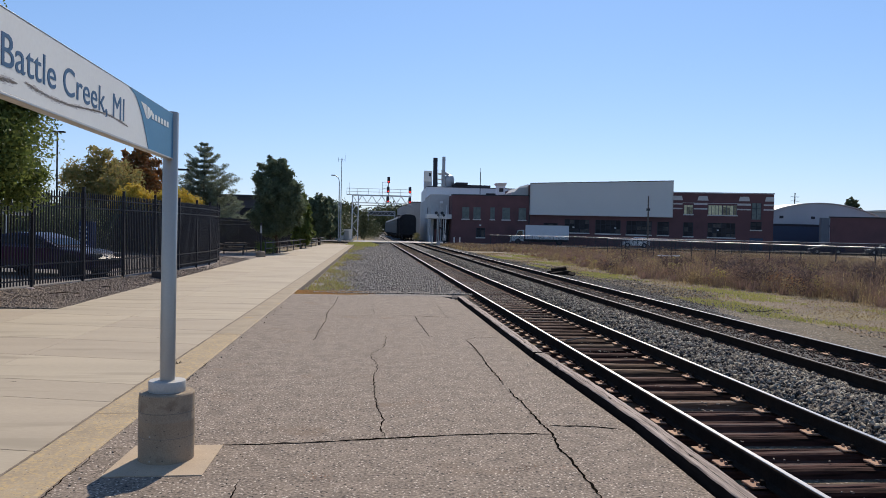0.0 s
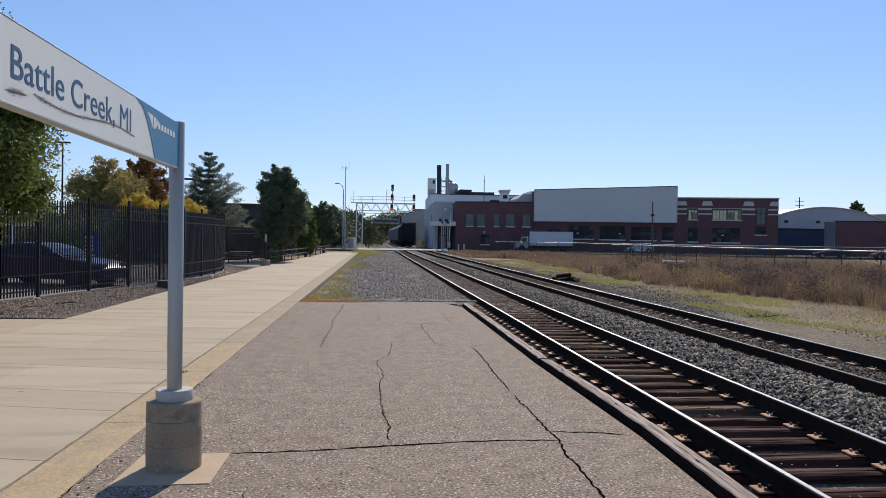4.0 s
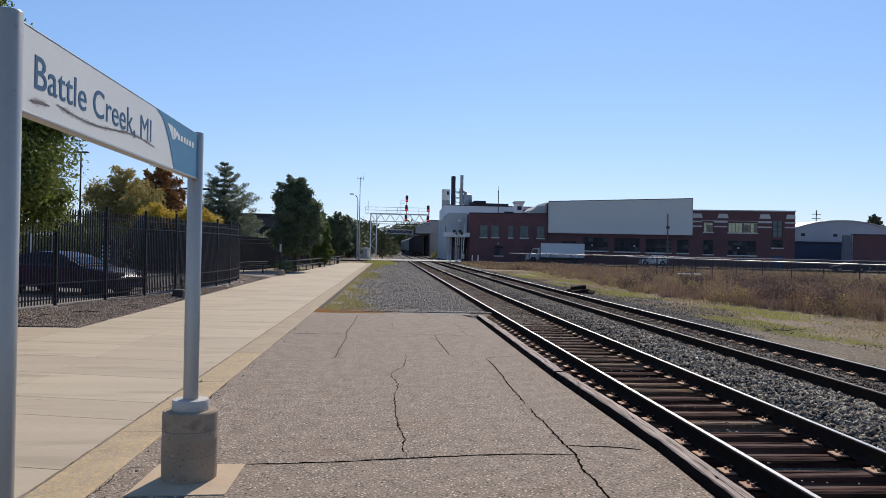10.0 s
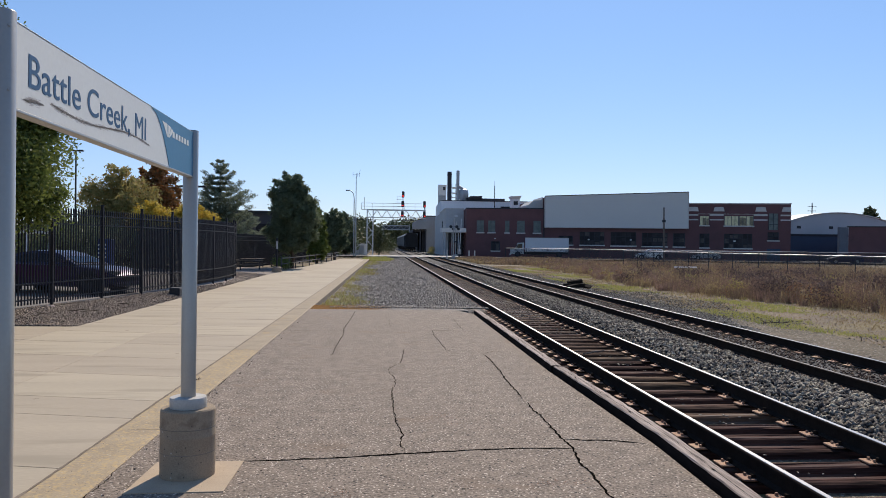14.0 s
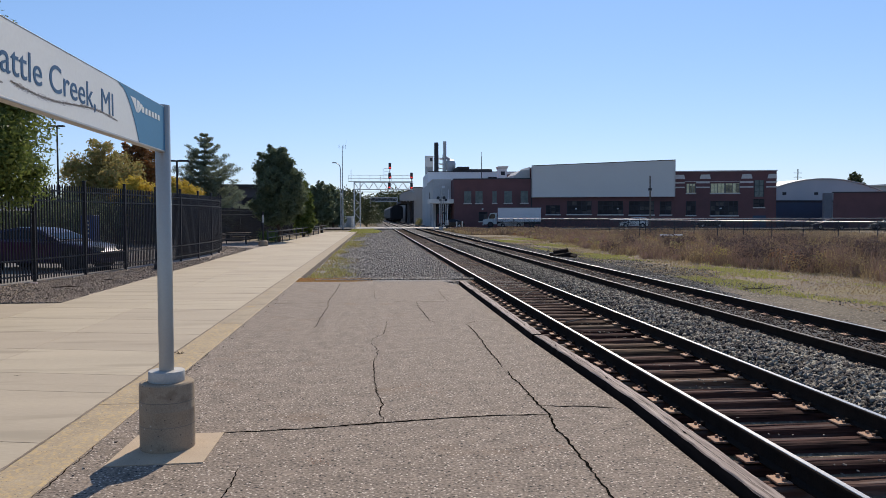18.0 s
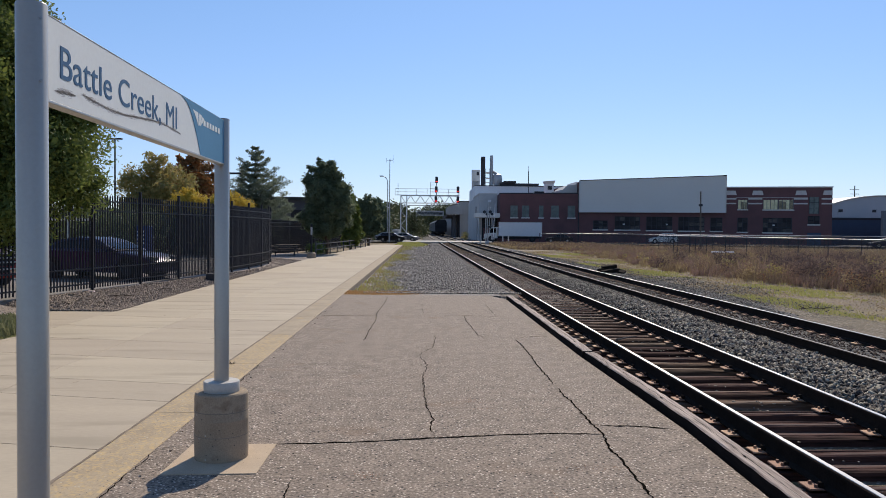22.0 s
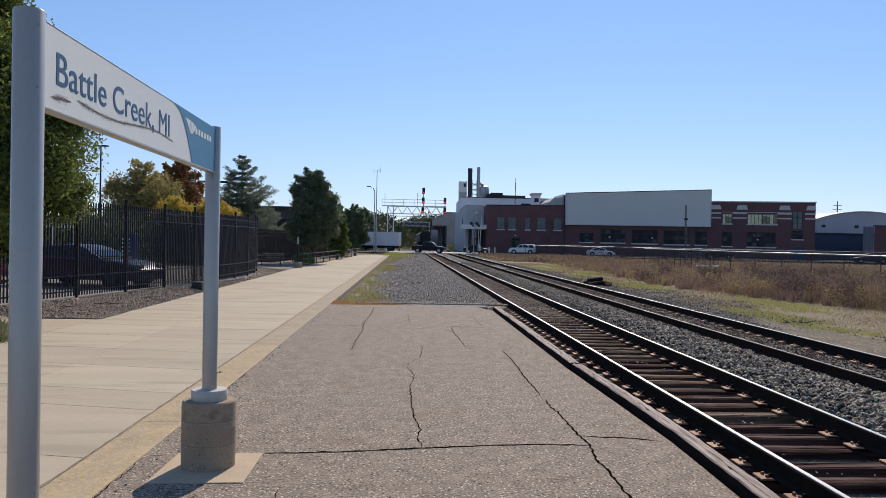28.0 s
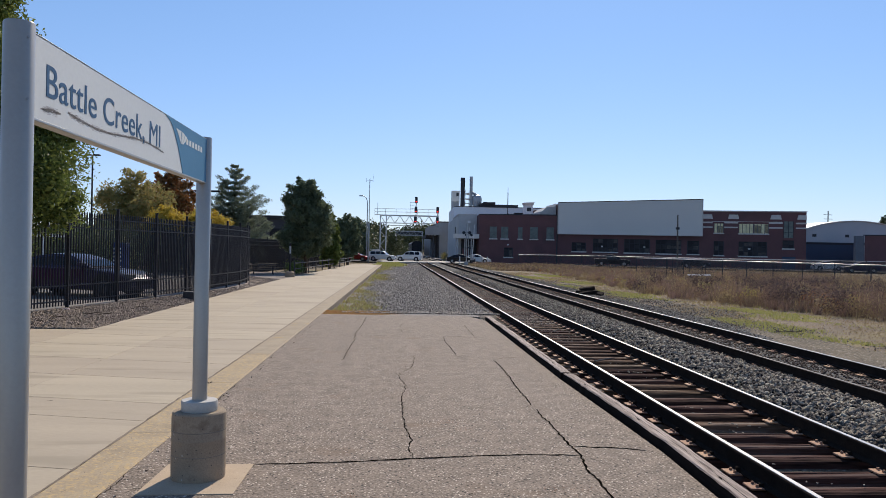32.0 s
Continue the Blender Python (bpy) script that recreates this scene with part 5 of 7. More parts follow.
tussocks("weed_tussocks", 850, 70, 0.9, 0.42, M_PURPLE, "purple-brown tussocks of dead weeds", 0.48, 51)
tussocks("weed_tussocks", 700, 60, 0.9, 0.45, M_DRY, "brown tussocks of dry grass", 0.3, 52)
tussocks("weed_tussocks", 520, 45, 1.1, 0.32, M_STRAW, "pale plumed tussocks standing above the weeds", 0.4, 53)
weeds("tall_dry_weeds", 50000, 0.8, 0.0055, M_DRY, "waist-high dry brown weeds", 0.32, 0.4, 0.5)
weeds("straw_grass", 70000, 0.55, 0.005, M_STRAW, "straw-coloured grass among the weeds", 0.2, -0.5, 0.6)
def bushes(name, m, n, size, material, label, lo, rad, far=104):
    """Rounded, twiggy weed clumps standing in the meadow."""
    x, y = rng.uniform(13, 40, m * 6), 14 + 90 * rng.random(m * 6) ** 1.5
    q = (x - meadow_edge(y) > 0.4) & (patch(x * 1.3, y * 1.3) > lo) & (x < 33 + (60 - y) * 0.12) & (y < far)
    x, y = x[q][:m], y[q][:m]
    r_ = rad * rng.uniform(0.5, 1.1, len(x)) * np.interp(y, (36, 50, 70), (1.0, 0.72, 0.55))
    b = np.stack([x, y, -0.24 + r_ * 0.75, r_], 1)
    c, u, v = leaves(n, b, size, 0.95)
    c[:, 2] = np.maximum(c[:, 2], -0.2)
    k = (1 + c[:, 1] / 70)[:, None]
    return tagged(new(name, quads(name, c, u * k, v * k, material)), label, "weeds", kind="stuff")


M_UMBER = leafmat("umber_weed", (0.33, 0.215, 0.155), (0.18, 0.12, 0.095), 0.32, 0.95)
weeds_far = blades("verge_straw", 26000, (11, 24), (88, 118), 0.45, 0.02, M_STRAW, "short straw-coloured grass before the street", lambda x, y: patch(x, y) + rng.normal(0, 0.15, len(x)) > 0.25, 1.0)
blades("verge_weeds", 14000, (11.5, 26), (86, 117), 0.6, 0.02, M_DRY, "brown weeds before the street", lambda x, y: patch(x * 1.2, y) + rng.normal(0, 0.15, len(x)) > 0.45, 1.0)
bushes("weed_clumps", 520, 95000, 0.019, M_UMBER, "dark umber clumps of dead weeds", 0.5, 0.62)
bushes("weed_clumps", 300, 36000, 0.022, M_STRAW, "pale straw clumps of dead weeds", 0.35, 0.48)
bushes("weed_clumps", 160, 20000, 0.025, M_LEAF_G, "olive and yellowish weed clumps", 0.4, 0.5)
M_RUSTW = leafmat("rust_weed", (0.38, 0.19, 0.09), (0.25, 0.13, 0.07), 0.3, 0.95)
bushes("weed_clumps", 120, 15000, 0.022, M_RUSTW, "rust-coloured weed clumps", 0.55, 0.45)
M_DARKW = leafmat("dark_dead_weed", (0.20, 0.14, 0.115), (0.10, 0.072, 0.06), 0.18, 0.95)
bushes("weed_clumps", 230, 84000, 0.024, M_DARKW, "large dark rounded clumps of dead weeds", 0.52, 0.8, 50)
seed_heads("seed_heads", 26000, M_DRY, "dark fluffy seed heads among the weeds")
blades("dry_turf", 46000, (9.6, 17.5), (11, 80), 0.05, 0.009, M_STRAW, "short dry turf beside the ballast", lambda x, y: (x < meadow_edge(y) + 1.0) & (np.sin(x * 1.1 - y * 0.4) + rng.normal(0, 0.6, len(x)) > -0.2), 1.4)
blades("green_verge", 64000, (10.9, 17.5), (12, 75), 0.095, 0.009, M_GREENB, "thin yellow-green grass beside the ballast", lambda x, y: (x < meadow_edge(y) + 1.0) & (np.sin(x * 1.6 + y * 0.3 + 1.0) + np.sin(y * 0.45 - x * 0.8) + 0.7 * np.sin(y * 1.3 + x * 2.2) + rng.normal(0, 0.4, len(x)) > np.where(y < 23, 0.35, 0.8)), 1.4)
def walk_side(x, y):
    """How far the growth along the curb reaches, uneven and fading with distance."""
    d = x - edge(y)
    w = 0.55 + 0.5 * np.sin(y * 0.23 + 0.6) + 0.3 * np.sin(y * 0.71) + np.abs(rng.normal(0, 0.35, len(x)))
    clump = 0.5 + 0.5 * np.sin(y * 1.7 + x * 3.1) * np.cos(x * 2.3 - y * 0.8)
    return (d > 0.06) & (d < w) & (rng.random(len(x)) < np.interp(y, (24, 45, 98), (0.9, 0.75, 0.5)) * (0.2 + 0.8 * clump))


blades("walk_weeds", 30000, (-2.2, 1.6), (24.6, 98), 0.15, 0.006, M_GREENB, "yellow-green weeds along the walk's edge", walk_side, 1.3, -0.205)
blades("walk_straw", 34000, (-2.2, 1.6), (24.4, 98), 0.10, 0.008, M_STRAW, "dry grass along the walk's edge", walk_side, 1.3, -0.205)
blades("crossing_grass", 9000, (-2.6, 1.6), (96, 117.5), 0.3, 0.016, M_GREENB, "yellow-green grass at the end of the walk", lambda x, y: x + rng.normal(0, 0.4, len(x)) < np.interp(y, (96, 106, 117), (0.2, 1.0, 0.2)), 1.0, -0.205)
M_ORANGEB = leafmat("rusty_dry_moss", (0.52, 0.26, 0.11), (0.42, 0.29, 0.13), 0.35, 0.95)
blades("dry_moss", 9000, (-2.22, 0.9), (23.45, 24.9), 0.05, 0.007, M_ORANGEB, "rust-coloured dry moss along the platform's end", lambda x, y: x + rng.normal(0, 0.3, len(x)) < 0.1, 1.2, -0.04)


# ---- brick works across the street ----
def fac(x, off=0.0):
    """The line of the works' front."""
    return 139 - 0.25 * x - off


FT = math.degrees(math.atan2(-0.25, 1))
FC = math.cos(math.atan(0.25))


def on_front(x0, x1, z0, z1, d0, d1, m=None):
    """A block on the front: x0..x1 along it, d0..d1 metres proud of it."""
    m = m or Mesh()
    return m.prism([(x0, fac(x0, d1)), (x1, fac(x1, d1)), (x1, fac(x1, d0)), (x0, fac(x0, d0))], z0, z1)


def window(parent, x0, x1, z0, z1, glass, cols=2, rows=2, sill=True, fr=M_FRAME):
    if glass is M_GLASS:
        fr = M_DARKM
    w = part("window", on_front(x0, x1, z0, z1, -0.12, 0.02), glass, parent)
    t = 0.07
    pr = random.Random(round(x0 * 7 + z0))
    for k in range(cols):
        for q in range(rows):
            if glass is M_WINGREEN or pr.random() < 0.35:
                continue
            xa, xb = x0 + (x1 - x0) * k / cols, x0 + (x1 - x0) * (k + 1) / cols
            za, zb = z0 + (z1 - z0) * q / rows, z0 + (z1 - z0) * (q + 1) / rows
            kind = pr.choice((M_PANE_A, M_PANE_A, M_PANE_B)) if glass is M_GLASS else pr.choice((M_PANE_C, M_LITPANE))
            part("pane", on_front(xa + pr.uniform(0.03, 0.2) * (xb - xa), xb - 0.04, za + 0.03, zb - pr.uniform(0.03, 0.3) * (zb - za), 0.02, 0.03), kind, w)
    for k in range(cols + 1):
        x = x0 + (x1 - x0) * k / cols
        part("mullion", on_front(x - t / 2, x + t / 2, z0, z1, 0.02, 0.06), fr, w)
    for k in range(1, rows):
        z = z0 + (z1 - z0) * k / rows
        part("glazing_bar", on_front(x0 + t / 2, x1 - t / 2, z - 0.03, z + 0.03, 0.02, 0.05), fr, w)
    if sill:
        part("sill", on_front(x0 - 0.12, x1 + 0.12, z0 - 0.2, z0 - 0.01, 0.02, 0.16), M_STRIP, w, "pale stone sill")
    return w


works = thing("brick_works", "long dark red brick factory with boarded grey metal front", "factory")
part("wall", on_front(14.6, 27.9, -0.24, 8.25, -26, 0), M_BRICK, works, "dark red brick wall")
part("coping", on_front(14.5, 27.68, 8.25, 8.42, -0.5, 0.08), M_DARKM, works)
part("wall", on_front(27.91, 50.85, -0.24, 10.3, -26, 0.0), M_BRICK, works, "dark red brick wall")
part("wall", on_front(50.86, 66.55, -0.24, 9.2, -26, 0.0), M_BRICK, works, "dark red brick wall")
part("coping", on_front(50.86, 66.62, 9.2, 9.38, -0.5, 0.1), M_STRIP, works, "thin pale roof coping")
clad = thing("metal_cladding", "large windowless pale grey sheet-metal panel on the brick front", "cladding")
nx = 69
front = []
for i in range(nx + 1):
    u = i / nx
    for du, dd in ((0.0, 0.60), (0.5, 0.60), (0.5, 0.612), (0.999, 0.612)):
        if i < nx:
            x = 27.80 + 22.8 * (u + du / nx)
            front.append((x, dd))
bb = Mesh()
v = [(x, fac(x, d), z) for x, d in front for z in (5.18, 10.42 + 0.7 * (x - 27.85) / 22.8)]
n = len(front)
v += [(27.80, fac(27.80, 0.02), 5.18), (27.80, fac(27.80, 0.02), 10.42), (50.60, fac(50.60, 0.02), 5.18), (50.60, fac(50.60, 0.02), 11.12)]
bb.add(v, [(2 * i, 2 * i + 2, 2 * i + 3, 2 * i + 1) for i in range(n - 1)] + [(2 * n, 0, 1, 2 * n + 1), (2 * n - 2, 2 * n + 2, 2 * n + 3, 2 * n - 1)])
part("sheeting", bb, M_METAL, clad, "ribbed grey sheet metal")
part("edge_trim", on_front(27.72, 50.70, 5.06, 5.18, 0.02, 0.7), M_STRIP, clad, "pale bottom flashing")
part("edge_trim", on_front(50.602, 50.70, 5.18, 11.14, 0.02, 0.7), M_STRIP, clad, "pale corner flashing")
part("edge_trim", Mesh().loft([[(x, fac(x, d), z + dz) for d, dz in ((0.0, 0), (0.7, 0), (0.7, 0.1), (0.0, 0.1))] for x, z in ((27.75, 10.43), (50.70, 11.14))]), M_DARKM, clad, "dark roof-edge flashing")
part("edge_trim", on_front(27.70, 27.798, 5.18, 10.4, 0.02, 0.66), M_STRIP, clad, "pale corner flashing")
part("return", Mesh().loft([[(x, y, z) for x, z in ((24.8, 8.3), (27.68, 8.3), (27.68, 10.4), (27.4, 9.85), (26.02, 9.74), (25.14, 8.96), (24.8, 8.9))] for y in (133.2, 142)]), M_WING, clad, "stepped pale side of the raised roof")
for x0, x1 in ((16.41, 17.57), (18.33, 19.49), (21.2, 21.88), (23.2, 24.45), (25.95, 27.11)):
    window(works, x0, x1, 4.17, 6.21, M_WINGREEN, 2, 2)
for x0, x1, z0, z1, n in ((30.15, 32.4, 2.2, 3.7, 3), (33.62, 37.54, 2.2, 4.4, 5), (38.65, 42.63, 2.15, 4.4, 5), (43.65, 47.59, 2.1, 4.35, 5), (48.59, 50.32, 2.1, 4.3, 2), (52.68, 54.13, 2.0, 4.3, 2), (56.48, 60.69, 1.95, 4.3, 6)):
    window(works, x0, x1, z0, z1, M_GLASS, n, 3)
window(works, 18.9, 20.3, 1.0, 2.6, M_GLASS, 2, 1)
window(works, 52.68, 54.06, 5.7, 7.22, M_LITPANE, 3, 1)
window(works, 56.46, 58.6, 5.67, 7.22, M_LITPANE, 4, 1)
window(works, 58.75, 60.88, 5.67, 7.22, M_LITPANE, 4, 1)
window(works, 63.2, 64.6, 5.0, 7.7, M_WINGREEN, 2, 3, False, M_DARKM)
window(works, 63.1, 64.7, 3.3, 4.6, M_GLASS, 2, 2)
part("door", on_front(63.0, 65.0, -0.1, 1.9, -0.1, 0.05), M_BLUEG, works, "blue service door")
for x0, x1 in ((50.95, 52.4), (54.2, 56.3), (60.95, 63.0), (65.0, 66.6)):
    for z0, z1 in ((7.27, 7.52), (6.5, 6.72)):
        part("stone_band", on_front(x0, x1, z0, z1, 0.0, 0.07), M_STRIP, works, "cream stone band")
part("stone_band", on_front(52.4, 63.0, 7.53, 7.6, 0.0, 0.05), M_STRIP, works, "cream stone band")
for x in (51.6, 55.6, 62.0, 66.0):
    m = Mesh().loft([[(x - w, fac(x - w, d), z) for w, d, z in ((0.85, q, 8.0), (-0.55 if x > 65 else -0.85, q, 8.0), (-0.5 if x > 65 else -0.65, q, 8.72), (0.65, q, 8.72))] for q in (0.0, 0.12)])
    part("stone_block", m, M_STRIP, works, "cream stone parapet block")
for x in (19.5, 35.0, 41.8, 58.0):
    lampb = part("wall_lamp", on_front(x - 0.12, x + 0.12, 3.0, 3.2, 0.05, 0.3), M_WHITELAMP, works)
part("downpipe", on_front(27.6, 27.75, 0, 8.3, 0.0, 0.14), M_DARKM, works)
# roof plant on the brick block
vent = thing("roof_ventilator", "grey boxed ventilator on the factory roof", "ventilator", (24.95, 146, 8.35))
part("body", Mesh().box(-0.75, -1, 0.0, 0.75, 1, 2.35), M_WHITEB, vent)
part("hood", Mesh().loft([[(-0.8, -1.2, 2.35), (0.8, -1.2, 2.35), (0.8, 1.2, 2.35), (-0.8, 1.2, 2.35)], [(-1.0, -1.4, 2.8), (1.0, -1.4, 2.9), (1.0, 1.4, 2.9), (-1.0, 1.4, 2.8)]]), M_METAL, vent)
part("louvre", Mesh().box(-0.4, -1.02, 1.2, 0.4, -1.0, 1.9), M_DARKM, vent)
mast = thing("roof_mast", "thin dark pipe mast on the factory roof", "mast", (20.2, 140, 8.3))
part("pole", Mesh().tube((0, 0, 0), (0, 0, 4.4), 0.07), M_DARKM, mast)
part("pole", Mesh().tube((0, 0, 4.4), (0, 0, 5.2), 0.04), M_STRIP, mast)

# ---- white mill with chimneys behind ----
mill = thing("white_mill", "white painted industrial mill building with roof plant", "mill")
part("wall", Mesh().prism([(12.05, 161), (40, 161), (40, 185), (12.6, 185)], -0.24, 11.0), M_WHITEB, mill, "white painted upper storey")
part("roof_edge", Mesh().box(12.0, 160.9, 11.0, 40.1, 161.4, 11.14), M_DARKM, mill)
part("penthouse", Mesh().box(17.6, 163, 11.1, 25.7, 170, 11.75), M_ROOF_SHADE, mill)
part("penthouse", Mesh().box(18.4, 162.4, 11.75, 20.8, 168, 12.2), M_ROOF_SHADE, mill)
part("long_window", Mesh().box(24.5, 160.86, 9.3, 33.0, 161.0, 10.0), M_GLASS, mill)
# Wing walls use the toned-down white, which carries their shade.
part("wing", Mesh().prism([(11.3, 139.4), (14.55, 139.4), (14.55, 160.9), (11.8, 160.9)], -0.24, 8.4), M_WING, mill, "white wing beside the track, its shade painted grey")
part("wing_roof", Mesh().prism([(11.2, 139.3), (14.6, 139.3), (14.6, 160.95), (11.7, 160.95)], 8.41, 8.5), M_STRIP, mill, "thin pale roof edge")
part("lower_wall", Mesh().prism([(12.03, 161.1), (14.5, 161.1), (14.5, 188), (12.62, 188)], -0.24, 8.4), M_WING, mill, "white side wall along the track, its shade painted grey")
# Flat dark plate paints the shade of the recess under the canopy.
part("loading_bay", Mesh().prism([(11.8, 139.3), (14.5, 139.3), (14.5, 139.38), (11.8, 139.38)], -0.2, 4.08), M_ROOF_SHADE, mill, "dark plate for the shaded bay under the canopy")
part("bay_door", Mesh().prism([(12.0, 139.2), (13.1, 139.2), (13.1, 139.29), (12.0, 139.29)], -0.2, 2.3), M_BRICK, mill)
part("vent", Mesh().prism([(11.44, 149.0), (11.6, 149.0), (11.65, 150.6), (11.48, 150.6)], 5.2, 6.4), M_DARKM, mill)
part("canopy", Mesh().prism([(10.3, 134.9), (14.55, 134.9), (14.55, 139.38), (10.3, 139.38)], 4.1, 4.85), M_METAL, mill, "grey canopy on thin posts")
for x in (10.6, 12.1, 13.2):
    part("canopy_post", Mesh().tube((x, 135.1, -0.2), (x, 135.1, 4.1), 0.1), M_GALV, mill)
part("wall_lamp", Mesh().box(12.9, 139.1, 6.9, 13.4, 139.39, 7.3), M_WHITELAMP, mill)
for x, rad, top, mt in ((14.08, 0.46, 17.42, M_DARKM), (15.88, 0.34, 17.7, M_GALV)):
    ch = thing("chimney", ("black" if mt is M_DARKM else "grey galvanised") + " steel chimney stack on the mill roof", "chimney", (x, 165, 11))
    k = 165 / 160
    part("flue_pipe", Mesh().lathe(0, 0, [(rad, 0), (rad, top - 11), (rad * 0.9, top - 11)], 20), mt, ch)
    part("band", Mesh().lathe(0, 0, [(rad * 1.06, top - 11.8), (rad * 1.06, top - 11.5)], 20), mt, ch)
tower = thing("roof_tower", "pale steel elevator tower with ducts on the mill roof", "tower", (13.55, 178, 11))
tower.scale = (1.12, 1.12, 1.32)
part("cabin", Mesh().box(-0.8, -0.8, 1.6, 0.8, 1, 3.45), M_METAL, tower)
for x in (-0.62, 0.62):
    part("leg", Mesh().box(x - 0.16, -0.75, 0, x + 0.16, -0.5, 1.6), M_GALV, tower)
part("opening", Mesh().box(0.1, -0.82, 2.5, 0.6, -0.8, 3.1), M_DARKM, tower)
part("casing", Mesh().box(-0.78, -0.45, 0, 0.78, 0.9, 1.6), M_WING, tower, "grey lower casing")
for za, zb in ((0.0, 0.8), (0.8, 1.6)):
    part("brace", Mesh().bar((-0.6, -0.62, za), (0.6, -0.62, zb), 0.09, 0.09), M_GALV, tower)
part("duct", Mesh().tube((1.0, 0.2, 0.0), (1.6, 0.2, 2.2), 0.16), M_DARKM, tower)
part("duct", Mesh().tube((0.9, 0, 0.6), (2.0, 0, 1.5), 0.22), M_GALV, tower)
for a, b in (((2.2, 0.5, 2.0), (3.4, 0.5, 2.0)), ((2.2, 0.5, 2.9), (3.4, 0.5, 2.9)), ((2.2, 0.5, 0.7), (3.4, 0.5, 0.7))):
    part("walkway", Mesh().box(a[0], 0.2, a[2], b[0], 1.2, a[2] + 0.14), M_GALV, tower)
cyclone = thing("dust_collector", "rounded galvanised dust collector on the mill roof", "dust collector", (17.1, 165, 11))
part("body", Mesh().lathe(0, 0, [(0.5, 0.0), (1.05, 0.9), (1.1, 2.0), (0.9, 2.6), (0.3, 2.9)], 18), M_GALV, cyclone)
part("bracket", Mesh().box(-1.6, -0.2, 0.6, -0.9, 0.2, 0.9), M_GALV, cyclone)
part("elbow", Mesh().tube((-0.1, 0, 2.8), (-1.0, 0, 3.3), 0.3), M_GALV, cyclone, "bright galvanised elbow duct")
for z in (0.9, 1.9, 3.1):
    part("platform", Mesh().box(-2.6, -0.4, z, -0.9, 0.6, z + 0.1), M_GALV, cyclone)
for x in (-2.5, -1.7, -1.0):
    part("support", Mesh().bar((x, -0.35, 0), (x, -0.35, 3.9), 0.09, 0.09), M_GALV, cyclone)

# the grey sheds and conveyor further down the line
M_GREYSHED = mat("dull_grey_sheeting", (0.30, 0.305, 0.31), (0.24, 0.245, 0.25), 0.7, fine=5, scale=0.4, bump=0)
shed = thing("grey_shed", "grey sheet-metal sheds beside the track past the crossing", "shed")
for x0, y0, y1, h in ((11.5, 207, 250, 9.3), (12.4, 262, 340, 7.0)):
    part("wall", Mesh().box(x0, y0, -0.24, x0 + 16, y1, h), M_GREYSHED, shed)
    part("roof", Mesh().box(x0 - 0.2, y0 - 0.2, h, x0 + 16, y1, h + 0.25), M_DARKM, shed)
conv = thing("loading_canopy", "curved grey loading canopy on legs over the siding", "canopy")
part("roof", Mesh().loft([[(7.8 + 4.3 * u, y, 7.0 + 1.3 * math.sin(math.pi * (0.12 + 0.8 * u))) for u in (i / 8 for i in range(9))] + [(12.1, y, 5.9), (7.8, y, 5.9)] for y in (204, 206.8)]), M_GREYSHED, conv)
# Dark boxes put the canopy's shade into colour; the inner wall is added.
part("soffit", Mesh().box(8.1, 207.2, 5.2, 11.3, 236, 5.9), M_ROOF_SHADE, conv, "underside darkened for its shade")
part("back_wall", Mesh().box(10.6, 208, -0.2, 11.3, 236, 5.2), M_ROOF_SHADE, conv, "added dark wall for the shade under the canopy")
for x in (9.75, 11.2):
    part("leg", Mesh().box(x, 204.2, -0.2, x + 0.3, 204.6, 5.9), M_DARKM, conv)
for x in (8.6, 9.4, 10.2):
    part("lamp", Mesh().box(x, 204.4, 5.72, x + 0.25, 204.6, 5.88), M_WHITELAMP, conv, "small white lamp")

# arched warehouse and low brick building on the street
wh = thing("arched_warehouse", "pale warehouse with a broad arched roof and blue-grey doors", "warehouse")
ax0, ax1, ay = 71.5, 95.7, 138.0
arc = [(x, 7.27 + 0.3144 * (x - 75.5) - 0.01765 * (x - 75.5) ** 2) for x in (ax0 + (ax1 - ax0) * i / 20 for i in range(21))]
part("gable", Mesh().loft([[(x, y, z) for x, z in arc] + [(ax1, y, -0.24), (ax0, y, -0.24)] for y in (ay, ay + 45)]), M_QUONSET, wh, "pale corrugated gable")
part("roof_edge", Mesh().loft([[(x, y, z + 0.02) for x, z in arc] + [(x, y, z + 0.14) for x, z in reversed(arc)] for y in (ay - 0.3, ay + 45)]), M_METAL, wh)
part("door", Mesh().box(ax0 + 0.3, ay - 0.15, -0.2, 85.5, ay - 0.02, 4.3), M_BLUEG, wh, "wide blue-grey sliding door")
part("lintel", Mesh().box(ax0, ay - 0.25, 4.3, 86, ay - 0.01, 4.7), M_DARKM, wh)
for x in (76.2, 82.4):
    part("vent", Mesh().box(x, ay - 0.06, 5.7, x + 0.75, ay - 0.01, 6.2), M_DARKM, wh)
low = thing("low_brick_building", "low dark brick building with small pale-silled windows", "building")
part("wall", Mesh().prism([(73.7, 118), (154.7, 97), (154.7, 130), (83.0, 132)], -0.24, 5.5), M_BRICK, low)
part("coping", Mesh().prism([(73.6, 117.9), (154.9, 96.8), (154.9, 97.4), (73.7, 118.4)], 5.5, 5.66), M_DARKM, low)
part("pier", Mesh().prism([(72.5, 118.4), (73.69, 118.1), (73.69, 119), (72.5, 119)], -0.24, 5.45), mat("grey_rendered_pier", (0.17, 0.18, 0.20), (0.12, 0.125, 0.14), 0.8, fine=6, scale=1, bump=0), low, "grey corner pier")
for i in range(9):
    x = 84 + i * 6.2
    y = 118 - (x - 73.7) * 21 / 81
    w = part("window", Mesh().box(x, y - 0.5, 1.5, x + 1.7, y + 0.3, 2.4), M_GLASS, low)
    part("sill", Mesh().box(x - 0.1, y - 0.7, 1.25, x + 1.8, y - 0.51, 1.5), M_STRIP, w)
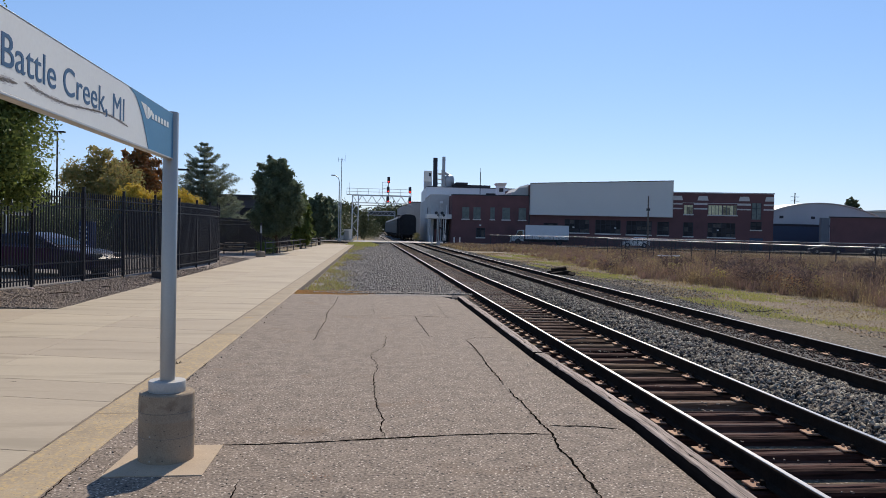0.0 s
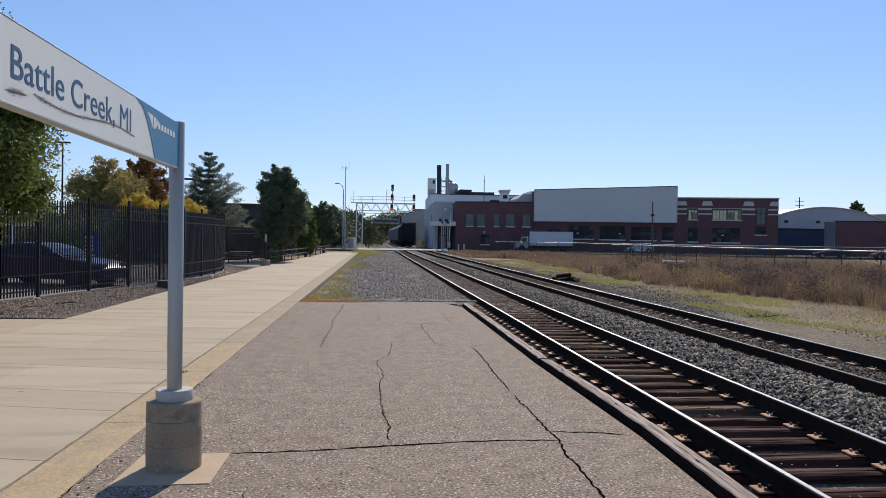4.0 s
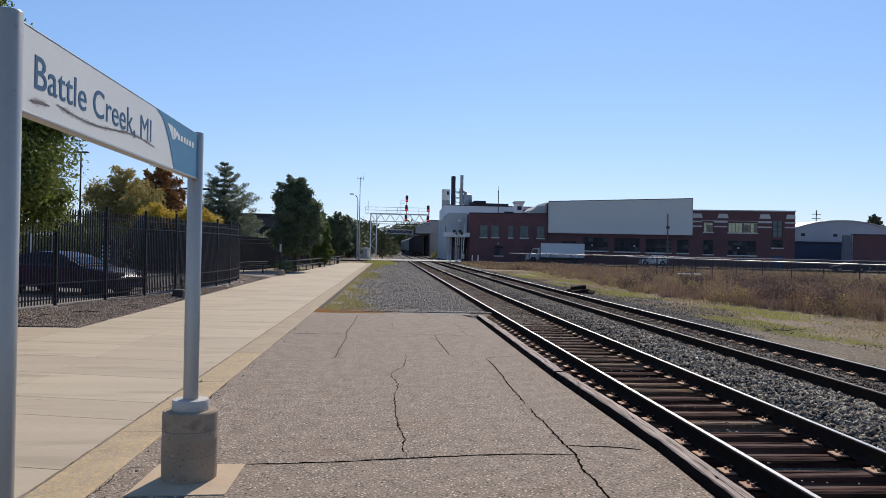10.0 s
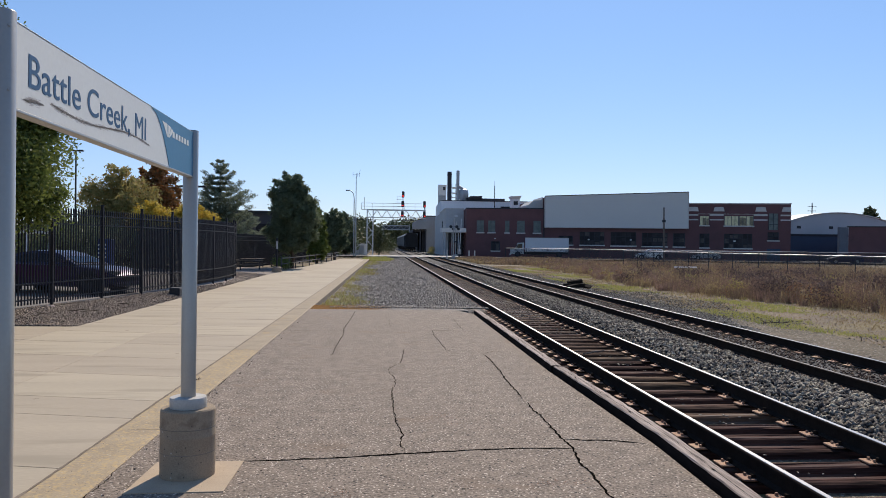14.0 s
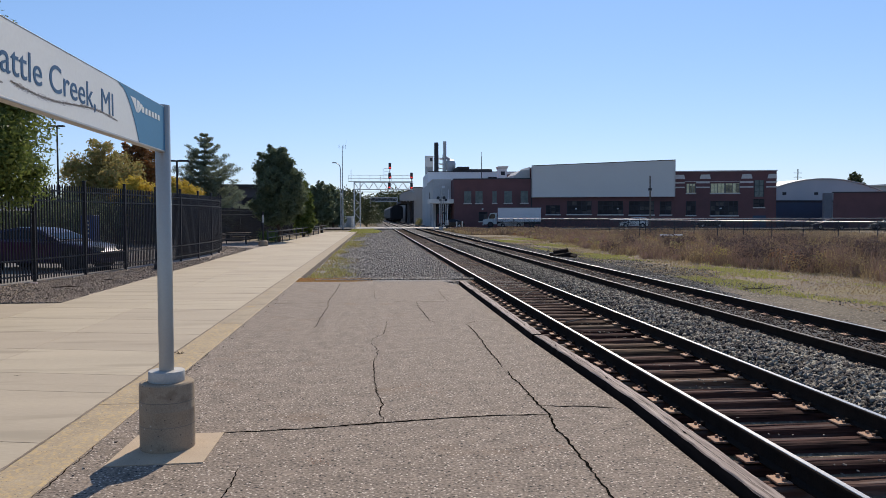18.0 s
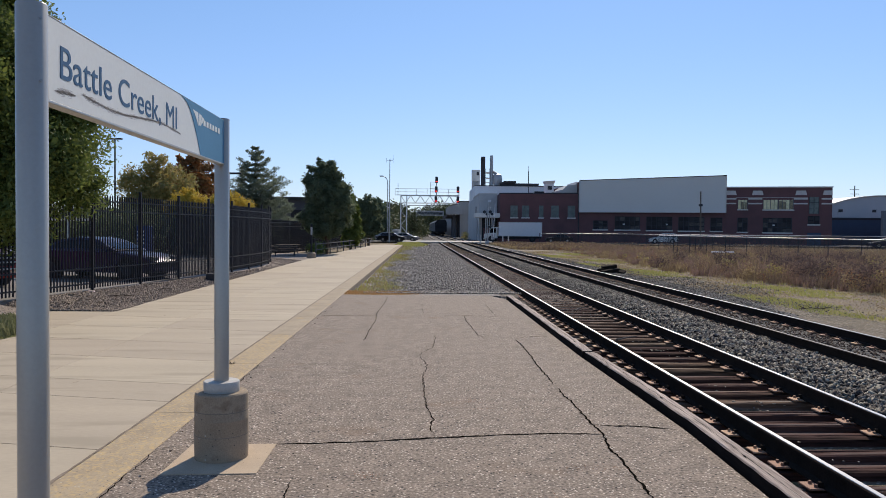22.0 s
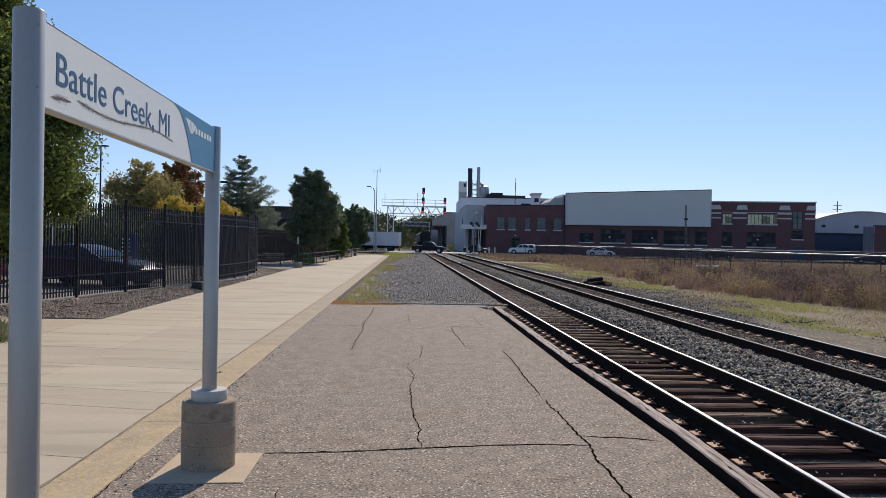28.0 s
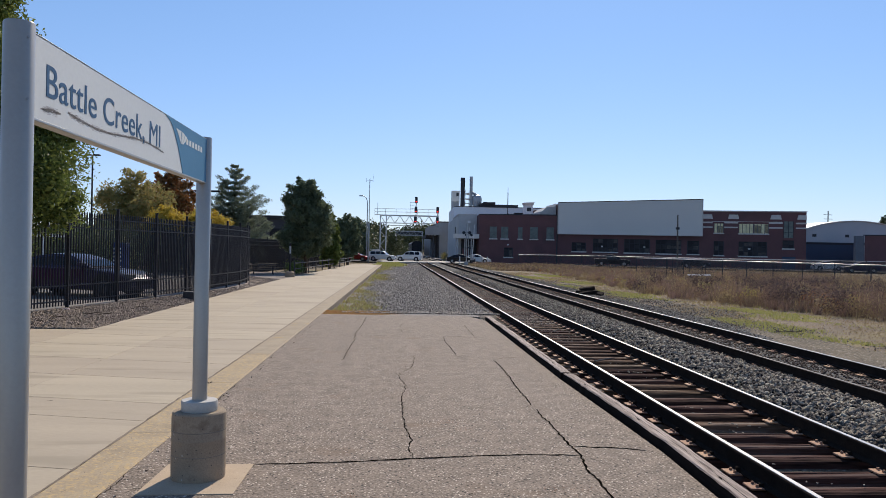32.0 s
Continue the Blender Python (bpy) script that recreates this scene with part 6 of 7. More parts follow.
far_hall = thing("far_hall", "long pale hall with shallow roof far behind", "hall")
part("wall", Mesh().box(126, 190, -0.24, 210, 230, 9.4), M_QUONSET, far_hall)
part("roof", Mesh().loft([[(124, 189, 9.4), (212, 189, 9.4), (212, 231, 9.4), (124, 231, 9.4)], [(152, 189, 11.0), (184, 189, 11.0), (184, 231, 11.0), (152, 231, 11.0)]]), M_METAL, far_hall)
part("opening", Mesh().box(134, 189.9, 7.9, 140, 190.0, 9.0), M_DARKM, far_hall)
part("ventilator", Mesh().tube((146, 196, 10.3), (146, 196, 12.3), 0.8), M_GALV, far_hall)
part("ventilator_cap", Mesh().tube((146, 196, 12.3), (146, 196, 12.7), 1.05), M_GALV, far_hall)


# ---- signal gantry ----
G0 = 138.0
gantry = thing("signal_gantry", "white lattice signal gantry with red lamps over the tracks", "signal gantry")
GX0, GX1, GZ0, GZ1 = -2.75, 7.6, 6.6, 7.9
for yy in (G0, G0 + 1.2):
    for z in (GZ0, GZ1):
        part("chord", Mesh().bar((GX0, yy, z), (GX1, yy, z), 0.11, 0.11), M_WHITELAMP, gantry)
    for i in range(12):
        xa, xb = GX0 + (GX1 - GX0) * i / 12, GX0 + (GX1 - GX0) * (i + 1) / 12
        part("brace", Mesh().bar((xa, yy, GZ0 if i % 2 else GZ1), (xb, yy, GZ1 if i % 2 else GZ0), 0.09, 0.09), M_WHITELAMP, gantry)
    for x in (GX0, GX0 + 1.05):
        part("leg", Mesh().bar((x, yy, -0.3), (x, yy, GZ1), 0.16, 0.16), M_WHITELAMP, gantry)
    for i in range(5):
        za, zb = 6.5 * i / 5, 6.5 * (i + 1) / 5
        part("brace", Mesh().bar((GX0 + (1.05 if i % 2 else 0), yy, za), (GX0 + (0 if i % 2 else 1.05), yy, zb), 0.08, 0.08), M_WHITELAMP, gantry)
part("walkway", Mesh().box(GX0 - 1, G0 + 0.1, GZ1 + 0.08, GX1, G0 + 1.1, GZ1 + 0.14), M_GALV, gantry)
for z in (GZ1 + 0.65, GZ1 + 1.2):
    part("handrail", Mesh().bar((GX0 - 1, G0, z), (GX1, G0, z), 0.06, 0.06), M_WHITELAMP, gantry)
for i in range(7):
    x = GX0 - 1 + (GX1 - GX0 + 1) * i / 6
    part("stanchion", Mesh().bar((x, G0, GZ1), (x, G0, GZ1 + 1.2), 0.06, 0.06), M_WHITELAMP, gantry)
part("aerial", Mesh().tube((GX0 - 0.5, G0, GZ1), (GX0 - 0.5, G0, GZ1 + 2.2), 0.04), M_WHITELAMP, gantry)
for x, z in ((3.55, 10.65), (3.5, 8.95), (3.45, 7.2), (7.35, 8.95), (7.35, 7.15)):
    head = part("signal_head", Mesh().box(x - 0.24, G0 - 0.6, z - 0.52, x + 0.24, G0 - 0.3, z + 0.6, 0.1), M_DARKM, gantry, "black signal head")
    part("lamp", Mesh().tube((x, G0 - 0.66, z - 0.2), (x, G0 - 0.61, z - 0.2), 0.14, n=14), M_RED, head, "lit red lamp")
    part("hood", Mesh().tube((x, G0 - 0.85, z - 0.02), (x, G0 - 0.6, z - 0.02), 0.2, n=10), M_DARKM, head)
for x, z in ((2.5, 9.1), (2.5, 10.3)):
    part("ladder_rail", Mesh().bar((x, G0, GZ1 + 0.1), (x, G0, GZ1 + 2.4), 0.05, 0.05), M_WHITELAMP, gantry)
for z in (8.6, 9.2, 9.8, 10.3):
    part("rung", Mesh().bar((2.5, G0, z), (3.5, G0, z), 0.05, 0.05), M_WHITELAMP, gantry)
part("mast", Mesh().bar((3.55, G0, GZ1), (3.55, G0, 11.2), 0.1, 0.1), M_DARKM, gantry)
part("mast", Mesh().bar((7.4, G0, GZ0), (7.4, G0, 9.6), 0.1, 0.1), M_DARKM, gantry)

# a second, more distant signal bridge
bridge = thing("signal_gantry", "distant dark lattice signal bridge over the tracks", "signal gantry")
for yy in (330, 331.2):
    for z in (7.9, 9.6):
        part("chord", Mesh().bar((0.2, yy, z), (11.4, yy, z), 0.3, 0.3), M_GALV, bridge)
    for k in range(9):
        part("brace", Mesh().bar((0.2 + 1.245 * k, yy, 7.9 if k % 2 else 9.6), (0.2 + 1.245 * (k + 1), yy, 9.6 if k % 2 else 7.9), 0.2, 0.2), M_GALV, bridge)
    for x in (0.2, 11.4):
        part("leg", Mesh().bar((x, yy, -0.3), (x, yy, 9.6), 0.35, 0.35), M_GALV, bridge)
part("walkway", Mesh().box(0.0, 330.2, 8.2, 11.6, 331.0, 9.3), M_DARKM, bridge, "dark backing plate")

cab = thing("signal_cabinet", "white metal signal cabinet beside the crossing", "cabinet")
part("body", Mesh().box(-5.7, 139.6, -0.2, -2.9, 141.6, 1.75, 0.05), M_WHITELAMP, cab)
part("lid", Mesh().box(-5.8, 139.5, 1.75, -2.8, 141.7, 1.9, 0.04), M_WHITELAMP, cab)
part("door", Mesh().box(-4.2, 139.56, 0.0, -3.3, 139.6, 1.6), M_QUONSET, cab)

# crossing signals
def crossing_signal(x, y, label, seed):
    s = thing("crossing_signal", label, "crossing signal", (x, y, -0.1), 84, "crossing signals")
    part("mast", Mesh().tube((0, 0, 0), (0, 0, 6.0), 0.08), M_GALV, s)
    part("foot", Mesh().box(-0.3, -0.3, -0.15, 0.3, 0.3, 0.35, 0.05), M_GALV, s)
    for a in (45, -45):
        m = Mesh().box(-0.6, -0.13, -0.11, 0.6, -0.10, 0.11)
        o = part("crossbuck", m, M_WHITELAMP, s, "white crossbuck arm")
        o.matrix_basis = pose(0, 0, 5.5, 0, a, 0)
    part("cross_arm", Mesh().bar((-0.5, -0.1, 2.5), (0.5, -0.1, 2.5), 0.07, 0.07), M_DARKM, s)
    for sx in (-0.45, 0.45):
        part("flasher", Mesh().tube((-0.1, sx, 4.75), (0.1, sx, 4.75), 0.24, n=16), M_DARKM, s, "dark round flasher")
    part("flasher_arm", Mesh().bar((0, -0.5, 4.75), (0, 0.5, 4.75), 0.07, 0.07), M_DARKM, s)
    for sx in (-0.42, 0.42):
        part("lamp_disc", Mesh().tube((sx, -0.2, 2.5), (sx, -0.16, 2.5), 0.26, n=16), M_DARKM, s)
        part("lamp_hood", Mesh().tube((sx, -0.4, 2.52), (sx, -0.2, 2.52), 0.13, n=12), M_DARKM, s)
    return s


crossing_signal(10.75, 117.2, "crossing signal mast with crossbuck and dark lamps", 1)
crossing_signal(12.6, 133.6, "crossing signal mast at the far side of the street", 2)
gate = thing("gate_mechanism", "grey crossing gate mechanism with raised arm", "crossing gate", (11.6, 117.0, -0.1))
part("case", Mesh().box(-0.25, -0.3, 0.6, 0.25, 0.3, 1.4, 0.04), M_GALV, gate)
part("pedestal", Mesh().tube((0, 0, -0.1), (0, 0, 0.6), 0.14), M_GALV, gate)
part("arm", Mesh().bar((0, -0.35, 1.0), (0.25, -0.35, 6.0), 0.1, 0.1), M_WHITELAMP, gate, "raised white gate arm")
part("counterweight", Mesh().box(-0.2, -0.45, 0.2, 0.1, -0.31, 0.6), M_DARKM, gate)
for x, y in ((9.7, 116.6), (13.0, 116.2), (13.9, 116.6), (10.6, 132.9)):
    b = solid("bollard", Mesh().lathe(x, y, [(0.1, -0.2), (0.1, 1.0), (0.07, 1.08), (0.02, 1.1)], 12), M_STRIP, "pale round bollard beside the crossing", "bollard", group="bollards")

# ---- masts and lamp posts ----
def post_lamp(x, y, z, h, label, heads=2, rad=0.07, arm=0.55, cat="lamp post"):
    s = thing("lamp_post", label, cat, (x, y, z), group="car park lamps")
    part("pole", Mesh().tube((0, 0, 0), (0, 0, h), rad, rad * 0.75, 10), M_BLACK, s)
    part("base", Mesh().lathe(0, 0, [(0.22, -0.2), (0.22, 0.5), (0.18, 0.55)], 16), M_CONC, s, "concrete base")
    for sx in ((-1, 1) if heads == 2 else (1,)):
        part("head", Mesh().box(min(0.05 * sx, sx * arm), -0.16, h - 0.06, max(0.05 * sx, sx * arm), 0.16, h + 0.04, 0.03), M_BLACK, s, "flat black lamp head")
    return s


post_lamp(-21.0, 55.0, 0.1, 8.0, "tall black twin-headed car park lamp", 2, arm=0.5)
post_lamp(-11.12, 46.6, 0.19, 5.02, "black twin-headed car park lamp behind the fence", 2, arm=0.74)
yard = thing("yard_light", "tall yard light with a boxy head on a dark pole", "lamp post", (45.1, 60, -0.24))
part("pole", Mesh().tube((0, 0, 0), (0, 0, 12.4), 0.12, 0.09, 10), M_DARKM, yard)
part("head", Mesh().box(-0.4, -0.4, 12.3, 0.65, 0.4, 12.75, 0.08), M_DARKM, yard, "boxy dark lamp head")
part("bracket", Mesh().box(-0.2, -0.1, 12.15, 0.45, 0.1, 12.3), M_DARKM, yard)
part("base", Mesh().box(-0.5, -0.5, -0.1, 0.5, 0.5, 1.0, 0.05), M_CONC, yard, "concrete base")

radio = thing("radio_mast", "slim grey radio mast with aerials beside the crossing", "mast", (-4.15, 121, -0.2))
part("pole", Mesh().tube((0, 0, 0), (0, 0, 6.2), 0.13, 0.10, 10), M_GALV, radio)
part("pole", Mesh().tube((0, 0, 6.2), (0, 0, 12.95), 0.07, 0.045, 8), M_GALV, radio)
part("cross_arm", Mesh().bar((-0.5, 0, 12.75), (0.5, 0, 12.75), 0.04, 0.04), M_GALV, radio)
for sx in (-0.5, 0.5, 0.15):
    part("aerial", Mesh().tube((sx, 0, 12.45), (sx, 0, 13.1), 0.02), M_GALV, radio)
part("aerial", Mesh().tube((0.5, 0, 12.75), (0.62, 0, 13.7), 0.014), M_GALV, radio)
street = thing("street_lamp", "grey street lamp with a curved arm", "street lamp", (-4.55, 124, -0.2))
part("pole", Mesh().tube((0, 0, 0), (0, 0, 9.3), 0.1, 0.07, 8), M_GALV, street)
pts = [(0, 0, 9.3), (-0.08, 0, 9.9), (-0.3, 0, 10.3), (-0.75, 0, 10.55)]
for a, b in zip(pts, pts[1:]):
    part("arm", Mesh().tube(a, b, 0.06), M_GALV, street)
part("head", Mesh().box(-1.3, -0.15, 10.45, -0.7, 0.15, 10.62, 0.04), M_GALV, street)

util = thing("utility_pole", "weathered wooden utility stub pole behind the fence", "utility pole", (30.4, 82, -0.24))
part("pole", Mesh().tube((0, 0, 0), (-0.08, 0, 6.5), 0.1, 0.07, 9), M_WOODP, util)
part("bracket", Mesh().box(-0.25, -0.08, 4.9, 0.12, 0.08, 5.15), M_DARKM, util)
pylon = thing("power_pole", "distant timber power pole with cross-arms", "utility pole", (143.2, 250, -0.24))
part("pole", Mesh().tube((0, 0, 0), (0, 0, 17.6), 0.17), M_DARKM, pylon)
for z, w in ((16.3, 1.5), (14.9, 1.5), (13.4, 0.8)):
    part("cross_arm", Mesh().bar((-w, 0, z), (w, 0, z), 0.16, 0.16), M_DARKM, pylon)

# ---- chain-link fences on the meadow ----
def chain_fence(pts, height, label, spacing=3.0, wire=0.006):
    f = thing("chain_link_fence", label, "fence")
    mesh = Mesh()
    for (x0, y0), (x1, y1) in zip(pts, pts[1:]):
        L = math.hypot(x1 - x0, y1 - y0)
        n = max(1, round(L / spacing))
        part("top_rail", Mesh().tube((x0, y0, height - 0.24), (x1, y1, height - 0.24), 0.03, n=8), M_GALV, f, "galvanised top rail")
        for i in range(n):
            x, y = x0 + (x1 - x0) * i / n, y0 + (y1 - y0) * i / n
            part("post", Mesh().tube((x, y, -0.3), (x, y, height - 0.18), 0.035, n=8), M_DARKM, f)
        k = int(L / 0.16)
        for i in range(k):
            for s in (-1, 1):
                u = i / k
                v = u + s * height / L
                if not 0 <= v <= 1:
                    continue
                a = Vector((x0 + (x1 - x0) * u, y0 + (y1 - y0) * u, -0.2))
                b = Vector((x0 + (x1 - x0) * v, y0 + (y1 - y0) * v, height - 0.24))
                w = Vector((0, 0, wire))
                mesh.add([a - w, b - w, b + w, a + w], [(0, 1, 2, 3)])
    tagged(part("wire_mesh", mesh, M_DARKM, f), kind="stuff")
    return f


chain_fence([(38.0, 22.0), (29.8, 43), (25.9, 60), (23.7, 75)], 1.8, "rusty chain-link fence through the weeds", 3.0)
chain_fence([(23.7, 75), (48, 92), (80, 86)], 1.8, "chain-link fence along the street side of the meadow", 3.0, 0.010)
chain_fence([(18.5, 116), (40, 112), (75, 103)], 1.75, "chain-link fence along the pavement", 3.0, 0.017)


# ---- things along the walk and in the car park ----
block = solid("utility_box", Mesh().box(-7.5, 28.0, -0.02, -7.12, 28.5, 0.33, 0.03), M_DARKM, "small dark utility box beside the fence", "utility box")
lp = thing("path_post", "slim dark post with a pale band on a concrete base", "post", (-6.95, 52.0, -0.05))
part("base", Mesh().lathe(0, 0, [(0.32, 0), (0.3, 0.35), (0.22, 0.42)], 16), M_CONC, lp)
part("pole", Mesh().tube((0, 0, 0.4), (0, 0, 2.3), 0.06), M_BLACK, lp)
part("band", Mesh().tube((0, 0, 1.6), (0, 0, 2.1), 0.066), M_GALV, lp)

M_RAILGREY = mat("dull_grey_rail_paint", (0.11, 0.105, 0.105), (0.075, 0.07, 0.07), 0.7, fine=20, scale=3, bump=0.05)
rail_fence = thing("low_rail_fence", "low grey two-railed fence beside the walk", "fence")
rp = [(-7.1, 55.5), (-6.7, 61), (-6.3, 68), (-5.9, 76), (-5.5, 85), (-5.2, 95)]
for (x0, y0), (x1, y1) in zip(rp, rp[1:]):
    for z in (0.45, 0.85):
        part("rail", Mesh().bar((x0, y0, z), (x1, y1, z), 0.05, 0.07), M_RAILGREY, rail_fence)
    for u in (0, 0.5):
        part("post", Mesh().bar((x0 + (x1 - x0) * u, y0 + (y1 - y0) * u, -0.1), (x0 + (x1 - x0) * u, y0 + (y1 - y0) * u, 1.0), 0.08, 0.08), M_RAILGREY, rail_fence)


def picnic(x, y, turn):
    t = thing("picnic_table", "grey picnic table with fixed benches on the gravel", "table", (x, y, -0.05), turn, "picnic tables")
    for k in range(4):
        part("board", Mesh().box(-0.9, -0.36 + k * 0.185, 0.72, 0.9, -0.36 + k * 0.185 + 0.17, 0.76), M_WOODP, t)
    for s in (-0.75, 0.6):
        part("bench", Mesh().box(-0.9, s, 0.42, 0.9, s + 0.22, 0.46), M_WOODP, t)
    for x_ in (-0.65, 0.65):
        part("leg", Mesh().bar((x_, -0.7, 0), (x_, -0.15, 0.72), 0.05, 0.08), M_DARKM, t)
        part("leg", Mesh().bar((x_, 0.7, 0), (x_, 0.15, 0.72), 0.05, 0.08), M_DARKM, t)
        part("brace", Mesh().bar((x_, -0.7, 0.4), (x_, 0.75, 0.4), 0.05, 0.06), M_DARKM, t)
    return t


picnic(-9.2, 55.0, 12)
picnic(-11.4, 57.5, -8)
picnic(-9.9, 60.5, 20)
M_KIOSK = mat("faded_kiosk_blue", (0.03, 0.06, 0.17), (0.024, 0.05, 0.14), 0.6, bump=0)
kiosk = thing("blue_kiosk", "blue upright information kiosk with pale stripes in the car park", "kiosk", (-12.4, 36.0, 0.19), -10)
part("body", Mesh().box(-0.3, -0.25, 0, 0.3, 0.25, 1.85, 0.04), M_KIOSK, kiosk)
for k in range(4):
    part("stripe", Mesh().box(-0.24, -0.256, 1.0 + 0.18 * k, 0.1, -0.251, 1.08 + 0.18 * k), M_SIGNW, kiosk)
grey_cab = thing("electrical_cabinet", "low grey electrical cabinet behind the iron fence", "cabinet", (-8.75, 38.5, 0.19), 8)
part("body", Mesh().box(-0.4, -0.3, 0.06, 0.4, 0.3, 0.95, 0.02), mat("dull_grey_cabinet", (0.17, 0.165, 0.15), (0.13, 0.125, 0.115), 0.7, fine=20, scale=3, bump=0.05), grey_cab)
part("plinth", Mesh().box(-0.45, -0.35, 0, 0.45, 0.35, 0.06), M_CONC, grey_cab)
part("lid", Mesh().box(-0.43, -0.33, 0.95, 0.43, 0.33, 0.99, 0.01), M_GALV, grey_cab)
# the black fence that runs on beside the walk
fence_b = thing("iron_fence", "black iron picket fence behind the street trees", "fence")
fb = [(-11.0, 58.0), (-10.4, 64.0), (-9.8, 70.0), (-9.2, 76.0), (-8.6, 82.0), (-8.0, 88.0), (-7.4, 94.0)]
for x, y in fb:
    o = part("post", post_mesh, None, fence_b)
    o.matrix_basis = pose(x, y, -0.1)
for (x0, y0), (x1, y1) in zip(fb, fb[1:]):
    for z in (0.15, 2.1, 2.4):
        part("rail", Mesh().bar((x0, y0 + 0.04, z), (x1, y1 - 0.04, z), 0.04, 0.038), M_BLACK, fence_b)
    for k in range(1, 40):
        o = part("picket", picket_mesh, None, fence_b)
        o.matrix_basis = pose(x0 + (x1 - x0) * k / 40, y0 + (y1 - y0) * k / 40, -0.1, 0, 0, 84)
shelter = thing("trolley_shelter", "white tubular frame shelter in the car park", "shelter", (-17.6, 37, 0.19), -8)
for x in (-1.4, 1.4):
    for y in (0, 1.8):
        part("post", Mesh().tube((x, y, 0), (x, y, 2.1), 0.04), M_WHITELAMP, shelter)
    part("beam", Mesh().tube((x, 0, 2.1), (x, 1.8, 2.1), 0.04), M_WHITELAMP, shelter)
for y in (0, 1.8):
    part("beam", Mesh().tube((-1.4, y, 2.1), (1.4, y, 2.1), 0.04), M_WHITELAMP, shelter)
part("roof", Mesh().box(-1.5, -0.1, 2.15, 1.5, 1.9, 2.19), M_QUONSET, shelter)

depot = thing("brick_depot", "dark brick building behind the trees", "building")
part("wall", Mesh().box(-34, 104, -0.24, -13.5, 116, 5.7), mat("dark_grey_brick", (0.10, 0.092, 0.096), (0.07, 0.064, 0.068), 0.9, fine=12, scale=0.6, bump=0.2), depot)
part("roof", Mesh().box(-34.4, 103.6, 5.7, -13.1, 116.4, 6.1), M_ROOF_SHADE, depot)
for k in range(5):
    part("window", Mesh().box(-31 + k * 3.6, 103.94, 2.2, -29.4 + k * 3.6, 104.0, 4.4), M_GLASS, depot)

# dark planting behind the car park and woods down the line
def thicket(name, n, xs, ys, hts, size, material, label, power=1.0):
    m = 150
    bl = [(rng.uniform(*xs), rng.uniform(*ys), 0, 0) for _ in range(m)]
    bl = [(x, y, rng.uniform(0.15, 0.75) * hts, hts * rng.uniform(0.22, 0.42)) for x, y, _, _ in bl]
    c, u, v = leaves(n, bl, size, 0.9)
    return tagged(new(name, quads(name, c, u, v, material, True)), label, "shrubs", kind="stuff")


thicket("hedge", 30000, (-44, -14), (62, 72), 4.0, 0.13, M_LEAF_D, "dark shrubs behind the car park")
thicket("hedge", 40000, (-42, -16.2), (47.4, 49.6), 3.6, 0.10, M_LEAF_D, "dark green shrubs along the car park's edge")
thicket("hedge", 30000, (-50, -12), (50.5, 53), 3.4, 0.15, M_LEAF_D, "dark shrubs along the car park's edge")
thicket("hedge", 9000, (-16, -7.5), (84, 110), 3.0, 0.13, M_LEAF_D, "dark shrubs beside the walk")
thicket("line_side_trees", 22000, (-16, -5), (150, 190), 6.5, 0.3, M_LEAF_F, "greyish trees beside the line")
thicket("far_woods", 42000, (-60, 40), (380, 430), 15, 0.9, M_LEAF_F, "hazy wooded rise at the end of the line")
thicket("far_woods", 14000, (-180, -30), (200, 320), 11, 0.8, M_LEAF_F, "distant trees behind the car park")
thicket("line_side_scrub", 900, (-0.8, 1.4), (134, 150), 1.6, 0.08, M_LEAF_F, "scrubby weeds beside the track past the crossing")
thicket("line_side_scrub", 20000, (-7, 2.5), (170, 325), 4.2, 0.26, M_LEAF_F, "greyish scrub along the line past the crossing")
thicket("line_side_scrub", 900, (9.0, 9.4), (142, 150), 1.6, 0.1, M_LEAF_G, "yellowish weeds beside the mill wall")

thicket("low_shrub", 2500, (-7.9, -6.9), (57.0, 59.5), 1.0, 0.06, M_LEAF_A, "low green shrub at the foot of the street tree")
# litter and oddments
junk = thing("scrap_pile", "heap of blackened scrap ties and plates beside the track", "scrap", (10.15, 40.2, -0.24))
for i, (x, y, z, l, w, h, a) in enumerate(((0, 0, 0.14, 1.3, 0.24, 0.2, 12), (0.15, 0.5, 0.12, 1.0, 0.24, 0.2, -20), (-0.2, -0.4, 0.12, 0.9, 0.2, 0.18, 35), (0.0, 0.1, 0.32, 0.8, 0.22, 0.18, -8), (0.5, -0.6, 0.1, 0.5, 0.3, 0.14, 60))):
    o = part("scrap_piece", Mesh().box(-l / 2, -w / 2, -h / 2, l / 2, w / 2, h / 2, 0.02), M_RAIL, junk)
    o.matrix_basis = pose(x, y, z, 4 * i, -3 * i, a)
branch = thing("fallen_branch", "bare dead branch lying on the grass", "branch", (11.35, 21.7, -0.22))
branch.scale = (0.68, 0.68, 0.68)
bm_ = [((-0.5, 0, 0.03), (0.0, 0.1, 0.07)), ((0.0, 0.1, 0.07), (0.55, 0.05, 0.05)), ((0.0, 0.1, 0.07), (-0.3, -0.2, 0.2)), ((0.3, 0.08, 0.06), (0.5, 0.3, 0.28)), ((-0.25, 0.05, 0.05), (-0.45, 0.25, 0.16)), ((0.45, 0.05, 0.05), (0.8, -0.1, 0.12))]
for a, b in bm_:
    part("limb", Mesh().tube(a, b, 0.022, 0.010, 6), M_BARK, branch)
r = random.Random(9)
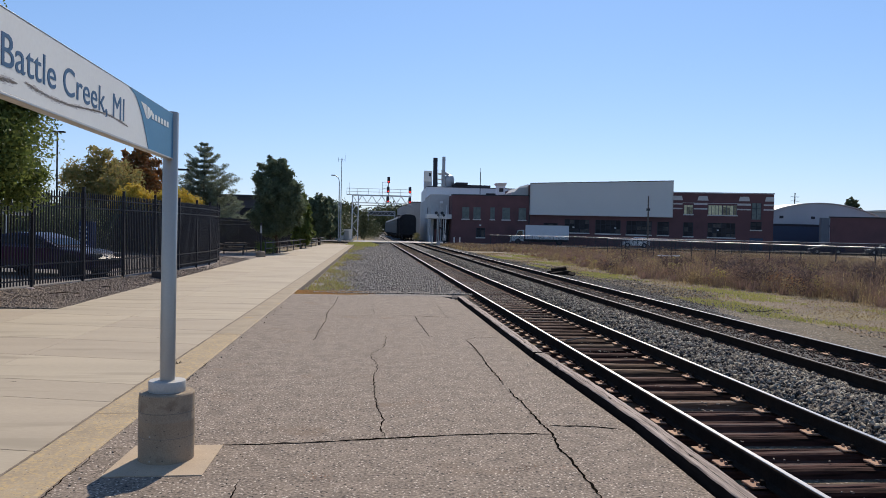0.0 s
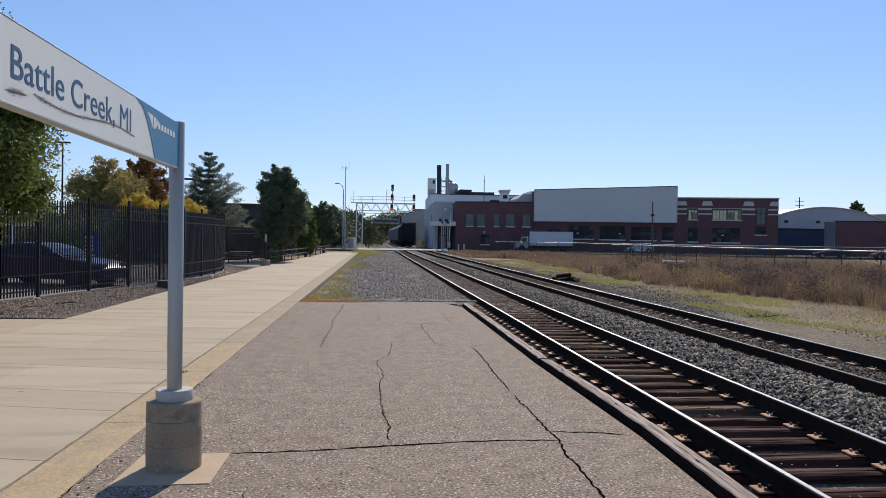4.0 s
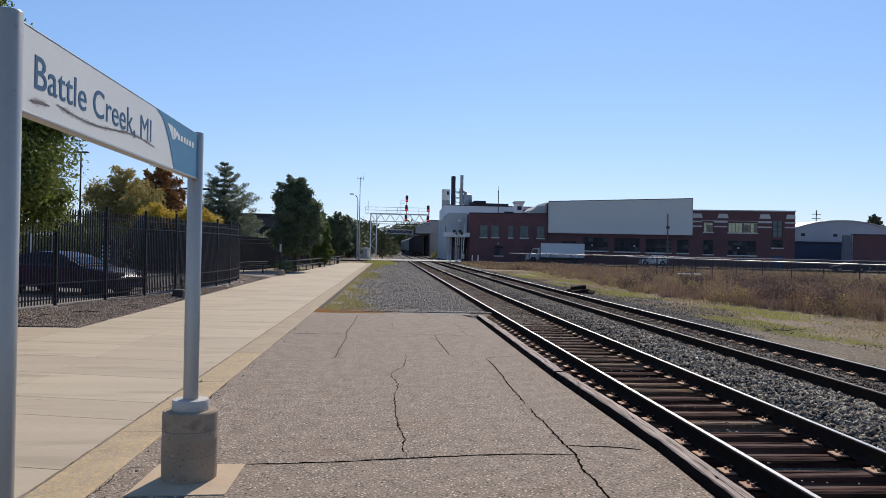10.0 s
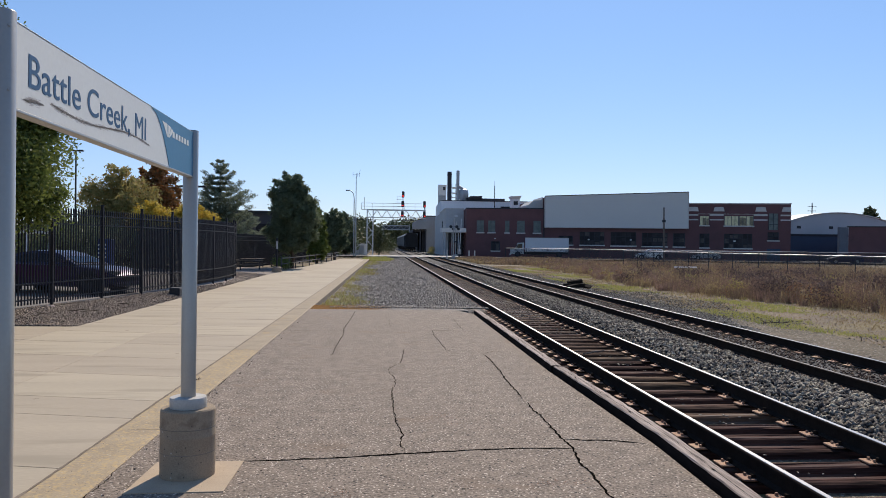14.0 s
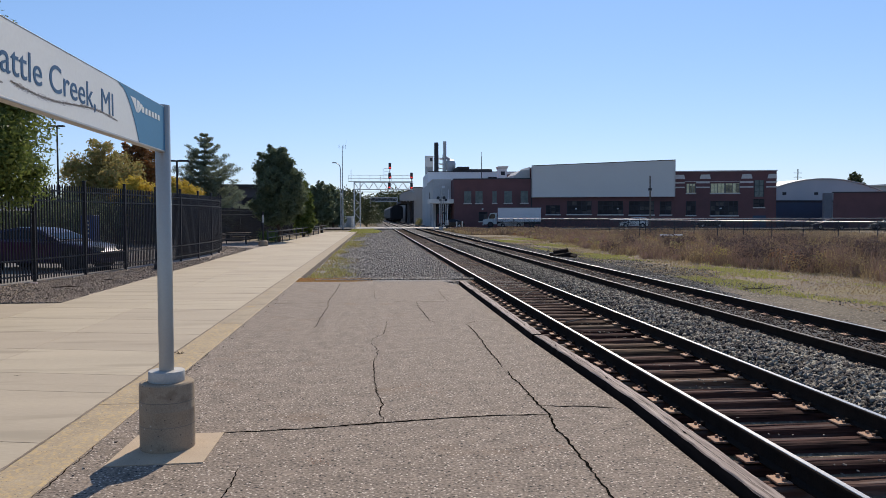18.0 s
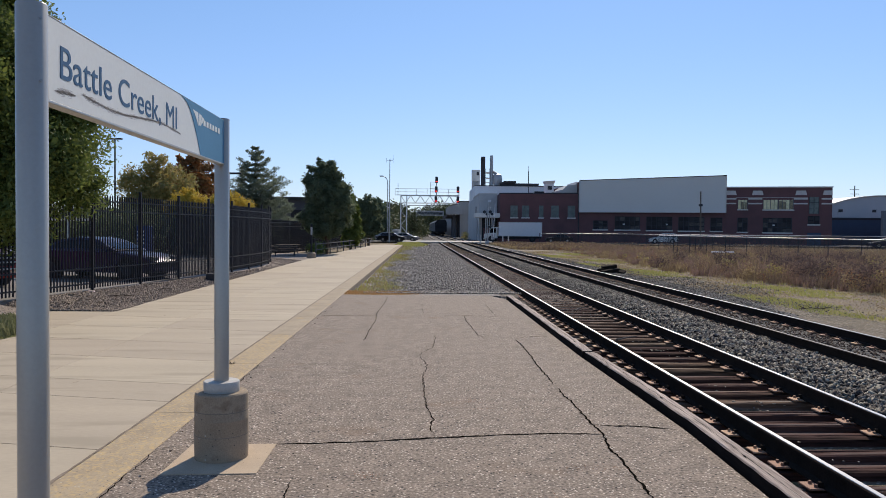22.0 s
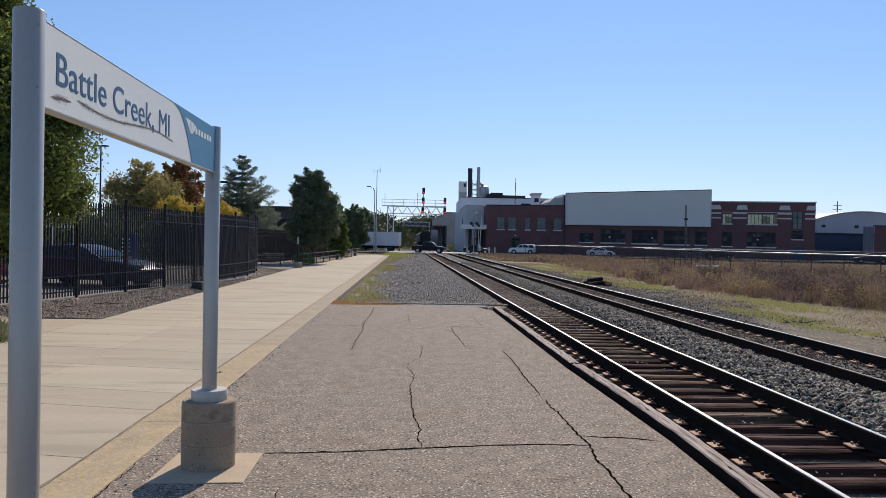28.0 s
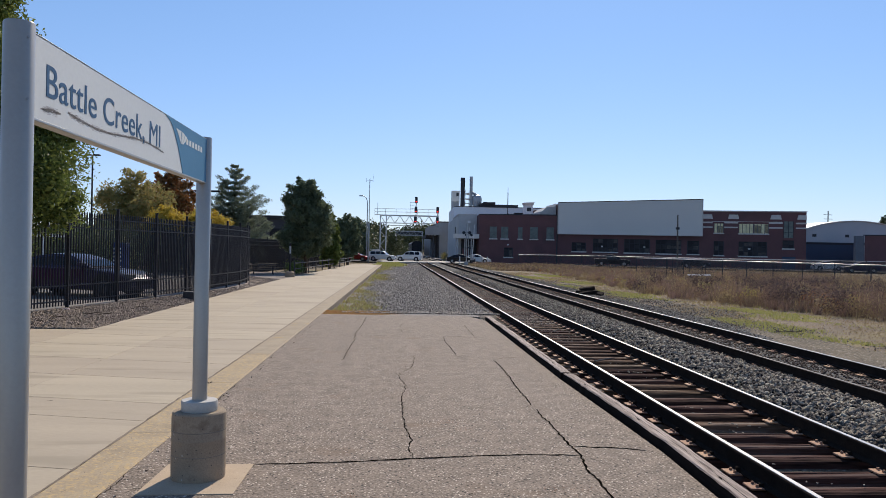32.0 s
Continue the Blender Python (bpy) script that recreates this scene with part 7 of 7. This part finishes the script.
for x, y in ((-2.62, 11.2),):
    tw = thing("dry_weed", "small dry weed growing from the walk's joint", "weed", (x, y, 0.0))
    for k in range(7):
        a, q = r.uniform(0, 6.3), r.uniform(0.04, 0.12)
        part("stem", Mesh().tube((0, 0, 0), (math.cos(a) * q, math.sin(a) * q, r.uniform(0.02, 0.08)), 0.005, 0.003, 4), M_BARK, tw)
pile = thing("tie_pile", "low heap of old ties and blackened splintered wood beside the track", "timber", (12.1, 15.25, -0.24))
for x, y, z, a, b in ((0.35, 0.1, 0.1, -3, 0), (0.75, 0.55, 0.1, 9, 0)):
    o = part("old_tie", rng.choice(tie_meshes), None, pile)
    o.matrix_basis = pose(x, y, z + 0.21, 0, b, a)
r = random.Random(14)
for k in range(9):
    x, z = -0.62 + 0.1 * k, 0.17 + 0.03 * (k % 3)
    part("splinter", Mesh().tube((x + 0.9, 0.0 + 0.05 * (k % 4), z), (x, -0.05 + 0.06 * (k % 3), z + r.uniform(0.06, 0.26)), 0.065, 0.012, 5), M_TAR_SHADE, pile, "blackened splintered wood")
part("chunk", Mesh().box(-1.55, -0.55, 0.0, -1.1, -0.42, 0.07, 0.02), M_TIE, pile, "broken end of a tie")
part("chunk", Mesh().box(-0.75, -0.62, 0.0, -0.55, -0.4, 0.12, 0.03), M_TIE, pile, "broken end of a tie")
board = solid("white_board", Mesh().box(21.6, 56.0, 0.45, 23.3, 56.15, 0.55, 0.02), M_WHITELAMP, "short white rail showing above the weeds", "rail")
solid("board_post", Mesh().box(21.8, 56.16, -0.24, 21.9, 56.24, 0.56), M_WOODP, "short post holding the white rail", "post")
litter = solid("litter", Mesh().box(-9.02, 21.5, 0.14, -8.8, 21.62, 0.22, 0.03), mat("faded_pink_wrapper", (0.62, 0.42, 0.38), (0.5, 0.45, 0.42), 0.6, fine=30, scale=9, bump=0.1), "crumpled pinkish wrapper by the fence", "litter")
for x, y, a, l in ((-7.9, 21.0, 20, 0.9), (-7.6, 23.5, -35, 0.7), (-8.3, 19.6, 70, 0.5)):
    s = thing("dead_twig", "dead twig lying on the pebbles", "branch", (x, y, np.interp(x, (-9, -7), (0.15, 0.02)) + 0.02), a)
    part("limb", Mesh().tube((-l / 2, 0, 0.01), (0, 0.06, 0.05), 0.014, 0.010, 5), M_BARK, s)
    part("limb", Mesh().tube((0, 0.06, 0.05), (l / 2, -0.05, 0.02), 0.010, 0.005, 5), M_BARK, s)
    part("limb", Mesh().tube((0, 0.06, 0.05), (l / 4, 0.25, 0.06), 0.008, 0.004, 5), M_BARK, s)
blades("path_grass", 9000, (-11, -7.1), (13.5, 16.6), 0.24, 0.007, leafmat("shaded_lawn_blades", (0.11, 0.13, 0.06), (0.26, 0.25, 0.13), 0.35, 0.9), "tufts of grass in the island beside the walk", lambda x, y: x < np.interp(y, (13.5, 14.4, 16.4), (-7.25, -7.15, -8.2)), 1.0, 0.0)

# overhead wires far down the line
for x in (-60, 40):
    solid("utility_pole", Mesh().tube((x, 302, -0.24), (x, 302, 12.2), 0.16, 0.11).box(x - 0.1, 299.4, 11.2, x + 0.1, 304.6, 11.4), M_BARK, "dark wooden utility pole with a crossarm", "pole", group="utility poles")
for z, y in ((11.45, 300), (11.45, 302), (11.45, 304)):
    solid("overhead_wire", Mesh().bar((-60, y, z), (40, y, z - 0.6), 0.06, 0.06), M_DARKM, "thin dark overhead wire across the line", "wire", group="overhead wires")


# ---- vehicles ----
def paint(name, c):
    return mat(name, c, tuple(v * 0.92 for v in c), 0.3, 0.25, fine=30, scale=2, bump=0, coat=0.6)


P_BLACK, P_SILVER, P_WHITE = paint("black_car_paint", (0.012, 0.012, 0.014)), paint("silver_car_paint", (0.42, 0.43, 0.44)), paint("white_car_paint", (0.72, 0.72, 0.70))
P_RED, P_NAVY, P_GREY = paint("dark_red_car_paint", (0.22, 0.015, 0.012)), mat("navy_car_paint", (0.014, 0.010, 0.055), (0.011, 0.008, 0.045), 0.35, fine=30, scale=2, bump=0, coat=0.4, spec=0.3), paint("grey_car_paint", (0.14, 0.145, 0.15))

BODIES = {
    "sedan": dict(L=2.38, W=0.91, low=[(-2.3, 0.28), (-2.38, 0.55), (-2.33, 0.86), (-2.2, 0.97), (-1.6, 1.0), (0.95, 0.95), (1.7, 0.86), (2.2, 0.74), (2.36, 0.6), (2.38, 0.36), (2.2, 0.24), (-2.1, 0.24)],
                  cab=[(-1.85, 0.98), (-1.1, 1.36), (-0.5, 1.45), (0.1, 1.44), (0.45, 1.36), (1.2, 0.95)], win=((-1.3, -0.35), (-0.27, 0.72)), ax=(-1.42, 1.42), r=0.33),
    "coupe": dict(L=2.42, W=0.94, low=[(-2.3, 0.3), (-2.4, 0.6), (-2.36, 0.92), (-2.2, 1.0), (-1.5, 1.03), (0.9, 0.97), (1.8, 0.88), (2.25, 0.76), (2.42, 0.62), (2.42, 0.34), (2.2, 0.22), (-2.1, 0.22)],
                  cab=[(-2.0, 1.0), (-1.2, 1.34), (-0.6, 1.42), (-0.1, 1.41), (0.3, 1.32), (1.05, 0.97)], win=((-1.35, -0.5), (-0.42, 0.6)), ax=(-1.45, 1.5), r=0.36),
    "suv": dict(L=2.4, W=0.95, low=[(-2.35, 0.35), (-2.4, 0.7), (-2.38, 1.08), (-2.3, 1.14), (0.95, 1.1), (1.75, 1.04), (2.25, 0.92), (2.4, 0.72), (2.4, 0.42), (2.2, 0.3), (-2.2, 0.3)],
                cab=[(-2.34, 1.12), (-2.1, 1.66), (-1.7, 1.74), (0.0, 1.74), (0.35, 1.66), (1.1, 1.1)], win=((-1.95, -1.1), (-1.02, -0.15), (-0.07, 0.7)), ax=(-1.4, 1.45), r=0.37),
    "pickup": dict(L=2.85, W=1.0, low=[(-2.8, 0.45), (-2.85, 0.8), (-2.83, 1.2), (-0.85, 1.2), (1.2, 1.16), (2.2, 1.12), (2.7, 1.0), (2.85, 0.8), (2.85, 0.5), (2.6, 0.38), (-2.6, 0.38)],
                   cab=[(-0.95, 1.18), (-0.85, 1.78), (-0.5, 1.86), (0.4, 1.86), (0.7, 1.78), (1.4, 1.16)], win=((-0.75, 0.0), (0.08, 0.95)), ax=(-1.75, 1.85), r=0.41),
}


def car(kind, material, label, at=(0, 0, 0), turn=0, category="car", group="passing cars", size=0.92):
    """A road vehicle in parts; local x is forward, z = 0 at the tyres' foot."""
    d = BODIES[kind]
    W, L = d["W"], d["L"]
    ob = thing("pickup_truck" if kind == "pickup" else "car", label, category, at, turn, group)
    ob.scale = (size, size, size)
    mx, mz = 0.0, 0.62

    def ring(prof, y, kx, kz):
        return [(mx + (x - mx) * kx, y, mz + (z - mz) * kz) for x, z in prof]

    low = d["low"]
    body = Mesh().loft([ring(low, -W, 0.965, 0.86), ring(low, -W + 0.05, 0.99, 0.96), ring(low, -W * 0.6, 1.0, 1.0), ring(low, W * 0.6, 1.0, 1.0), ring(low, W - 0.05, 0.99, 0.96), ring(low, W, 0.965, 0.86)], True)
    b = part("body", body, material, ob)
    cab = d["cab"]
    z0, z1 = cab[0][1], max(z for _, z in cab)
    tuck = lambda z: (W - 0.05) - 0.24 * (z - z0) / (z1 - z0)
    roof = Mesh().loft([[(x, s * (tuck(z) - q), z + (0.015 if q else 0)) for x, z in cab] for s, q in ((-1, 0.0), (-1, 0.12), (1, 0.12), (1, 0.0))], True)
    part("cabin", roof, material, ob)
    for s in (-1, 1):
        for a, e in d["win"]:
            za = z0 + 0.05
            ztop = lambda x: np.interp(x, [p[0] for p in cab], [p[1] for p in cab]) - 0.07
            pts = [(a, za), (e, za), (e, max(za + 0.03, ztop(e))), ((a + e) / 2, ztop((a + e) / 2)), (a, max(za + 0.03, ztop(a)))]
            m = Mesh().loft([[(x, s * (tuck(z) + q), z) for x, z in pts] for q in (-0.01, 0.012)])
            part("side_window", m, M_CGLASS, ob)
    (xa, za), (xb, zb) = cab[-1], cab[-2]
    sc = Mesh().loft([[(xa - 0.08 + q, -W + 0.2, za + 0.05 + q), (xa - 0.08 + q, W - 0.2, za + 0.05 + q), (xb + q, W - 0.34, zb - 0.02 + q), (xb + q, -W + 0.34, zb - 0.02 + q)] for q in (-0.02, 0.018)])
    part("windscreen", sc, M_CGLASS, ob)
    (xa, za), (xb, zb) = cab[0], cab[1]
    sc = Mesh().loft([[(xa + 0.08 - q, -W + 0.2, za + 0.05 + q), (xa + 0.08 - q, W - 0.2, za + 0.05 + q), (xb - q, W - 0.34, zb - 0.02 + q), (xb - q, -W + 0.34, zb - 0.02 + q)] for q in (-0.02, 0.018)])
    part("rear_window", sc, M_CGLASS, ob)
    if kind == "pickup":
        part("grille", Mesh().box(L - 0.06, -0.62, 0.62, L + 0.02, 0.62, 1.02, 0.02), M_BLACK, ob)
        for z in (0.5, 0.7, 0.83, 0.96):
            part("grille_bar", Mesh().box(L - 0.02, -0.7, z, L + 0.05, 0.7, z + 0.045, 0.01), M_RIM, ob, "chrome bar")
    for x in d["ax"]:
        for s in (-1, 1):
            r_ = d["r"]
            part("wheel_arch", Mesh().tube((x, s * (W - 0.2), r_ + 0.02), (x, s * (W + 0.004), r_ + 0.02), r_ + 0.06, n=20), M_BLACK, ob)
            w = part("wheel", Mesh().tube((x, s * (W - 0.2), r_), (x, s * (W + 0.015), r_), r_, n=22), M_RUBBER, ob, "black tyre")
            part("rim", Mesh().tube((x, s * (W + 0.0), r_), (x, s * (W + 0.022), r_), r_ * 0.66, r_ * 0.6, n=12), M_DARKM if kind == "coupe" else M_RIM, w, "alloy rim")
    hz = max(z for x, z in low if x > L - 0.25) - 0.02
    for s in (-1, 1):
        part("headlight", Mesh().box(L - 0.32, min(s * (W - 0.5), s * (W - 0.08)), hz - 0.1, L - 0.03, max(s * (W - 0.5), s * (W - 0.08)), hz + 0.05, 0.03), M_LAMPW, b, "clear headlight")
        part("tail_light", Mesh().box(-L - 0.0, min(s * (W - 0.4), s * (W - 0.06)), 0.72, -L + 0.15, max(s * (W - 0.4), s * (W - 0.06)), 0.88, 0.03), M_LAMPR, b, "red tail light")
        part("mirror", Mesh().box(0.62, min(s * (W - 0.04), s * (W + 0.17)), z0 + 0.02, 0.78, max(s * (W - 0.04), s * (W + 0.17)), z0 + 0.16, 0.03), material, ob)
    part("grille", Mesh().box(L - 0.06, -0.45, 0.42, L + 0.012, 0.45, 0.6, 0.02), M_BLACK, b)
    part("bumper", Mesh().box(L - 0.12, -W + 0.1, 0.26, L + 0.03, W - 0.1, 0.4, 0.04), material, b)
    if kind == "pickup":
        part("load_bed", Mesh().box(-2.7, -0.8, 1.1, -1.05, 0.8, 1.21), M_BLACK, ob, "dark open load bed")
    return ob


FACE_R, FACE_L = math.degrees(math.atan(-0.2)), 180 + math.degrees(math.atan(-0.2))


def lane(x, off, right):
    return pose(x, road_y(x) + off, 0.02, 0, 0, FACE_R if right else FACE_L)


# kind, paint, label, lane offset, heads right, metres along the street at 0 s, metres a second
TRAFFIC = [
    ("sedan", P_BLACK, "black sedan driving over the level crossing", 5.0, False, 149.5, -7.55),
    ("sedan", P_SILVER, "silver sedan driving over the level crossing", 5.0, False, 151.7, -7.14),
    ("sedan", P_BLACK, "black sedan driving over the level crossing", -5.0, True, -188.1, 8.38),
    ("sedan", P_GREY, "dark grey sedan driving over the level crossing", -2.0, True, -170.0, 7.65),
    ("sedan", P_WHITE, "white sedan driving along the street", -2.0, True, -204.4, 8.39),
    ("sedan", P_BLACK, "black sedan beside the box truck", 1.6, False, 189.2, -7.56),
    ("sedan", P_BLACK, "black sedan driving along the street", -2.0, True, -223.4, 8.4),
    ("pickup", P_BLACK, "black crew-cab pickup driving over the crossing", -5.0, True, -195.0, 7.11),
    ("sedan", P_WHITE, "white sedan driving over the level crossing", -2.0, True, -191.6, 6.39),
    ("sedan", P_BLACK, "black sedan driving over the level crossing", -5.0, True, -203.6, 6.68),
    ("suv", P_WHITE, "white estate car nearing the level crossing", -2.0, True, -197.9, 6.12),
    ("sedan", P_RED, "dark red car nearing the level crossing", -5.0, True, -204.6, 6.2),
]
moving = [(car(k, p, lab), off, right, x0, v) for k, p, lab, off, right, x0, v in TRAFFIC]
suv = car("suv", P_WHITE, "white sport utility vehicle driving over the crossing")

truck = thing("box_truck", "white box truck with a long plain cargo box", "truck")
part("cargo_box", Mesh().box(-3.5, -1.25, 0.95, 3.5, 1.25, 3.2, 0.03), M_TRUCK, truck, "plain white cargo box")
part("box_trim", Mesh().box(-3.54, -1.27, 0.9, 3.54, 1.27, 0.97), M_GALV, truck)
part("roof_trim", Mesh().box(-3.53, -1.265, 3.16, 3.53, 1.265, 3.23), M_GALV, truck)
cabm = Mesh().loft([[(x, y, z) for x, z in ((3.7, 0.55), (5.9, 0.5), (5.95, 1.25), (5.1, 1.45), (4.75, 2.35), (3.7, 2.4))] for y in (-1.1, -0.95, 0.95, 1.1)], True)
c_ = part("cab", cabm, mat("dusty_white_cab", (0.5, 0.52, 0.51), (0.42, 0.44, 0.43), 0.45, bump=0), truck, "dusty white cab")
for s in (-1, 1):
    part("side_window", Mesh().loft([[(x, s * y, z) for x, z in ((3.95, 1.45), (4.95, 1.45), (4.66, 2.2), (3.95, 2.2))] for y in (1.09, 1.115)]), M_CGLASS, c_)
    part("headlight", Mesh().box(5.85, min(s * 0.6, s * 0.95), 0.85, 5.98, max(s * 0.6, s * 0.95), 1.05, 0.02), M_LAMPW, c_)
    part("mirror", Mesh().box(4.8, min(s * 1.15, s * 1.4), 1.5, 4.92, max(s * 1.15, s * 1.4), 2.0, 0.03), M_BLACK, c_)
part("windscreen", Mesh().loft([[(5.1 + q, -0.95, 1.47), (5.1 + q, 0.95, 1.47), (4.79 + q, 0.9, 2.28), (4.79 + q, -0.9, 2.28)] for q in (0.0, 0.03)]), M_CGLASS, c_)
part("bumper", Mesh().box(5.85, -1.1, 0.35, 6.05, 1.1, 0.6, 0.04), M_GALV, truck)
part("chassis", Mesh().box(-3.4, -0.45, 0.55, 5.6, 0.45, 0.88), M_BLACK, truck)
for x in (-2.0, 4.7):
    for s in (-1, 1):
        w = part("wheel", Mesh().tube((x, s * 0.75, 0.48), (x, s * 1.12, 0.48), 0.48, n=22), M_RUBBER, truck, "black truck tyre")
        part("rim", Mesh().tube((x, s * 1.1, 0.48), (x, s * 1.13, 0.48), 0.28, n=14), M_DARKM, w)
part("fuel_tank", Mesh().box(0.8, -1.15, 0.4, 2.6, -0.6, 0.95, 0.08), M_DARKM, truck)
part("side_guard", Mesh().box(-1.2, -1.18, 0.5, 0.6, -1.12, 0.9), M_BLACK, truck)

# parked cars
car("coupe", P_NAVY, "dark navy coupe parked behind the iron fence", (-10.9, 27.6, 0.19), -14, group="parked cars", size=1.0)
car("pickup", P_RED, "red pickup truck with a chrome grille parked behind the iron fence", (-14.7, 23.9, 0.19), -24, group="parked cars", size=1.0)
car("sedan", P_NAVY, "dark blue car parked by the low brick building", (66.0, 106.5, -0.1), 165, group="parked cars", size=1.0)
car("sedan", P_GREY, "grey car parked by the low brick building", (73.5, 104.5, -0.1), 160, group="parked cars", size=1.0)
car("suv", P_SILVER, "grey car parked at the back of the car park", (-27.0, 44, 0.19), 10, group="parked cars", size=1.0)

# ---- freight train ----
def hopper(label, body_mat):
    h = thing("hopper_car", label, "railway wagon", group="freight train")
    prof = [(-1.55, 1.15), (-1.6, 1.6), (-1.6, 4.2), (-1.3, 4.75), (-0.5, 4.95), (0.5, 4.95), (1.3, 4.75), (1.6, 4.2), (1.6, 1.6), (1.55, 1.15)]
    part("body", Mesh().loft([[(x, y, z) for x, z in prof] for y in (0.9, 14.6)]), body_mat, h)
    for k in range(9):
        y = 1.6 + k * 1.55
        for s in (-1, 1):
            part("rib", Mesh().box(min(s * 1.6, s * 1.68), y, 1.2, max(s * 1.6, s * 1.68), y + 0.12, 4.2), body_mat, h)
    for y in (0.2, 14.9):
        part("end_platform", Mesh().box(-1.5, y - 0.2, 1.0, 1.5, y + 0.9 if y < 1 else y + 0.2, 1.15), M_TRAIN, h)
    part("roof_walk", Mesh().box(-0.35, 0.8, 5.0, 0.35, 14.7, 5.06), M_GALV, h)
    for s in (-1.2, -0.75):
        part("ladder_rail", Mesh().bar((s, 0.82, 1.1), (s, 0.82, 4.6), 0.05, 0.05), M_TRAIN, h)
    for k in range(8):
        part("rung", Mesh().bar((-1.2, 0.8, 1.3 + 0.42 * k), (-0.75, 0.8, 1.3 + 0.42 * k), 0.04, 0.04), M_TRAIN, h)
    for k in range(3):
        y = 3.6 + k * 4.2
        part("chute", Mesh().loft([[(-1.4, y - 1.6, 1.2), (1.4, y - 1.6, 1.2), (1.4, y + 1.6, 1.2), (-1.4, y + 1.6, 1.2)], [(-0.5, y - 0.4, 0.4), (0.5, y - 0.4, 0.4), (0.5, y + 0.4, 0.4), (-0.5, y + 0.4, 0.4)]]), M_TRAIN, h)
    for y in (2.2, 13.3):
        t = part("bogie", Mesh().box(-1.15, y - 1.3, 0.45, 1.15, y + 1.3, 0.8, 0.05), M_TRAIN, h)
        for dy in (-0.85, 0.85):
            for s in (-0.76, 0.76):
                part("wheel", Mesh().tube((s - 0.06, y + dy, 0.43), (s + 0.06, y + dy, 0.43), 0.43, n=18), M_RAIL, t)
    part("coupler", Mesh().box(-0.15, -0.45, 0.75, 0.15, 0.2, 1.0, 0.04), M_TRAIN, h)
    return h


dark = hopper("dark covered hopper wagon at the tail of the train", M_TRAIN)
grey = hopper("dusty grey covered hopper wagon of the freight train", M_TRAING)
wagons = [dark] + [grey] + [copy_thing(grey, pose(0, 0, 0)) for _ in range(6)]


def motions():
    """All that moves: the freight train drawing away, the traffic over the crossing."""
    for i, w in enumerate(wagons):
        walk(w, [(t, pose(7.835, 151 + 4.1 * t + i * 15.9, 0.06)) for t in (0, 0.5, 2, 5, 9, 13, 17, 21, 25, 29, 31.5, 32)])
    for ob, off, right, x0, v in moving:
        walk(ob, [(t, lane(x0 + v * t, off, right)) for t in (0, 1, 5, 10, 15, 18, 20, 22, 24, 26, 28, 30, 31.5, 32)])
    walk(suv, [(t, lane(x, 2.0, False)) for t, x in ((0, 42.4), (10, 42.2), (19, 41.5), (21, 40.0), (23, 37.0), (25, 31.0), (28.2, 18.6), (29.1, 15.2), (30.0, 10.9), (30.8, 7.6), (31.6, 4.0), (32, 2.3))])
    walk(truck, [(t, lane(x, 4.7, False)) for t, x in ((0, 29.3), (9, 29.0), (11, 28.5), (13, 27.6), (16, 25.5), (17, 25.1), (18, 24.5), (19, 23.5), (20, 21.8), (21, 19.8), (22, 17.2), (23, 14.1), (24, 10.6),
                                                       (25, 7.1), (26.5, 1.8), (28, -3.9), (30, -12.2), (32, -21))])


motions()
